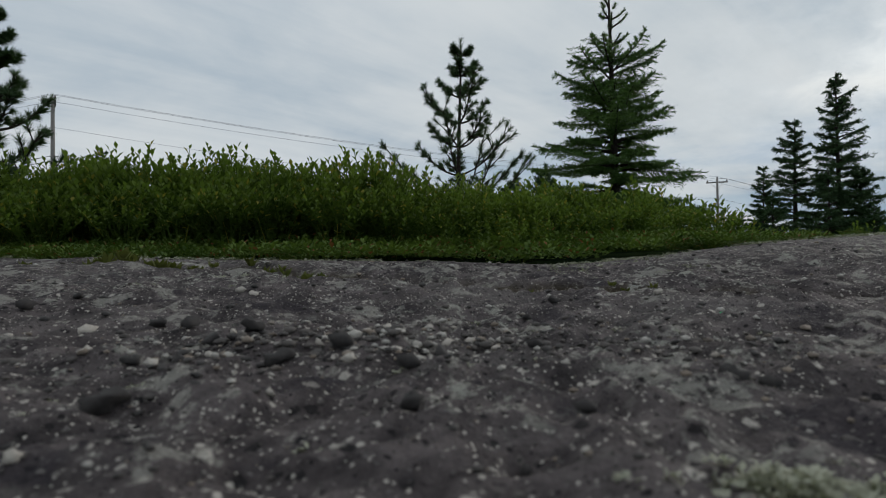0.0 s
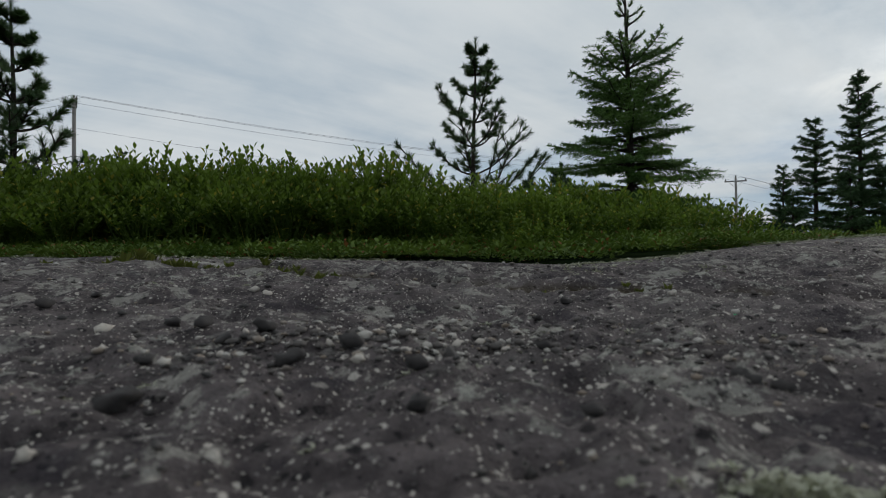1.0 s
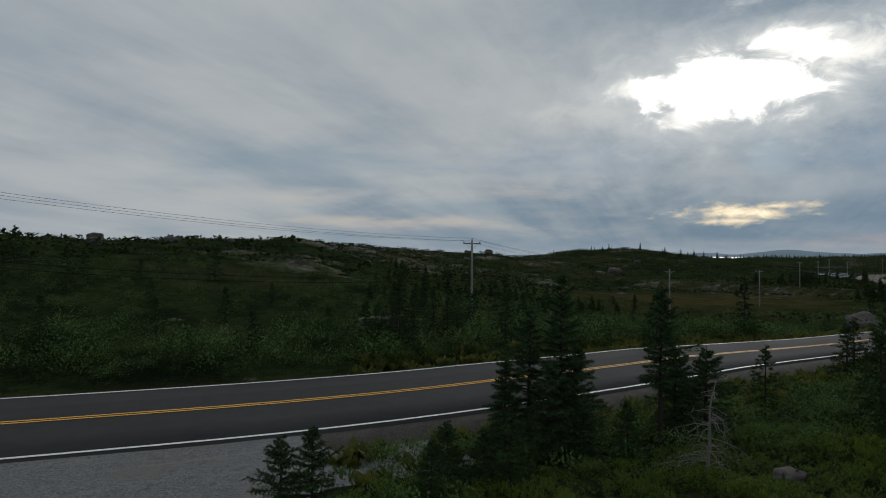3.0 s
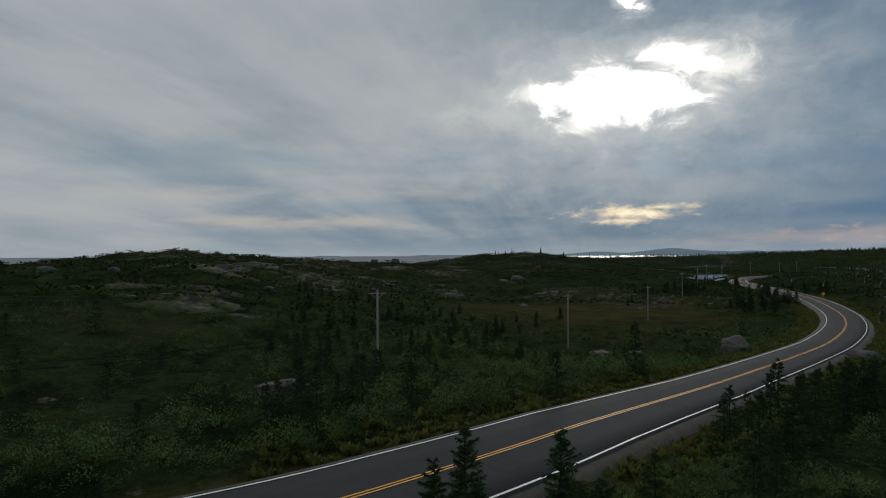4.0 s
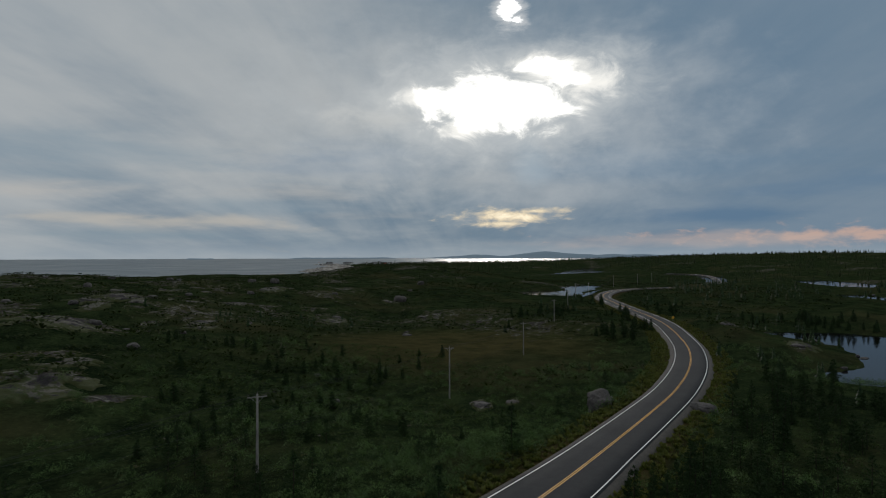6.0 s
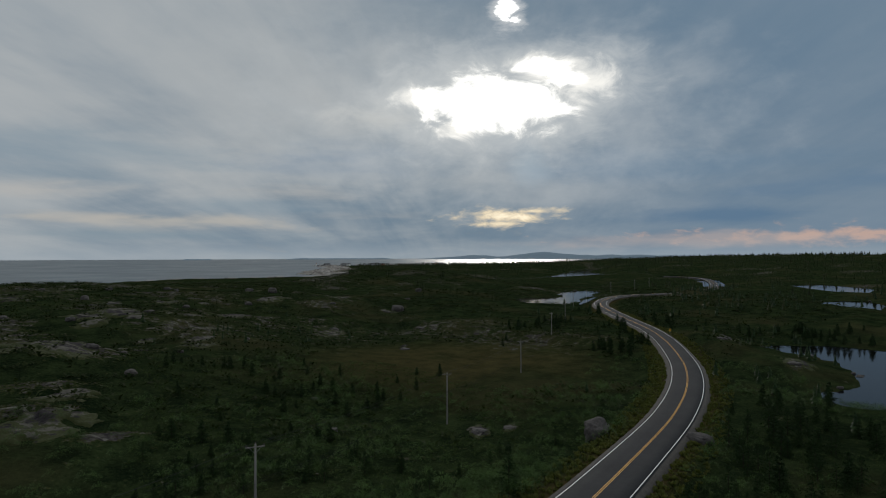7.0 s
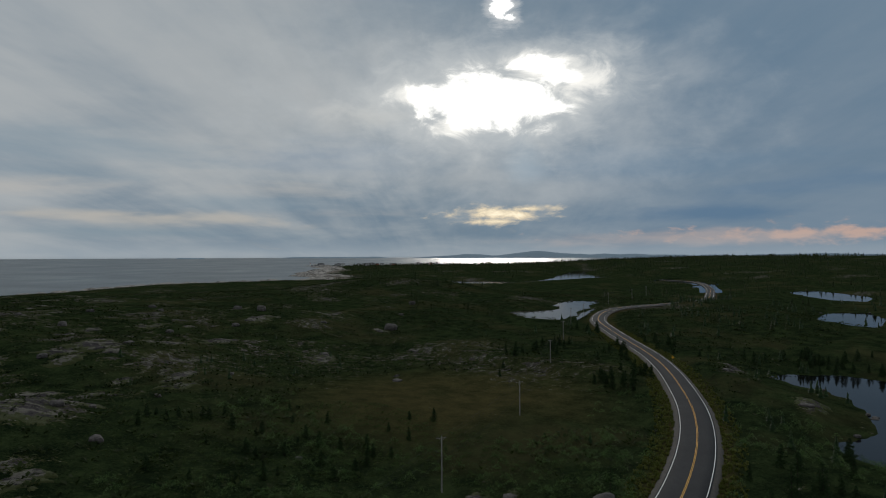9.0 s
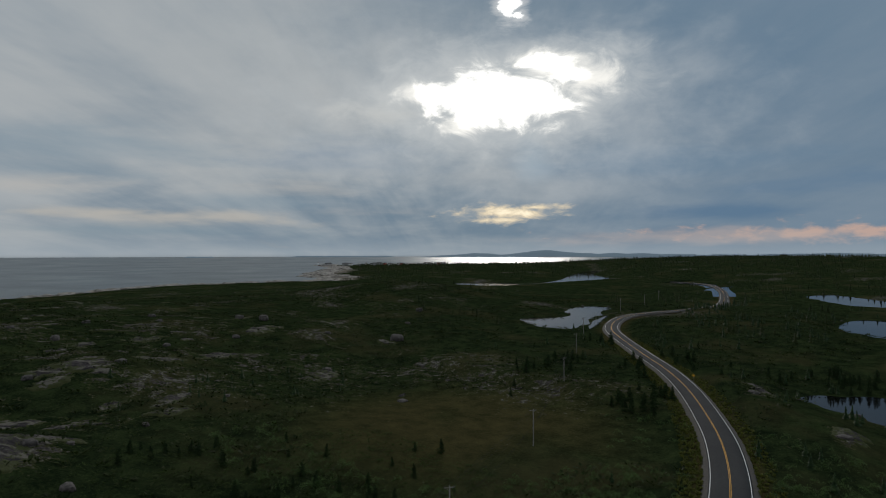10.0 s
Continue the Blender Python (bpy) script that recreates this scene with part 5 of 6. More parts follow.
# grass on the road's banks
s = rng.uniform(0, ROAD_NEAR + 330, 6500)
side = np.where(rng.random(6500) < 0.55, 1, -1)
px, py = np.interp(s, ROAD_S, ROAD_LINE[:, 0]), np.interp(s, ROAD_S, ROAD_LINE[:, 1])
ex, ey = np.interp(s + 1, ROAD_S, ROAD_LINE[:, 0]) - px, np.interp(s + 1, ROAD_S, ROAD_LINE[:, 1]) - py
L = np.hypot(ex, ey)
off = (road_half(s) + 1.5 + 4.5 * rng.random(6500) ** 1.4) * side
x, y = px - ey / L * off, py + ex / L * off
keep = ~in_layby(x, y, 0.3)
x, y = x[keep], y[keep]
z = np.maximum(land(x, y), road_height(s[keep]) - 0.75 + 0.0 * x)
V, F = spread(BLADES, x, y, land(x, y), 0.9 + 1.1 * rng.random(len(x)))
stuff("verge_grass", V, F, M["grass"], "rough yellowing grass along the road's edge", "grass")

# ---- spruces over the land: each a thing of its own ----
KINDS["far"] = spruce(26, 3.2, 0.80, 12, 5, 4, 6, limbs=False, start=0.03, droop=0.15, tip_up=0.1, ragged=0.5, width=0.20)
w_, l_ = KINDS["far"]
KINDS["far"] = (raw_mesh("trunk", w_[0], w_[1], M["bark"], True), raw_mesh("crown", l_[0], l_[1], M["dark"]), float(w_[0][:, 2].max()))
w_, l_ = spruce(27, 4.2, 1.15, 14, 5, 4, 6, limbs=False, start=0.05, droop=0.18, tip_up=0.12, ragged=0.5, width=0.15)
KINDS["mid"] = (raw_mesh("trunk", w_[0], w_[1], M["bark"], True), raw_mesh("crown", l_[0], l_[1], M["dark"]), float(w_[0][:, 2].max()))
MID = "dark green spruce rising from the scrub"
for x, y, h in ((36, 36.5, 5.0), (56.2, 44.2, 6.2), (98.4, 55.1, 5.3), (84, 56, 3.8), (26.7, 45.6, 5.2), (24.2, 47.0, 3.6), (23.1, 63.3, 3.6), (31.7, 50.5, 3.4), (38.7, 22.5, 3.9),
                (41.5, 22.8, 3.2), (47.8, 23.8, 5.0), (50.5, 22.0, 4.2), (99.3, 32.7, 5.2), (103, 31, 4.4), (45, 18, 4.6), (54, 19.5, 5.2), (58, 23, 4.3), (62, 18, 4.8), (66, 24, 4.0), (70, 20, 4.6),
                (52, 14, 4.0), (76, 25, 4.2), (60, 12, 4.4), (82, 22, 4.8), (35, 17, 3.4), (88, 27, 4.2), (30, 15, 3.0), (42, 12, 3.4), (71, 13, 4.2), (92, 19, 4.6),
                (-10.4, 64.0, 4.4), (-19, 84.2, 4.6), (-3, 58, 2.8), (3, 52, 3.0), (-14, 50, 3.2), (-24, 62, 3.8), (8, 61, 2.6), (-17.4, 72.6, 3.6), (-10.4, 73.9, 3.4), (3.1, 74.6, 4.0), (-21, 73, 3.0), (-5, 76, 2.6), (-2, 45, 3.0), (-8, 41, 3.4), (4, 40, 2.8), (-16, 42, 3.0),
                (10, 44, 2.4), (18, 42, 3.0), (-22, 47, 3.4), (44, 48, 3.0), (50, 52, 2.6), (63, 53, 3.0), (70, 57, 2.4), (48, 62, 2.8), (37, 66, 3.0)):
    if off_road(np.array([x]), np.array([y]), 2.0)[0]:
        stand("mid", x, y, h, MID, sink=0.12)
r_ = np.random.default_rng(77)


FAR_TREES = []


def grove(n, cx, cy, rx, ry, lo, hi, label, kind="far"):
    x, y = cx + rx * r_.normal(size=n * 3) * 0.6, cy + ry * r_.normal(size=n * 3) * 0.6
    z, h = land(x, y), r_.uniform(lo, hi, n * 3)
    fit = np.nonzero(off_road(x, y, 3.0) & ~in_layby(x, y, 1.0) & dry(x, y, z))[0][:n]
    for x1, y1, z1, h1 in zip(x[fit].tolist(), y[fit].tolist(), z[fit].tolist(), h[fit].tolist()):
        if kind == "joined":
            FAR_TREES.append((x1, y1, z1, h1))
        else:
            stand(kind, x1, y1, h1, label, sink=0.12, z=z1)


grove(34, 264, 58, 12, 22, 2.6, 4.8, "dark spruce crowding the lake's far bank")
grove(26, 0, 41, 14, 5, 3.0, 4.8, "dark dense spruce below the hillside", "mid")
grove(44, 52, 18, 26, 9, 2.6, 5.0, "dark spruce in the dense wood beside the road", "mid")
grove(16, 84, 20, 16, 10, 2.6, 4.6, "dark spruce in the dense wood beside the road", "mid")
grove(18, 205, 150, 24, 14, 2.5, 5.0, "dark spruce in a clump inside the bend")
grove(24, 250, 118, 26, 16, 2.5, 5.0, "dark spruce scattered beyond the bend")
grove(18, 60, 130, 20, 14, 1.8, 3.4, "thin dark spruce at the bog's edge")
grove(34, 0, 56, 26, 16, 1.8, 3.8, "dark spruce among bushes on the hillside", "mid")
grove(14, 22, 62, 18, 12, 1.6, 3.2, "dark spruce among bushes on the hillside", "mid")
grove(16, 4, 43, 11, 6, 2.4, 4.2, "dark bushy spruce below the hillside", "mid")
grove(10, 48, 66, 10, 8, 2.2, 3.6, "dark spruce among bushes in the hollow", "mid")
grove(16, 112, 25, 14, 9, 3.4, 5.6, "tall dark spruce crowding the pond's side", "mid")
grove(22, 72, 104, 26, 12, 1.8, 3.6, "thin dark spruce at the bog's edge")
grove(16, 186, 97, 16, 9, 3.0, 5.5, "dark spruce in a clump by the bend")
grove(6, 285, 160, 8, 8, 3.5, 6.0, "dark spruce beside the far bend")
grove(30, 115, 22, 35, 16, 2.5, 5.0, "dark spruce on the boggy low ground")
grove(60, 510, 188, 70, 7, 4.0, 6.5, "", "joined")
grove(60, 210, 45, 60, 30, 2.5, 5.0, "", "joined")
grove(22, 30, 75, 36, 18, 1.6, 3.4, "small dark spruce scattered on the hillside")
grove(12, -40, 110, 40, 30, 2.0, 4.0, "small wind-bent spruce near the ridge")
grove(9, -6, 127, 34, 3, 2.0, 4.2, "small dark spruce standing on the skyline ridge")
grove(40, 110, 205, 50, 30, 2.0, 4.0, "", "joined")
grove(60, 330, 120, 90, 50, 3.0, 6.0, "", "joined")
grove(120, 430, 120, 150, 70, 3.0, 6.0, "", "joined")
grove(120, 600, 60, 200, 90, 3.0, 6.5, "", "joined")
grove(30, 300, 225, 60, 30, 2.5, 5.0, "", "joined")
# woods too far to count
def spire(seed):
    """A far spruce: ragged tiers round a point."""
    r = random.Random(seed)
    V, F = [], []
    for i in range(6):
        z, rad, a0 = 0.5 + 1.0 * i, 1.6 - 0.25 * i, r.uniform(0, 6)
        n = len(V)
        V.append((0, 0, z + 1.7 - 0.1 * i))
        k2 = 5
        for j in range(k2):
            V.append((math.cos(a0 + j * 6.283 / k2) * rad * r.uniform(0.6, 1.2), math.sin(a0 + j * 6.283 / k2) * rad * r.uniform(0.6, 1.2), z + r.uniform(-0.5, 0.4)))
        F += [(n, n + 1 + j, n + 1 + (j + 1) % k2) for j in range(k2)]
    return np.array(V), np.array(F)


SPIRE = [spire(130 + i) for i in range(5)]
x, y = lattice_points(250, 2600, -50, 2000, 0.008)
z = land(x, y)
D2 = np.hypot(x, y)
keep = dry(x, y, z) & (D2 > 330) & (z > SEA + 4) & (y < 1.25 * x + 120) & (fbm(x, y, 130, 151, 4) + 0.3 * rng.random(len(x)) + 0.25 * step(D2, 700, 1500) > 0.12) & off_road(x, y, 6)
x, y, z = x[keep][:3800], y[keep][:3800], z[keep][:3800]
V, F = spread(SPIRE, x, y, z - 0.3, (0.5 + 0.7 * rng.random(len(x))) * (1 + 0.4 * step(np.hypot(x, y), 900, 2000)))
F_ = np.array(FAR_TREES)
F_ = F_[(fbm(F_[:, 0], F_[:, 1], 38, 171, 3) > 0.02) | ((np.abs(F_[:, 1] - 188) < 14) & (F_[:, 0] > 440) & (F_[:, 0] < 600))]
V1, F1 = spread(SPIRE, F_[:, 0], F_[:, 1], F_[:, 2] - 0.2, F_[:, 3] / 6.6)
stuff("far_spruces", V1, F1, M["dark"], "dark spruces dotted over the distant heath", "trees")
stuff("far_woods", V, F, M["far"], "distant dark spruce woods on low hills", "trees")

# ---- bare rock on the heath ----


def outcrop_build(k, b, where):
    big, mid, fine = k.noise(where, 0.12, 4, 0.6), k.noise(where, 0.8, 6, 0.68), k.noise(where, 5.0, 6, 0.7)
    stone = k.mix(k.ramp(mid, 0.35, 0.65), (0.016, 0.014, 0.016), (0.048, 0.042, 0.044))
    bent = k.vec("ADD", where, k.vec("MULTIPLY", k.add("ShaderNodeTexNoise", Vector=where, Scale=0.25, Detail=5.0).outputs[1], (7.0, 7.0, 2.0)))
    seam = k.add("ShaderNodeTexVoronoi", feature="DISTANCE_TO_EDGE", Vector=k.vec("MULTIPLY", bent, (0.6, 1.0, 1.0)), Scale=0.20).outputs["Distance"]
    near = k.ramp(k.math("ADD", seam, k.math("MULTIPLY", k.math("SUBTRACT", fine, 0.5), 0.30)), 0.13, 0.03)
    stone = k.mix(k.math("MULTIPLY", near, 0.5), stone, (0.20, 0.19, 0.155))
    stone = k.mix(k.math("MULTIPLY", k.math("MULTIPLY", k.ramp(fine, 0.56, 0.66), k.ramp(mid, 0.46, 0.62)), 0.5), stone, (0.20, 0.19, 0.16))
    pale = k.add("ShaderNodeAttribute", attribute_name="pale").outputs["Fac"]
    stone = k.mix(k.math("MULTIPLY", pale, k.ramp(k.math("ADD", mid, k.math("MULTIPLY", fine, 0.5)), 0.80, 0.98)), stone, (0.30, 0.285, 0.22))
    moss = k.add("ShaderNodeAttribute", attribute_name="moss").outputs["Fac"]
    green = k.ramp(k.math("ADD", moss, k.math("ADD", k.math("MULTIPLY", k.math("SUBTRACT", mid, 0.5), 2.2), k.math("MULTIPLY", k.math("SUBTRACT", big, 0.5), 1.6))), 0.38, 0.50)
    stone = k.mix(green, stone, k.mix(fine, (0.014, 0.021, 0.008), (0.070, 0.078, 0.026)))
    k.put(b.inputs["Base Color"], stone)
    b.inputs["Roughness"].default_value = 0.9
    b.inputs["Specular IOR Level"].default_value = 0.15
    bump(k, b, k.math("ADD", mid, k.math("MULTIPLY", fine, 0.6)), 0.9, 0.25)


M["outcrop"] = material("lichened_bedrock", outcrop_build)


def outcrop(x, y, ra, rb, turn, rise, seed, pale=0.3, mossy=0.35, n=44):
    """A sheet of bedrock: a ragged low dome, broken into ledges, whose rim dips under the heath."""
    u, v = np.meshgrid(np.linspace(-1.15, 1.15, n), np.linspace(-1.15, 1.15, n))
    u, v = u.ravel(), v.ravel()
    c, s = math.cos(turn), math.sin(turn)
    px, py = x + u * ra * c - v * rb * s, y + u * ra * s + v * rb * c
    q = np.hypot(u, v) + fbm(px, py, 0.55 * min(ra, rb), seed, 4) * 0.75
    body = 1 - step(q, 0.45, 1.0)
    ledge = fbm(px, py, 5.0, seed + 3, 4)
    top = 0.6 * rise * (0.35 + 0.65 * body) + np.round(ledge * 5) / 5 * 0.5 * body + fbm(px, py, 1.6, seed + 5, 3) * 0.22
    z = land(px, py) + np.where(q < 1.0, top * body ** 0.5, 0) + 0.12 - 0.9 * step(q, 0.86, 1.08)
    me = raw_mesh("rock_outcrop", np.stack([px, py, z], 1), grid_faces(n, n), M["outcrop"], True)
    put_attr(me, "pale", np.clip(pale + 0.9 * fbm(px, py, 6.0, seed + 7, 3), 0, 1))
    put_attr(me, "moss", np.clip(mossy * 0.8 + 0.6 * step(q, 0.45, 0.95), 0, 1))
    structure("rock_outcrop", me, "bare granite outcrop with pale lichen and moss", "rock outcrop")


for i, (x, y, ra, rb, turn, rise, pale, mossy) in enumerate((
        (27, 140, 12, 10, 0.9, 1.3, 0.5, 0.34), (37, 148, 7, 5, 0.4, 0.8, 0.6, 0.3), (15.5, 93, 8, 5, 0.5, 0.4, 0.0, 0.48), (22, 106, 6, 3.5, 0.3, 0.4, 0.2, 0.4), (8, 112, 7, 3, 0.2, 0.4, 0.3, 0.4),
        (57, 212, 13, 7, 0.3, 1.0, 0.25, 0.35), (62, 204, 3, 2, 0, 0.8, 0.9, 0.0), (138, 203, 9, 5, 0.5, 0.8, 0.6, 0.4), (147, 272, 12, 6, 0.3, 0.9, 0.4, 0.4), (152, 306, 9, 5, 0.1, 0.9, 0.4, 0.4),
        (83, 72.7, 4.5, 2.2, 0.6, 0.5, 0.8, 0.25), (90, 70, 3, 1.4, 0.4, 0.3, 0.7, 0.3), (142.5, 162.6, 2.6, 1.5, 0.3, 0.7, 0.9, 0.0), (225, 75, 8, 4.5, 0.6, 0.8, 0.7, 0.3), (189, 43.5, 7, 4, 0.4, 0.6, 0.6, 0.35),
        (196, 236, 6, 4, 0.2, 1.2, 0.4, 0.3), (110, 236, 11, 5, 0.2, 0.8, 0.4, 0.45), (92, 262, 10, 5, 0.4, 0.8, 0.4, 0.45))):
    outcrop(x, y, ra, rb, turn, rise, 300 + 11 * i, pale, mossy)
r_ = np.random.default_rng(83)
for i in range(64):
    y = r_.uniform(165, 470)
    x = r_.uniform(0.10 * y, 0.46 * y) - 6
    outcrop(x, y, r_.uniform(3, 9), r_.uniform(1.6, 3.4), r_.uniform(-0.2, 0.7), r_.uniform(0.3, 0.9), 600 + 7 * i, r_.uniform(0.1, 0.6), r_.uniform(0.25, 0.5), 26)

# ---- boulders ----


def boulder(name, label, x, y, size, seed, sink=0.25, turn=0.0, split=False, group=""):
    bm = bmesh.new()
    bmesh.ops.create_icosphere(bm, subdivisions=4, radius=1.0)
    sx_, sy_, sz_ = size
    off = Vector((seed * 7.3, seed * 3.1, seed * 1.7))
    for v in bm.verts:
        p = v.co.copy()
        d = 1 + 0.30 * noise.noise(p * 1.1 + off) + 0.16 * noise.noise(p * 2.6 + off) + 0.05 * noise.noise(p * 7 + off)
        q = Vector((abs(p.x) ** 0.75 * math.copysign(1, p.x), abs(p.y) ** 0.75 * math.copysign(1, p.y), abs(p.z) ** 0.7 * math.copysign(1, p.z)))
        v.co = Vector((q.x * sx_, q.y * sy_, q.z * sz_)) * 0.5 * d
        if split:
            v.co.z -= 0.8 * sz_ * math.exp(-((v.co.x + 0.1 * sx_ + 0.1 * v.co.y) / (0.03 * sx_)) ** 2) * (1 if v.co.z > -0.1 else 0)
    ob = tagged(new(name, bm_mesh(name, bm, M["rock"])), label, "boulder", group)
    ob.matrix_basis = pose(x, y, land_at(x, y) + sz_ * (0.5 - sink), 0, 0, turn)
    return ob


boulder("boulder", "large square grey boulder beside the road's bend", 91, 52.0, (5.8, 4.4, 3.6), 1, 0.22, 20)
boulder("boulder", "pale flat boulder beside the road's bend", 97.5, 36.5, (4.6, 3.2, 1.9), 2, 0.32, 60)
boulder("boulder", "low split boulder with pale lichen in scrub", 15.9, 48.9, (4.4, 2.2, 1.3), 3, 0.34, 5, True)
boulder("boulder", "rounded grey boulder at the slab's edge in heath", 4.55, 6.05, (0.62, 0.46, 0.32), 4, 0.3, 30)
boulder("boulder", "small pale rock lying in the heath", 15.6, 10.7, (1.0, 0.6, 0.5), 5, 0.35, 0)
HEATH_ROCK = "grey lichened boulder on the open heath"
for i, (x, y, w, h) in enumerate(((34, 140, 3.4, 2.4), (29, 137, 2.8, 1.8), (41, 143, 2.2, 1.4), (204, 238, 8.5, 6.0), (151, 303, 5.5, 4.5), (158, 290, 7.5, 4.5), (284, 308, 6.0, 4.5), (143, 209, 5.0, 2.4),
                                  (138, 157, 4.4, 1.5), (183, 196, 5.0, 2.0), (83, 72.5, 3.8, 1.2), (89, 70, 3.0, 0.9), (58, 85, 2.4, 1.2), (69, 108, 2.0, 1.0), (117, 331, 4.5, 2.6), (-21, 166, 4.6, 3.6),
                                  (-4, 166, 3.4, 2.4), (62, 266, 5.0, 3.6), (52, 289, 3.0, 2.0), (12, 190, 3.0, 2.0), (-38, 150, 3.5, 2.4), (96, 250, 4.0, 2.5), (70, 215, 4.5, 2.5), (130, 262, 4.4, 2.4), (213, 73, 4.6, 1.6), (185, 44, 4.4, 1.8),
                                  (176, 258, 4.0, 2.4), (44, 205, 3.5, 2.0), (88, 178, 2.6, 1.4), (60, 160, 2.2, 1.3), (110, 300, 4.0, 2.4), (80, 300, 4.2, 2.2), (30, 225, 3.6, 2.4), (240, 270, 4.4, 2.6), (-17, 134, 3.4, 2.6), (-2.8, 129, 3.8, 2.4), (36, 121, 3.4, 1.8), (8, 127, 2.6, 1.6), (-33, 131, 3.0, 2.0))):
    boulder("boulder", HEATH_ROCK, x, y, (w * 0.75, w * 0.62, h * 0.7), 10 + i, 0.28, i * 47.0, group="boulders on the heath")
r_ = np.random.default_rng(5)
for i in range(26):  # stones along the ponds' shores
    level, line = LAKES[[0, 5, 6, 6][i % 4]]
    x, y = line[r_.integers(0, len(line))] + r_.normal(0, 2.5, 2)
    boulder("shore_rock", "pale rock at the pond's edge", x, y, (r_.uniform(1, 2.6), r_.uniform(0.8, 1.8), r_.uniform(0.6, 1.2)), 60 + i, 0.3, i * 31.0, group="rocks along the ponds")

# ---- the rocky shore ----
LUMPS = []
for i in range(5):
    bm = bmesh.new()
    bmesh.ops.create_icosphere(bm, subdivisions=2, radius=1.0)
    for v in bm.verts:
        v.co *= 1 + 0.7 * noise.noise(v.co * 1.3 + Vector((i * 4.3, 1.7, 0)))
        v.co.z *= 0.30
    LUMPS.append((np.array([tuple(v.co) for v in bm.verts]), np.array([[v.index for v in f.verts] for f in bm.faces])))
    bm.free()


def shore_build(k, b, where):
    mid, fine = k.noise(where, 0.10, 6, 0.68), k.noise(where, 0.6, 5, 0.7)
    c = k.mix(k.ramp(mid, 0.36, 0.62), (0.10, 0.090, 0.082), (0.40, 0.37, 0.33))
    k.put(b.inputs["Base Color"], k.mix(k.math("MULTIPLY", k.ramp(fine, 0.55, 0.66), 0.6), c, (0.06, 0.055, 0.052)))
    b.inputs["Roughness"].default_value = 0.9
    bump(k, b, k.math("ADD", mid, fine), 0.6, 1.0)


M["shore_rock"] = material("pale_shore_granite", shore_build)
s_ = np.concatenate([[0], np.cumsum(np.hypot(*np.diff(COAST, axis=0).T))])
at = np.concatenate([rng.uniform(150, 1500, 420), rng.uniform(1500, 3400, 420)])
x, y = np.interp(at, s_, COAST[:, 0]), np.interp(at, s_, COAST[:, 1])
x, y = x + rng.normal(0, 26, len(x)), y + rng.normal(0, 26, len(x))
z = land(x, y)
keep = (z > SEA - 2.2) & (z < SEA + 4.5)
x, y, z = x[keep], y[keep], np.maximum(z[keep], SEA - 0.6)
size = (2.0 + 9.0 * rng.random(len(x)) ** 2) * (1 + step(np.hypot(x, y), 900, 2000))
V, F = spread(LUMPS, x, y, z, np.stack([size * 1.5, size * 0.8, size * 0.9], 1))
stuff("shore_rocks", V, F, M["shore_rock"], "pale wave-washed granite ledges along the shore", "rocks")

# ---- pebbles on the slab ----
PEB = []
for i in range(6):
    bm = bmesh.new()
    bmesh.ops.create_icosphere(bm, subdivisions=1 if i else 2, radius=1.0)
    for v in bm.verts:
        v.co *= 1 + 1.1 * noise.noise(v.co * 2.1 + Vector((i * 5.1, 0, 0)))
        v.co.z *= 0.5
    bm.verts.ensure_lookup_table()
    PEB.append((np.array([tuple(v.co) for v in bm.verts]), np.array([[v.index for v in f.verts] for f in bm.faces])))
    bm.free()


def pebble_build(k, b, where):
    own = k.add("ShaderNodeNewGeometry").outputs["Random Per Island"]
    c = k.mix(k.ramp(own, 0.0, 0.6, False), (0.020, 0.018, 0.018), (0.088, 0.076, 0.068))
    c = k.mix(k.ramp(own, 0.68, 0.78), c, (0.21, 0.165, 0.125))
    c = k.mix(k.ramp(own, 0.82, 0.87), c, (0.42, 0.40, 0.36))
    k.put(b.inputs["Base Color"], k.mix(k.math("MULTIPLY", k.noise(where, 180, 4), 0.5), c, (0.08, 0.075, 0.07)))
    b.inputs["Roughness"].default_value = 0.8
    bump(k, b, k.noise(where, 400, 3), 0.4, 0.002)


M["pebble"] = material("pebble_stone", pebble_build)
M["dark_stone"] = plain("dark_stone", (0.026, 0.023, 0.022), 0.9, 0, 300, 0.5, 0.5)
M["pale_stone"] = plain("pale_stone", (0.36, 0.33, 0.29), 0.85, 0, 260, 0.35, 0.4)
# leafy lichen in pale rosettes on the rock
M["lichen"] = leafy("pale_lichen", (0.20, 0.21, 0.16), (0.42, 0.42, 0.34), 30.0, 0.1, None, 0.05)
ROSETTE = [tuft(160 + i, 14, 0.008, 0.005, 0.007, 0.5) for i in range(4)]
x1, y1 = rng.normal(0.105, 0.016, 170), rng.normal(0.152, 0.006, 170)
x2 = rng.uniform(-2.5, 4.5, 2600)
y2 = slab_edge(x2) - 0.02 - 0.45 * rng.random(2600) ** 1.6
far_ = fbm(x2, y2, 0.4, 163, 3) > 0.05
x3, y3 = rng.normal(0.25, 0.35, 900), rng.normal(1.0, 0.4, 900)
lump = fbm(x3, y3, 0.3, 167, 3) > 0.12
x, y = np.concatenate([x1, x2[far_], x3[lump]]), np.concatenate([y1, y2[far_], y3[lump]])
V, F = spread(ROSETTE, x, y, slab_height(x, y) - 0.001, (0.5 + 0.6 * rng.random(len(x))) * np.where(np.hypot(x, y) < 0.25, 0.42, 0.28 + 0.42 * np.hypot(x, y)))
stuff("lichen", V, F, M["lichen"], "pale grey-green lichen growing on the granite", "lichen")
n = 9500
rad = np.where(rng.random(n) < 0.25, rng.normal(0.38, 0.06, n), 0.10 + 4.2 * rng.random(n) ** 1.8)
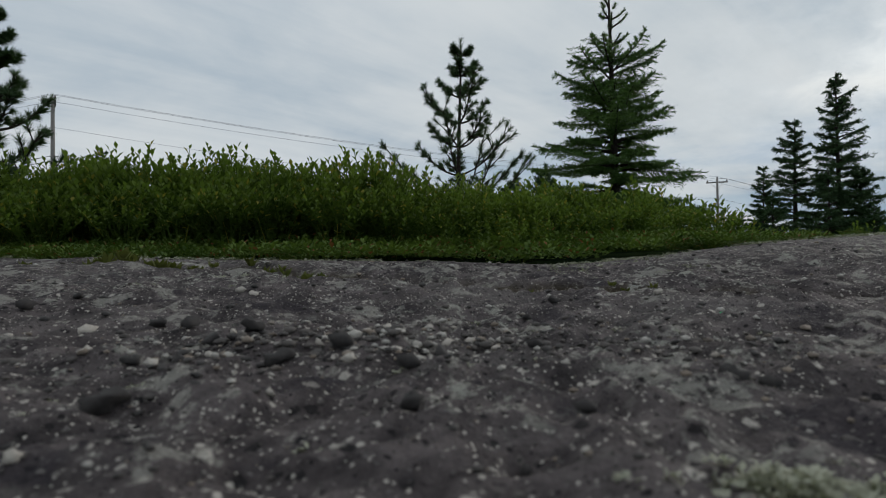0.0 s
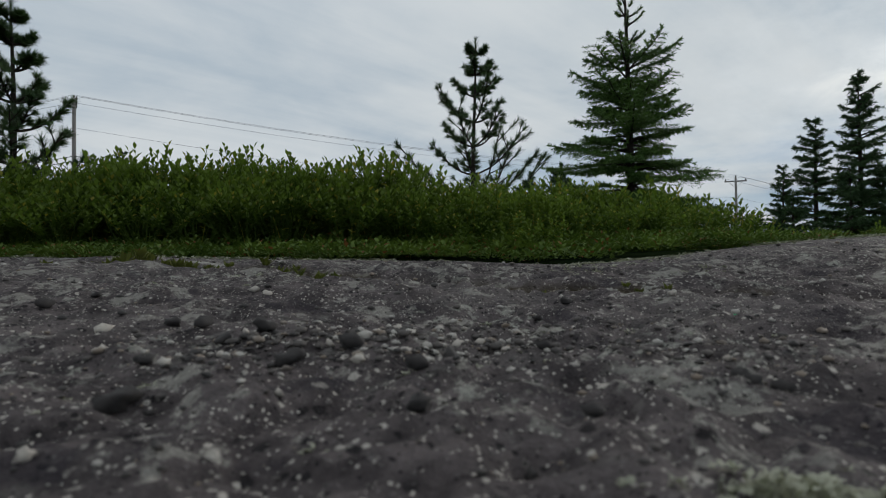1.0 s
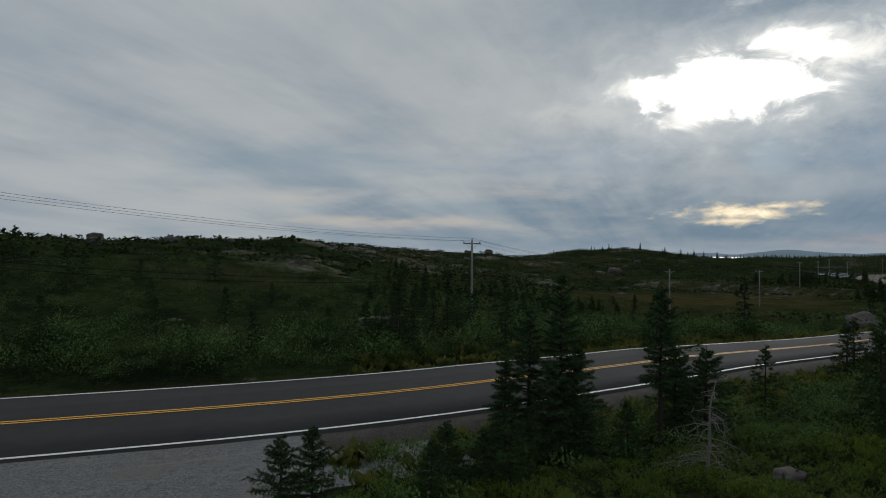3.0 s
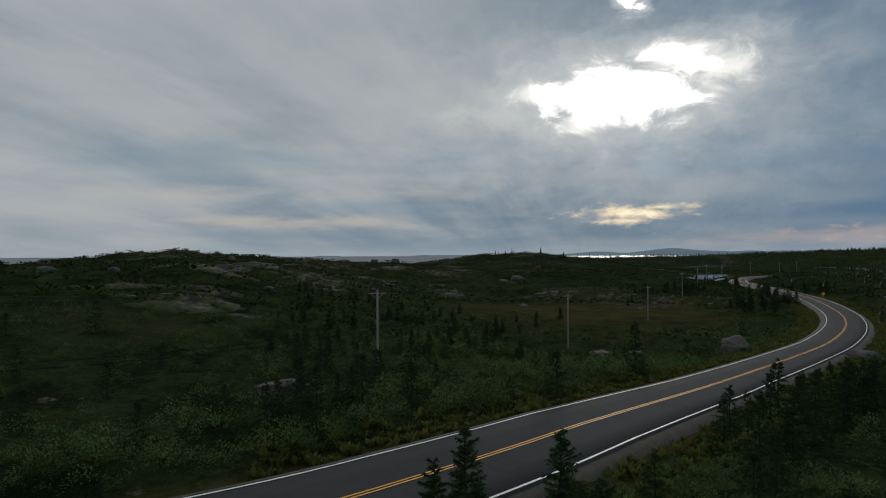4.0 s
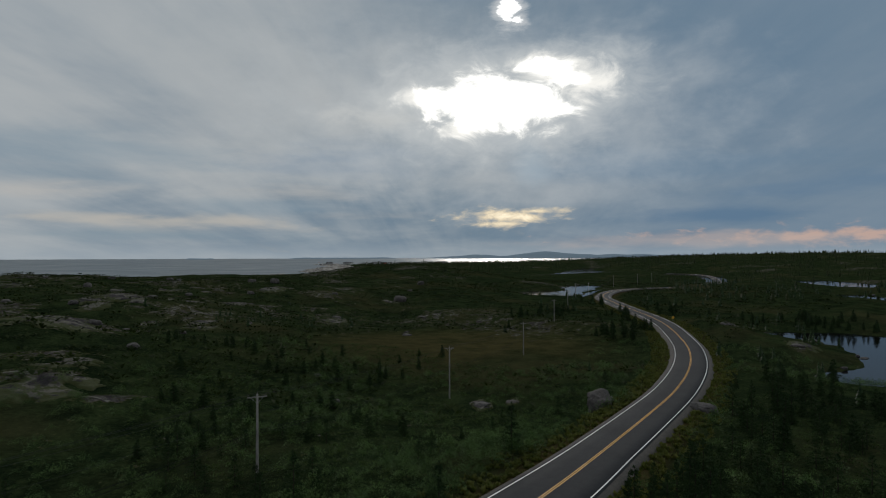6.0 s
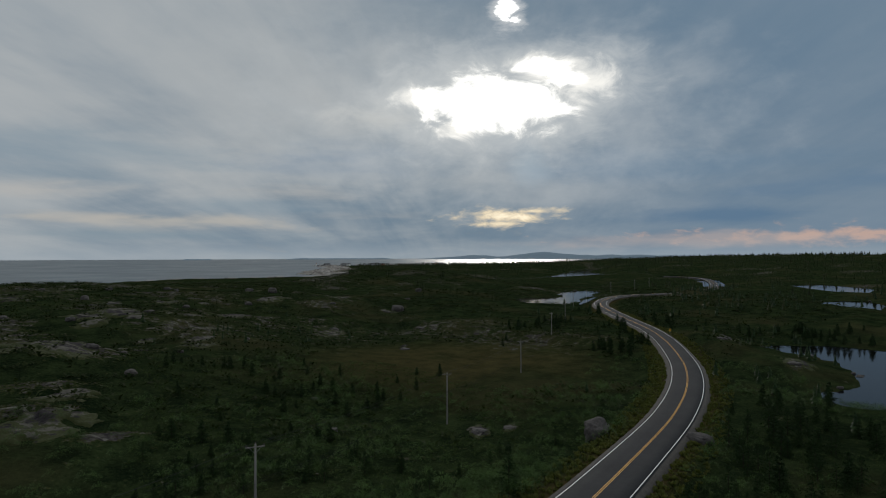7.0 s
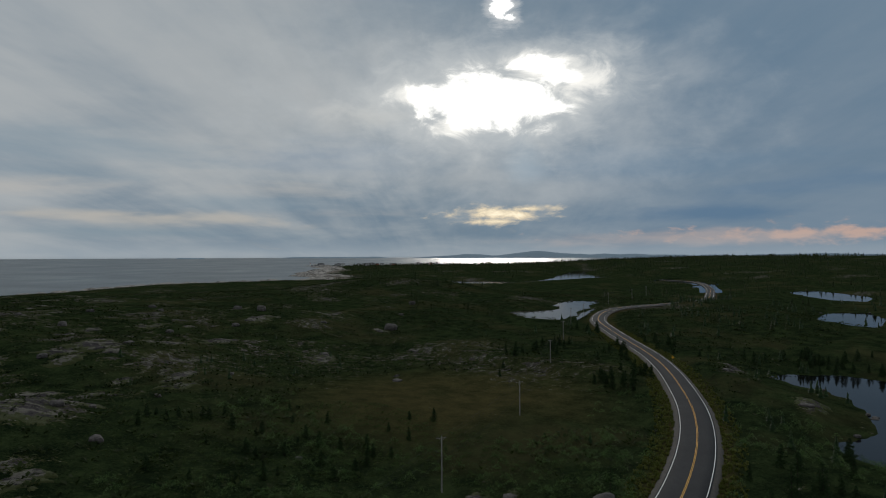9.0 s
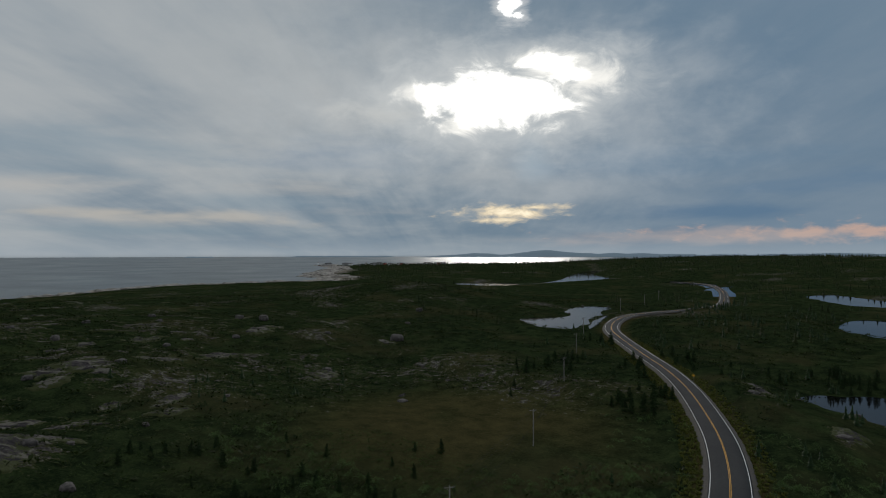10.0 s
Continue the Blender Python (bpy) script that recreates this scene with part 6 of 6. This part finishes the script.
ang = rng.uniform(-0.95, 1.15, n)
x, y = rad * np.sin(ang), rad * np.cos(ang)
x[:700], y[:700] = rng.normal(-0.04, 0.10, 700), rng.normal(0.37, 0.035, 700)
keep = (y < slab_edge(x) + 0.1) & (fbm(x, y, 0.35, 161, 3) + 0.6 * rng.random(n) > 0.10)
x, y = x[keep], y[keep]
size = 0.78 * (0.0009 + 0.0034 * rng.random(len(x)) ** 5 + 0.0022 * np.exp(-((x + 0.04) / 0.12) ** 2 - ((y - 0.37) / 0.045) ** 2) * rng.random(len(x))) * (1 + 0.75 * np.hypot(x, y)) * (0.55 + 0.45 * step(np.hypot(x, y), 0.2, 0.4))
V1, F1 = spread(PEB[1:], x, y, slab_height(x, y) + size * 0.25, size)
stuff("pebbles", V1, F1, M["pebble"], "loose grit and pebbles strewn over the slab", "pebbles")
DARK = [(-0.14, 0.25, 0.023), (-0.01, 0.29, 0.018), (0.138, 0.26, 0.016), (0.152, 0.258, 0.013), (0.062, 0.30, 0.011), (0.005, 0.315, 0.018), (-0.085, 0.325, 0.021), (-0.052, 0.345, 0.021), (-0.145, 0.335, 0.014),
        (-0.14, 0.375, 0.019), (-0.12, 0.39, 0.018), (-0.18, 0.43, 0.020), (-0.22, 0.47, 0.018), (0.06, 0.33, 0.013), (0.08, 0.48, 0.011), (0.07, 0.51, 0.011), (0.12, 0.56, 0.014), (-0.39, 0.56, 0.022), (-0.41, 0.68, 0.016),
        (0.058, 0.215, 0.012), (-0.008, 0.222, 0.012), (0.03, 0.185, 0.009), (-0.16, 0.31, 0.012)]
PALE = [(-0.26, 0.44, 0.017), (-0.20, 0.34, 0.013), (-0.13, 0.34, 0.010), (-0.045, 0.315, 0.009), (-0.01, 0.33, 0.011), (0.012, 0.33, 0.008), (0.01, 0.37, 0.011), (-0.04, 0.37, 0.009), (-0.07, 0.36, 0.010), (-0.03, 0.39, 0.009),
        (-0.23, 0.71, 0.020), (-0.21, 0.69, 0.016), (0.025, 0.38, 0.009), (0.04, 0.35, 0.009), (-0.07, 0.25, 0.008), (0.0, 0.26, 0.006), (0.105, 0.27, 0.007), (-0.125, 0.175, 0.007), (-0.06, 0.41, 0.007), (-0.09, 0.42, 0.007),
        (-0.14, 0.41, 0.008), (0.22, 0.55, 0.010)]
for i, (x, y, w) in enumerate(DARK + PALE):
    V, F = PEB[i % 2]
    tall = 0.75 + 0.3 * ((i * 0.37) % 1)
    me = raw_mesh("stone", V * np.array([w, w * 0.8, w * tall * 1.35]) * 0.42, F, M["dark_stone"] if i < len(DARK) else M["pale_stone"], False)
    ob = tagged(new("stone", me), "dark worn pebble lying on the granite" if i < len(DARK) else "pale quartz pebble lying on the granite", "stone", "larger pebbles on the slab")
    ob.matrix_basis = pose(x, y, float(slab_height(np.array([x]), np.array([y]))[0]) + w * 0.15, (i * 23) % 30 - 15, (i * 17) % 24 - 12, i * 57)
M["shard"] = plain("green_glass", (0.02, 0.30, 0.12), 0.15, 0, 200, 0.2, 0)
V, F = PEB[2]
shard = tagged(new("glass_shard", raw_mesh("glass_shard", V * np.array([0.0038, 0.0026, 0.0036]), F, M["shard"])), "tiny bright green glass shard on the rock", "glass shard")
shard.matrix_basis = pose(0.24, 0.47, float(slab_height(np.array([0.24]), np.array([0.47]))[0]) + 0.002, 10, 0, 30)

# ---- the car ----


def glossy(name, colour, rough, coat=0.0, metal=0.0):
    def build(k, b, where):
        dust = k.noise(where, 7, 5, 0.65)
        k.put(b.inputs["Base Color"], k.mix(k.math("MULTIPLY", k.ramp(dust, 0.5, 0.75), 0.06), colour, (0.16, 0.15, 0.14)))
        b.inputs["Specular IOR Level"].default_value = 0.22
        k.put(b.inputs["Roughness"], k.math("ADD", rough, k.math("MULTIPLY", dust, 0.08)))
        b.inputs["Metallic"].default_value = metal
        b.inputs["Coat Weight"].default_value = coat
        b.inputs["Coat Roughness"].default_value = 0.06
    return material(name, build)


M.update(paint=glossy("black_car_paint", (0.006, 0.006, 0.007), 0.10, 0.4), trim=glossy("black_plastic", (0.011, 0.011, 0.012), 0.7), chrome=glossy("chrome", (0.62, 0.62, 0.63), 0.16, 0, 1.0),
         alloy=glossy("alloy", (0.42, 0.42, 0.43), 0.3, 0, 0.85), tyre=glossy("tyre_rubber", (0.012, 0.012, 0.012), 0.95), window=glossy("tinted_glass", (0.020, 0.026, 0.026), 0.06, 0.0),
         lamp=glossy("lamp_glass", (0.34, 0.35, 0.36), 0.12, 0.6), amber=glossy("amber_lens", (0.42, 0.10, 0.02), 0.2, 0.5))


def loft(stations, mat, name, smooth=True):
    """A skin over rings of equal length."""
    rings = np.array(stations, float)
    n, m = rings.shape[:2]
    V = rings.reshape(-1, 3)
    F = [(i * m + j, i * m + (j + 1) % m, (i + 1) * m + (j + 1) % m, (i + 1) * m + j) for i in range(n - 1) for j in range(m)]
    bm = bmesh.new()
    vs = [bm.verts.new(v) for v in V]
    for f in F:
        bm.faces.new([vs[i] for i in f])
    bm.faces.new(vs[:m]), bm.faces.new(list(reversed(vs[-m:])))
    bmesh.ops.recalc_face_normals(bm, faces=bm.faces)
    me = bm_mesh(name, bm, mat, smooth)
    return me


def shell(x, zb, zt, w):
    half = [(0.0, zb), (w * 0.86, zb), (w * 0.96, zb + 0.10), (w, zb + 0.28), (w, (zb + zt) * 0.5 + 0.12), (w * 0.985, zt - 0.13), (w * 0.93, zt - 0.04), (w * 0.78, zt), (w * 0.35, zt + 0.022)]
    ring = half + [(0.0, zt + 0.03)] + [(-y, z) for y, z in reversed(half[1:])]
    return [(x, y, z) for y, z in ring]


def flat(points, mat, name, thick=0.008):
    """A pane or plate through coplanar points, given a little thickness."""
    bm = bmesh.new()
    f = bm.faces.new([bm.verts.new(p) for p in points])
    bm.normal_update()
    r = bmesh.ops.extrude_face_region(bm, geom=[f])
    nrm = f.normal.copy()
    for g in r["geom"]:
        if isinstance(g, bmesh.types.BMVert):
            g.co -= nrm * thick
    return bm_mesh(name, bm, mat, False)


def solid(boxes, mat, name, bevel=0.01):
    bm = bmesh.new()
    for size, at, turn in boxes:
        box(bm, size, at, turn)
    bmesh.ops.bevel(bm, geom=bm.edges[:], offset=bevel, segments=2, affect="EDGES")
    return bm_mesh(name, bm, mat, False)


def ring_mesh(outer, inner, depth, mat, name, n=36, a0=0.0, a1=2 * math.pi, bulge=0.02):
    """A ring, or an arc of one, about the y axis."""
    ang = np.linspace(a0, a1, n)
    rows = []
    for r, y in ((inner, -depth / 2), (outer - bulge, -depth / 2), (outer, -depth * 0.3), (outer, depth * 0.3), (outer - bulge, depth / 2), (inner, depth / 2)):
        rows.append(np.stack([r * np.cos(ang), np.full(n, y), r * np.sin(ang)], 1))
    V = np.stack(rows, 1).reshape(-1, 3)
    return raw_mesh(name, V, grid_faces(6, n), mat, True)


def car(at):
    ob = tagged(new("car"), "black compact off-road car parked on gravel, wheels dusty", "car")
    st = [(2.12, 0.50, 0.72, 0.60), (2.10, 0.40, 0.79, 0.73), (2.00, 0.33, 0.87, 0.83), (1.78, 0.31, 0.92, 0.885), (1.40, 0.30, 0.97, 0.905), (0.95, 0.29, 1.03, 0.905), (0.3, 0.27, 1.06, 0.905),
          (-0.6, 0.27, 1.12, 0.905), (-1.5, 0.29, 1.13, 0.90), (-1.95, 0.34, 1.12, 0.87), (-2.14, 0.42, 1.06, 0.82), (-2.2, 0.55, 0.95, 0.74)]
    part("body", loft([shell(*s_) for s_ in st], M["paint"], "body"), ob)
    cabin = []
    for x, z0, z1, w0, w1 in ((1.22, 0.98, 1.02, 0.82, 0.76), (0.92, 1.03, 1.20, 0.85, 0.745), (0.36, 1.05, 1.525, 0.86, 0.665), (-0.15, 1.06, 1.60, 0.86, 0.65), (-1.2, 1.07, 1.59, 0.86, 0.65), (-1.72, 1.08, 1.52, 0.84, 0.63), (-2.06, 1.08, 1.14, 0.80, 0.70)):
        cabin.append([(x, 0, z0), (x, w0, z0), (x, w0 - (w0 - w1) * 0.9, z1 - 0.05), (x, w1 - 0.07, z1), (x, 0, z1 + 0.02), (x, -w1 + 0.07, z1), (x, -w0 + (w0 - w1) * 0.9, z1 - 0.05), (x, -w0, z0)])
    part("cabin", loft(cabin, M["paint"], "cabin", False), ob)
    for sg in (-1, 1):
        v, q, t = tube([(1.24, sg * 0.745, 1.045), (0.92, sg * 0.70, 1.245), (0.38, sg * 0.605, 1.555), (0.05, sg * 0.585, 1.60)], [0.018, 0.022, 0.024, 0.016], 8)
        part("pillar", raw_mesh("pillar", v, [q, t], M["paint"], True), ob)
        part("hood_seam", solid([((0.85, 0.008, 0.008), (1.56, sg * 0.80, 0.955), 0)], M["tyre"], "hood_seam", 0.002), ob)
    part("windscreen", flat([(1.16, -0.70, 1.082), (1.16, 0.70, 1.082), (0.40, 0.585, 1.536), (0.40, -0.585, 1.536)], M["window"], "windscreen", 0.02), ob, "tinted windscreen")
    for sg in (-1, 1):
        def win(p):
            pts = [(x, sg * (0.868 - (z - 1.09) * 0.385 + 0.004), z) for x, z in p]
            return pts if sg < 0 else list(reversed(pts))
        part("side_window", flat(win([(0.80, 1.13), (0.32, 1.455), (-0.22, 1.53), (-0.22, 1.13)]), M["window"], "side_window"), ob)
        part("side_window", flat(win([(-0.32, 1.13), (-0.32, 1.53), (-1.08, 1.51), (-1.12, 1.13)]), M["window"], "side_window"), ob)
        part("side_window", flat(win([(-1.26, 1.16), (-1.24, 1.49), (-1.58, 1.44), (-1.76, 1.18)]), M["window"], "side_window"), ob)
        v, q, t = tube([(0.20, sg * 0.56, 1.55), (0.08, sg * 0.56, 1.61), (-1.4, sg * 0.55, 1.63), (-1.55, sg * 0.54, 1.56)], 0.018, 8)
        part("roof_rail", raw_mesh("roof_rail", v, [q, t], M["trim"], True), ob)
        part("mirror", solid([((0.13, 0.24, 0.17), (0.75, sg * 1.02, 1.17), 0)], M["trim"], "mirror", 0.045), ob, "black door mirror")
        part("sill", solid([((2.1, 0.05, 0.12), (-0.02, sg * 0.90, 0.34), 0)], M["trim"], "sill", 0.02), ob)
        part("door_seam", solid([((0.012, 0.006, 0.66), (0.80, sg * 0.905, 0.72), 0)], M["trim"], "door_seam", 0.002), ob)
        part("door_seam", solid([((0.012, 0.006, 0.66), (-0.28, sg * 0.906, 0.76), 0)], M["trim"], "door_seam", 0.002), ob)
        for hx in (-0.18, -1.02):
            part("door_handle", solid([((0.20, 0.04, 0.035), (hx, sg * 0.915, 0.98), 0)], M["paint"], "door_handle", 0.012), ob)
        part("name_badge", solid([((0.30, 0.006, 0.022), (0.52, sg * 0.909, 0.66), 0)], M["chrome"], "name_badge", 0.002), ob, "small chrome badge")
        part("headlight", solid([((0.34, 0.20, 0.135), (1.93, sg * 0.755, 0.755), sg * -38)], M["lamp"], "headlight", 0.06), ob, "clear headlight")
        part("turn_signal", solid([((0.09, 0.05, 0.085), (1.80, sg * 0.862, 0.765), sg * -12)], M["amber"], "turn_signal", 0.024), ob, "amber side lens")
        fog = part("fog_light", ring_mesh(0.09, 0.06, 0.05, M["chrome"], "fog_light", 24), ob, "chrome-ringed fog light", pose(2.10, sg * 0.72, 0.49, 0, 0, 90 - sg * 35))
        part("fog_lens", ring_mesh(0.062, 0.0, 0.03, M["lamp"], "fog_lens", 20, bulge=0.005), fog)
        for wx in (1.36, -1.27):
            part("wheel_arch", ring_mesh(0.44, 0.36, 0.04, M["trim"], "wheel_arch", 26, radians(-14), radians(194), 0.01), ob, "", pose(wx, sg * 0.90, 0.36))
            # flat black disc stands in for the shaded hollow behind the wheel
            part("arch_lining", ring_mesh(0.415, 0.0, 0.02, M["tyre"], "arch_lining", 26, 0, 2 * math.pi, 0.005), ob, "", pose(wx, sg * 0.896, 0.36))
            wheel = part("wheel", ring_mesh(0.35, 0.215, 0.21, M["tyre"], "wheel", 40, bulge=0.03), ob, "dusty black tyre on a five-spoke alloy rim", pose(wx, sg * 0.82, 0.35))
            bm = bmesh.new()
            for i in range(5):
                v = box(bm, (0.17, 0.03, 0.075), (0, 0, 0))
                bmesh.ops.transform(bm, verts=v, matrix=pose(0, sg * 0.085, 0, 0, i * 72 + 18, 0) @ pose(0.12, 0, 0))
            bmesh.ops.bevel(bm, geom=bm.edges[:], offset=0.01, segments=1, affect="EDGES")
            part("spokes", bm_mesh("spokes", bm, M["alloy"], False), wheel, "silver spokes")
            part("rim", ring_mesh(0.222, 0.198, 0.19, M["alloy"], "rim", 36, bulge=0.005), wheel)
            part("hub", ring_mesh(0.05, 0.0, 0.2, M["alloy"], "hub", 16, bulge=0.01), wheel)
            part("brake_disc", ring_mesh(0.20, 0.0, 0.03, M["tyre"], "brake_disc", 24, bulge=0.005), wheel)
    part("bumper", loft([shell(2.15, 0.38, 0.53, 0.50), shell(2.13, 0.33, 0.57, 0.66), shell(2.01, 0.30, 0.60, 0.82), shell(1.86, 0.30, 0.64, 0.895)], M["trim"], "bumper"), ob, "black plastic bumper")
    part("grille", solid([((0.05, 0.94, 0.15), (2.075, 0, 0.715), 0)], M["trim"], "grille", 0.02), ob)
    for i in range(7):
        part("grille_slot", solid([((0.03, 0.075, 0.15), (2.098 - 0.035 * (abs(i - 3) / 3) ** 2, -0.40 + 0.133 * i, 0.715), 0)], M["chrome"], "grille_slot", 0.012), ob, "chrome grille surround")
    v, q, t = tube([(0.98, 0.66, 1.06), (0.80, 0.66, 1.90)], [0.004, 0.002], 5)
    part("aerial", raw_mesh("aerial", v, [q, t], M["trim"]), ob)
    for sg in (-1, 1):
        v, q, t = tube([(1.19, sg * 0.25, 1.075), (1.10, sg * 0.62 - 0.1, 1.135)], [0.010, 0.006], 5)
        part("wiper", raw_mesh("wiper", v, [q, t], M["trim"]), ob)
    ob.matrix_basis = at
    return ob


car_z = float(near_ground(np.array([-4.5]), np.array([9.7]))[0]) + 0.02
car(pose(-5.02, 9.50, car_z - 0.02, 0, 0, 8))

# ---- dead spruce ----
r_ = np.random.default_rng(31)
pieces = [tube([(0, 0, 0), (0.05, 0.02, 1.1), (-0.05, 0.05, 2.2), (0.02, 0, 2.9)], [0.06, 0.045, 0.025, 0.008], 7)]
for i in range(46):
    z = 0.15 + 2.5 * r_.random()
    a = r_.random() * 6.283
    L = (0.5 + 1.2 * r_.random()) * (1.15 - z / 3.2)
    t = np.linspace(0, 1, 6)
    wob = np.cumsum(r_.normal(0, 0.06, (6, 3)), axis=0) * L
    path = np.stack([math.cos(a) * L * t, math.sin(a) * L * t, z + L * (0.15 * t - 0.45 * t * t)], 1) + wob * t[:, None]
    pieces.append(tube(path, np.linspace(0.014, 0.004, 6), 4, False))
    for j in range(5):
        p = path[2 + j % 4]
        e = p + r_.normal(0, 0.22, 3) * L
        pieces.append(tube([p, (p + e) / 2 + r_.normal(0, 0.03, 3), e], [0.006, 0.004, 0.002], 3, False))
V, F = joined(pieces)
dead = tagged(new("dead_spruce"), "bleached dead spruce with a tangle of bare twigs", "tree")
part("trunk", raw_mesh("trunk", V, F, M["deadwood"], True), dead)
dead.matrix_basis = pose(13.4, 11.6, land_at(13.4, 11.6) - 0.05, 4, 3, 0)

# ---- road sign at the bend ----
sign = tagged(new("road_sign"), "yellow diamond warning sign on a steel post", "road sign")
v, q, t = tube([(0, 0, -0.3), (0, 0, 2.4)], [0.035, 0.035], 8)
part("post", raw_mesh("post", v, [q, t], M["metal"]), sign)
bm = bmesh.new()
v = box(bm, (0.95, 0.02, 0.95), (0, 0, 0))
bmesh.ops.transform(bm, verts=v, matrix=pose(0, -0.05, 2.1, 0, 45, 0))
bmesh.ops.bevel(bm, geom=bm.edges[:], offset=0.006, segments=1, affect="EDGES")
M["sign"] = plain("yellow_sign", (0.62, 0.34, 0.03), 0.5, 0, 8, 0.12, 0.05)
part("panel", bm_mesh("panel", bm, M["sign"], False), sign, "yellow panel")
sign.matrix_basis = pose(227, 97.5, land_at(227, 97.5), 0, 0, -40)

# ---- the village on the headland, and the far shore ----
WALLS = [plain("white_boards", (0.72, 0.72, 0.70), 0.8, 0, 0.4, 0.08, 0), plain("grey_shingles", (0.34, 0.34, 0.34), 0.85, 0, 0.4, 0.1, 0), plain("red_boards", (0.34, 0.09, 0.07), 0.8, 0, 0.4, 0.1, 0)]
M["roof"] = plain("dark_roofing", (0.09, 0.088, 0.09), 0.85, 0, 0.5, 0.15, 0)


def house(x, y, w, d, h, turn, wall):
    ob = tagged(new("house"), ("white wooden house", "grey shingled house", "red wooden house")[wall] + " with a dark gabled roof by the shore", "house", "village houses")
    part("wall", solid([((w, d, h), (0, 0, h / 2 - 0.5), 0)], WALLS[wall], "wall", 0.05), ob)
    bm = bmesh.new()
    a = [bm.verts.new(p) for p in ((-w / 2 - 0.3, -d / 2 - 0.3, h - 0.6), (-w / 2 - 0.3, d / 2 + 0.3, h - 0.6), (-w / 2 - 0.3, 0, h + d * 0.38))]
    b = [bm.verts.new((v.co.x + w + 0.6, v.co.y, v.co.z)) for v in a]
    bm.faces.new(a), bm.faces.new(list(reversed(b)))
    for i in range(3):
        bm.faces.new((a[i], a[(i + 1) % 3], b[(i + 1) % 3], b[i]))
    part("roof", bm_mesh("roof", bm, M["roof"], False), ob)
    for i in (-0.3, 0.0, 0.3):
        part("window", solid([((1.1, 0.1, 1.5), (i * w, -d / 2 - 0.03, h * 0.5), 0)], M["window"], "window", 0.02), ob)
    ob.matrix_basis = pose(x, y, land_at(x, y), 0, 0, turn)


r_ = np.random.default_rng(12)
for i in range(26):
    f = i / 25
    house(1330 + 560 * f + r_.normal(0, 30), 2010 - 160 * f + r_.normal(0, 45), r_.uniform(9, 15), r_.uniform(7, 10), r_.uniform(5, 8), r_.uniform(-40, 40), int(r_.choice([0, 0, 0, 1, 1, 2])))
house(1385, 2075, 30, 14, 8, 10, 1)
light = tagged(new("lighthouse"), "small white lighthouse tower on the headland rocks", "lighthouse")
v, q, t = tube([(0, 0, 0), (0, 0, 13)], [3.2, 2.0], 8)
part("tower", raw_mesh("tower", v, [q, t], WALLS[0]), light)
v, q, t = tube([(0, 0, 13), (0, 0, 15), (0, 0, 17)], [1.5, 1.5, 0.3], 8)
part("lantern", raw_mesh("lantern", v, [q, t], WALLS[2]), light, "red lantern room")
light.matrix_basis = pose(1420, 2210, land_at(1420, 2210) - 0.5)


# distance haze is painted on: bluish base colour plus a faint glow
def far_haze_build(k, b, where):
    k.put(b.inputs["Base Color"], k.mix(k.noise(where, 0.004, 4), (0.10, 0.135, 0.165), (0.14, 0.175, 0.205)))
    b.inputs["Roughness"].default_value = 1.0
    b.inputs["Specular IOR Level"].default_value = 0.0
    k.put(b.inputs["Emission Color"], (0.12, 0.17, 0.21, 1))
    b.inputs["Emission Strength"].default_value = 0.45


M["far_shore_haze"] = material("far_shore_haze", far_haze_build)


def far_ridge(name, label, az0, az1, dist, height, seed, peak=None):
    a = np.linspace(az0, az1, 160)
    u = np.clip(np.minimum(a - az0, az1 - a) / max(0.4, 0.15 * (az1 - az0)), 0, 1)
    h = height * (0.75 + 0.5 * fbm(a, a * 0 + seed, 3.0, seed, 5)) * step(u, 0, 1)
    if peak:
        h = h + peak[1] * np.exp(-((a - peak[0]) / peak[2]) ** 2)
    rows = [np.stack([np.sin(np.radians(a)) * d, np.cos(np.radians(a)) * d, z], 1) for d, z in ((dist - 120, np.full_like(a, -6.0)), (dist - 40, 4 + h * 0.75), (dist, 8 + h), (dist + 80, np.full_like(a, -6.0)))]
    tagged(new(name, raw_mesh(name, np.stack(rows, 1).reshape(-1, 3), grid_faces(4, 160), M["far_shore_haze"], True)), label, "hills", kind="structure")


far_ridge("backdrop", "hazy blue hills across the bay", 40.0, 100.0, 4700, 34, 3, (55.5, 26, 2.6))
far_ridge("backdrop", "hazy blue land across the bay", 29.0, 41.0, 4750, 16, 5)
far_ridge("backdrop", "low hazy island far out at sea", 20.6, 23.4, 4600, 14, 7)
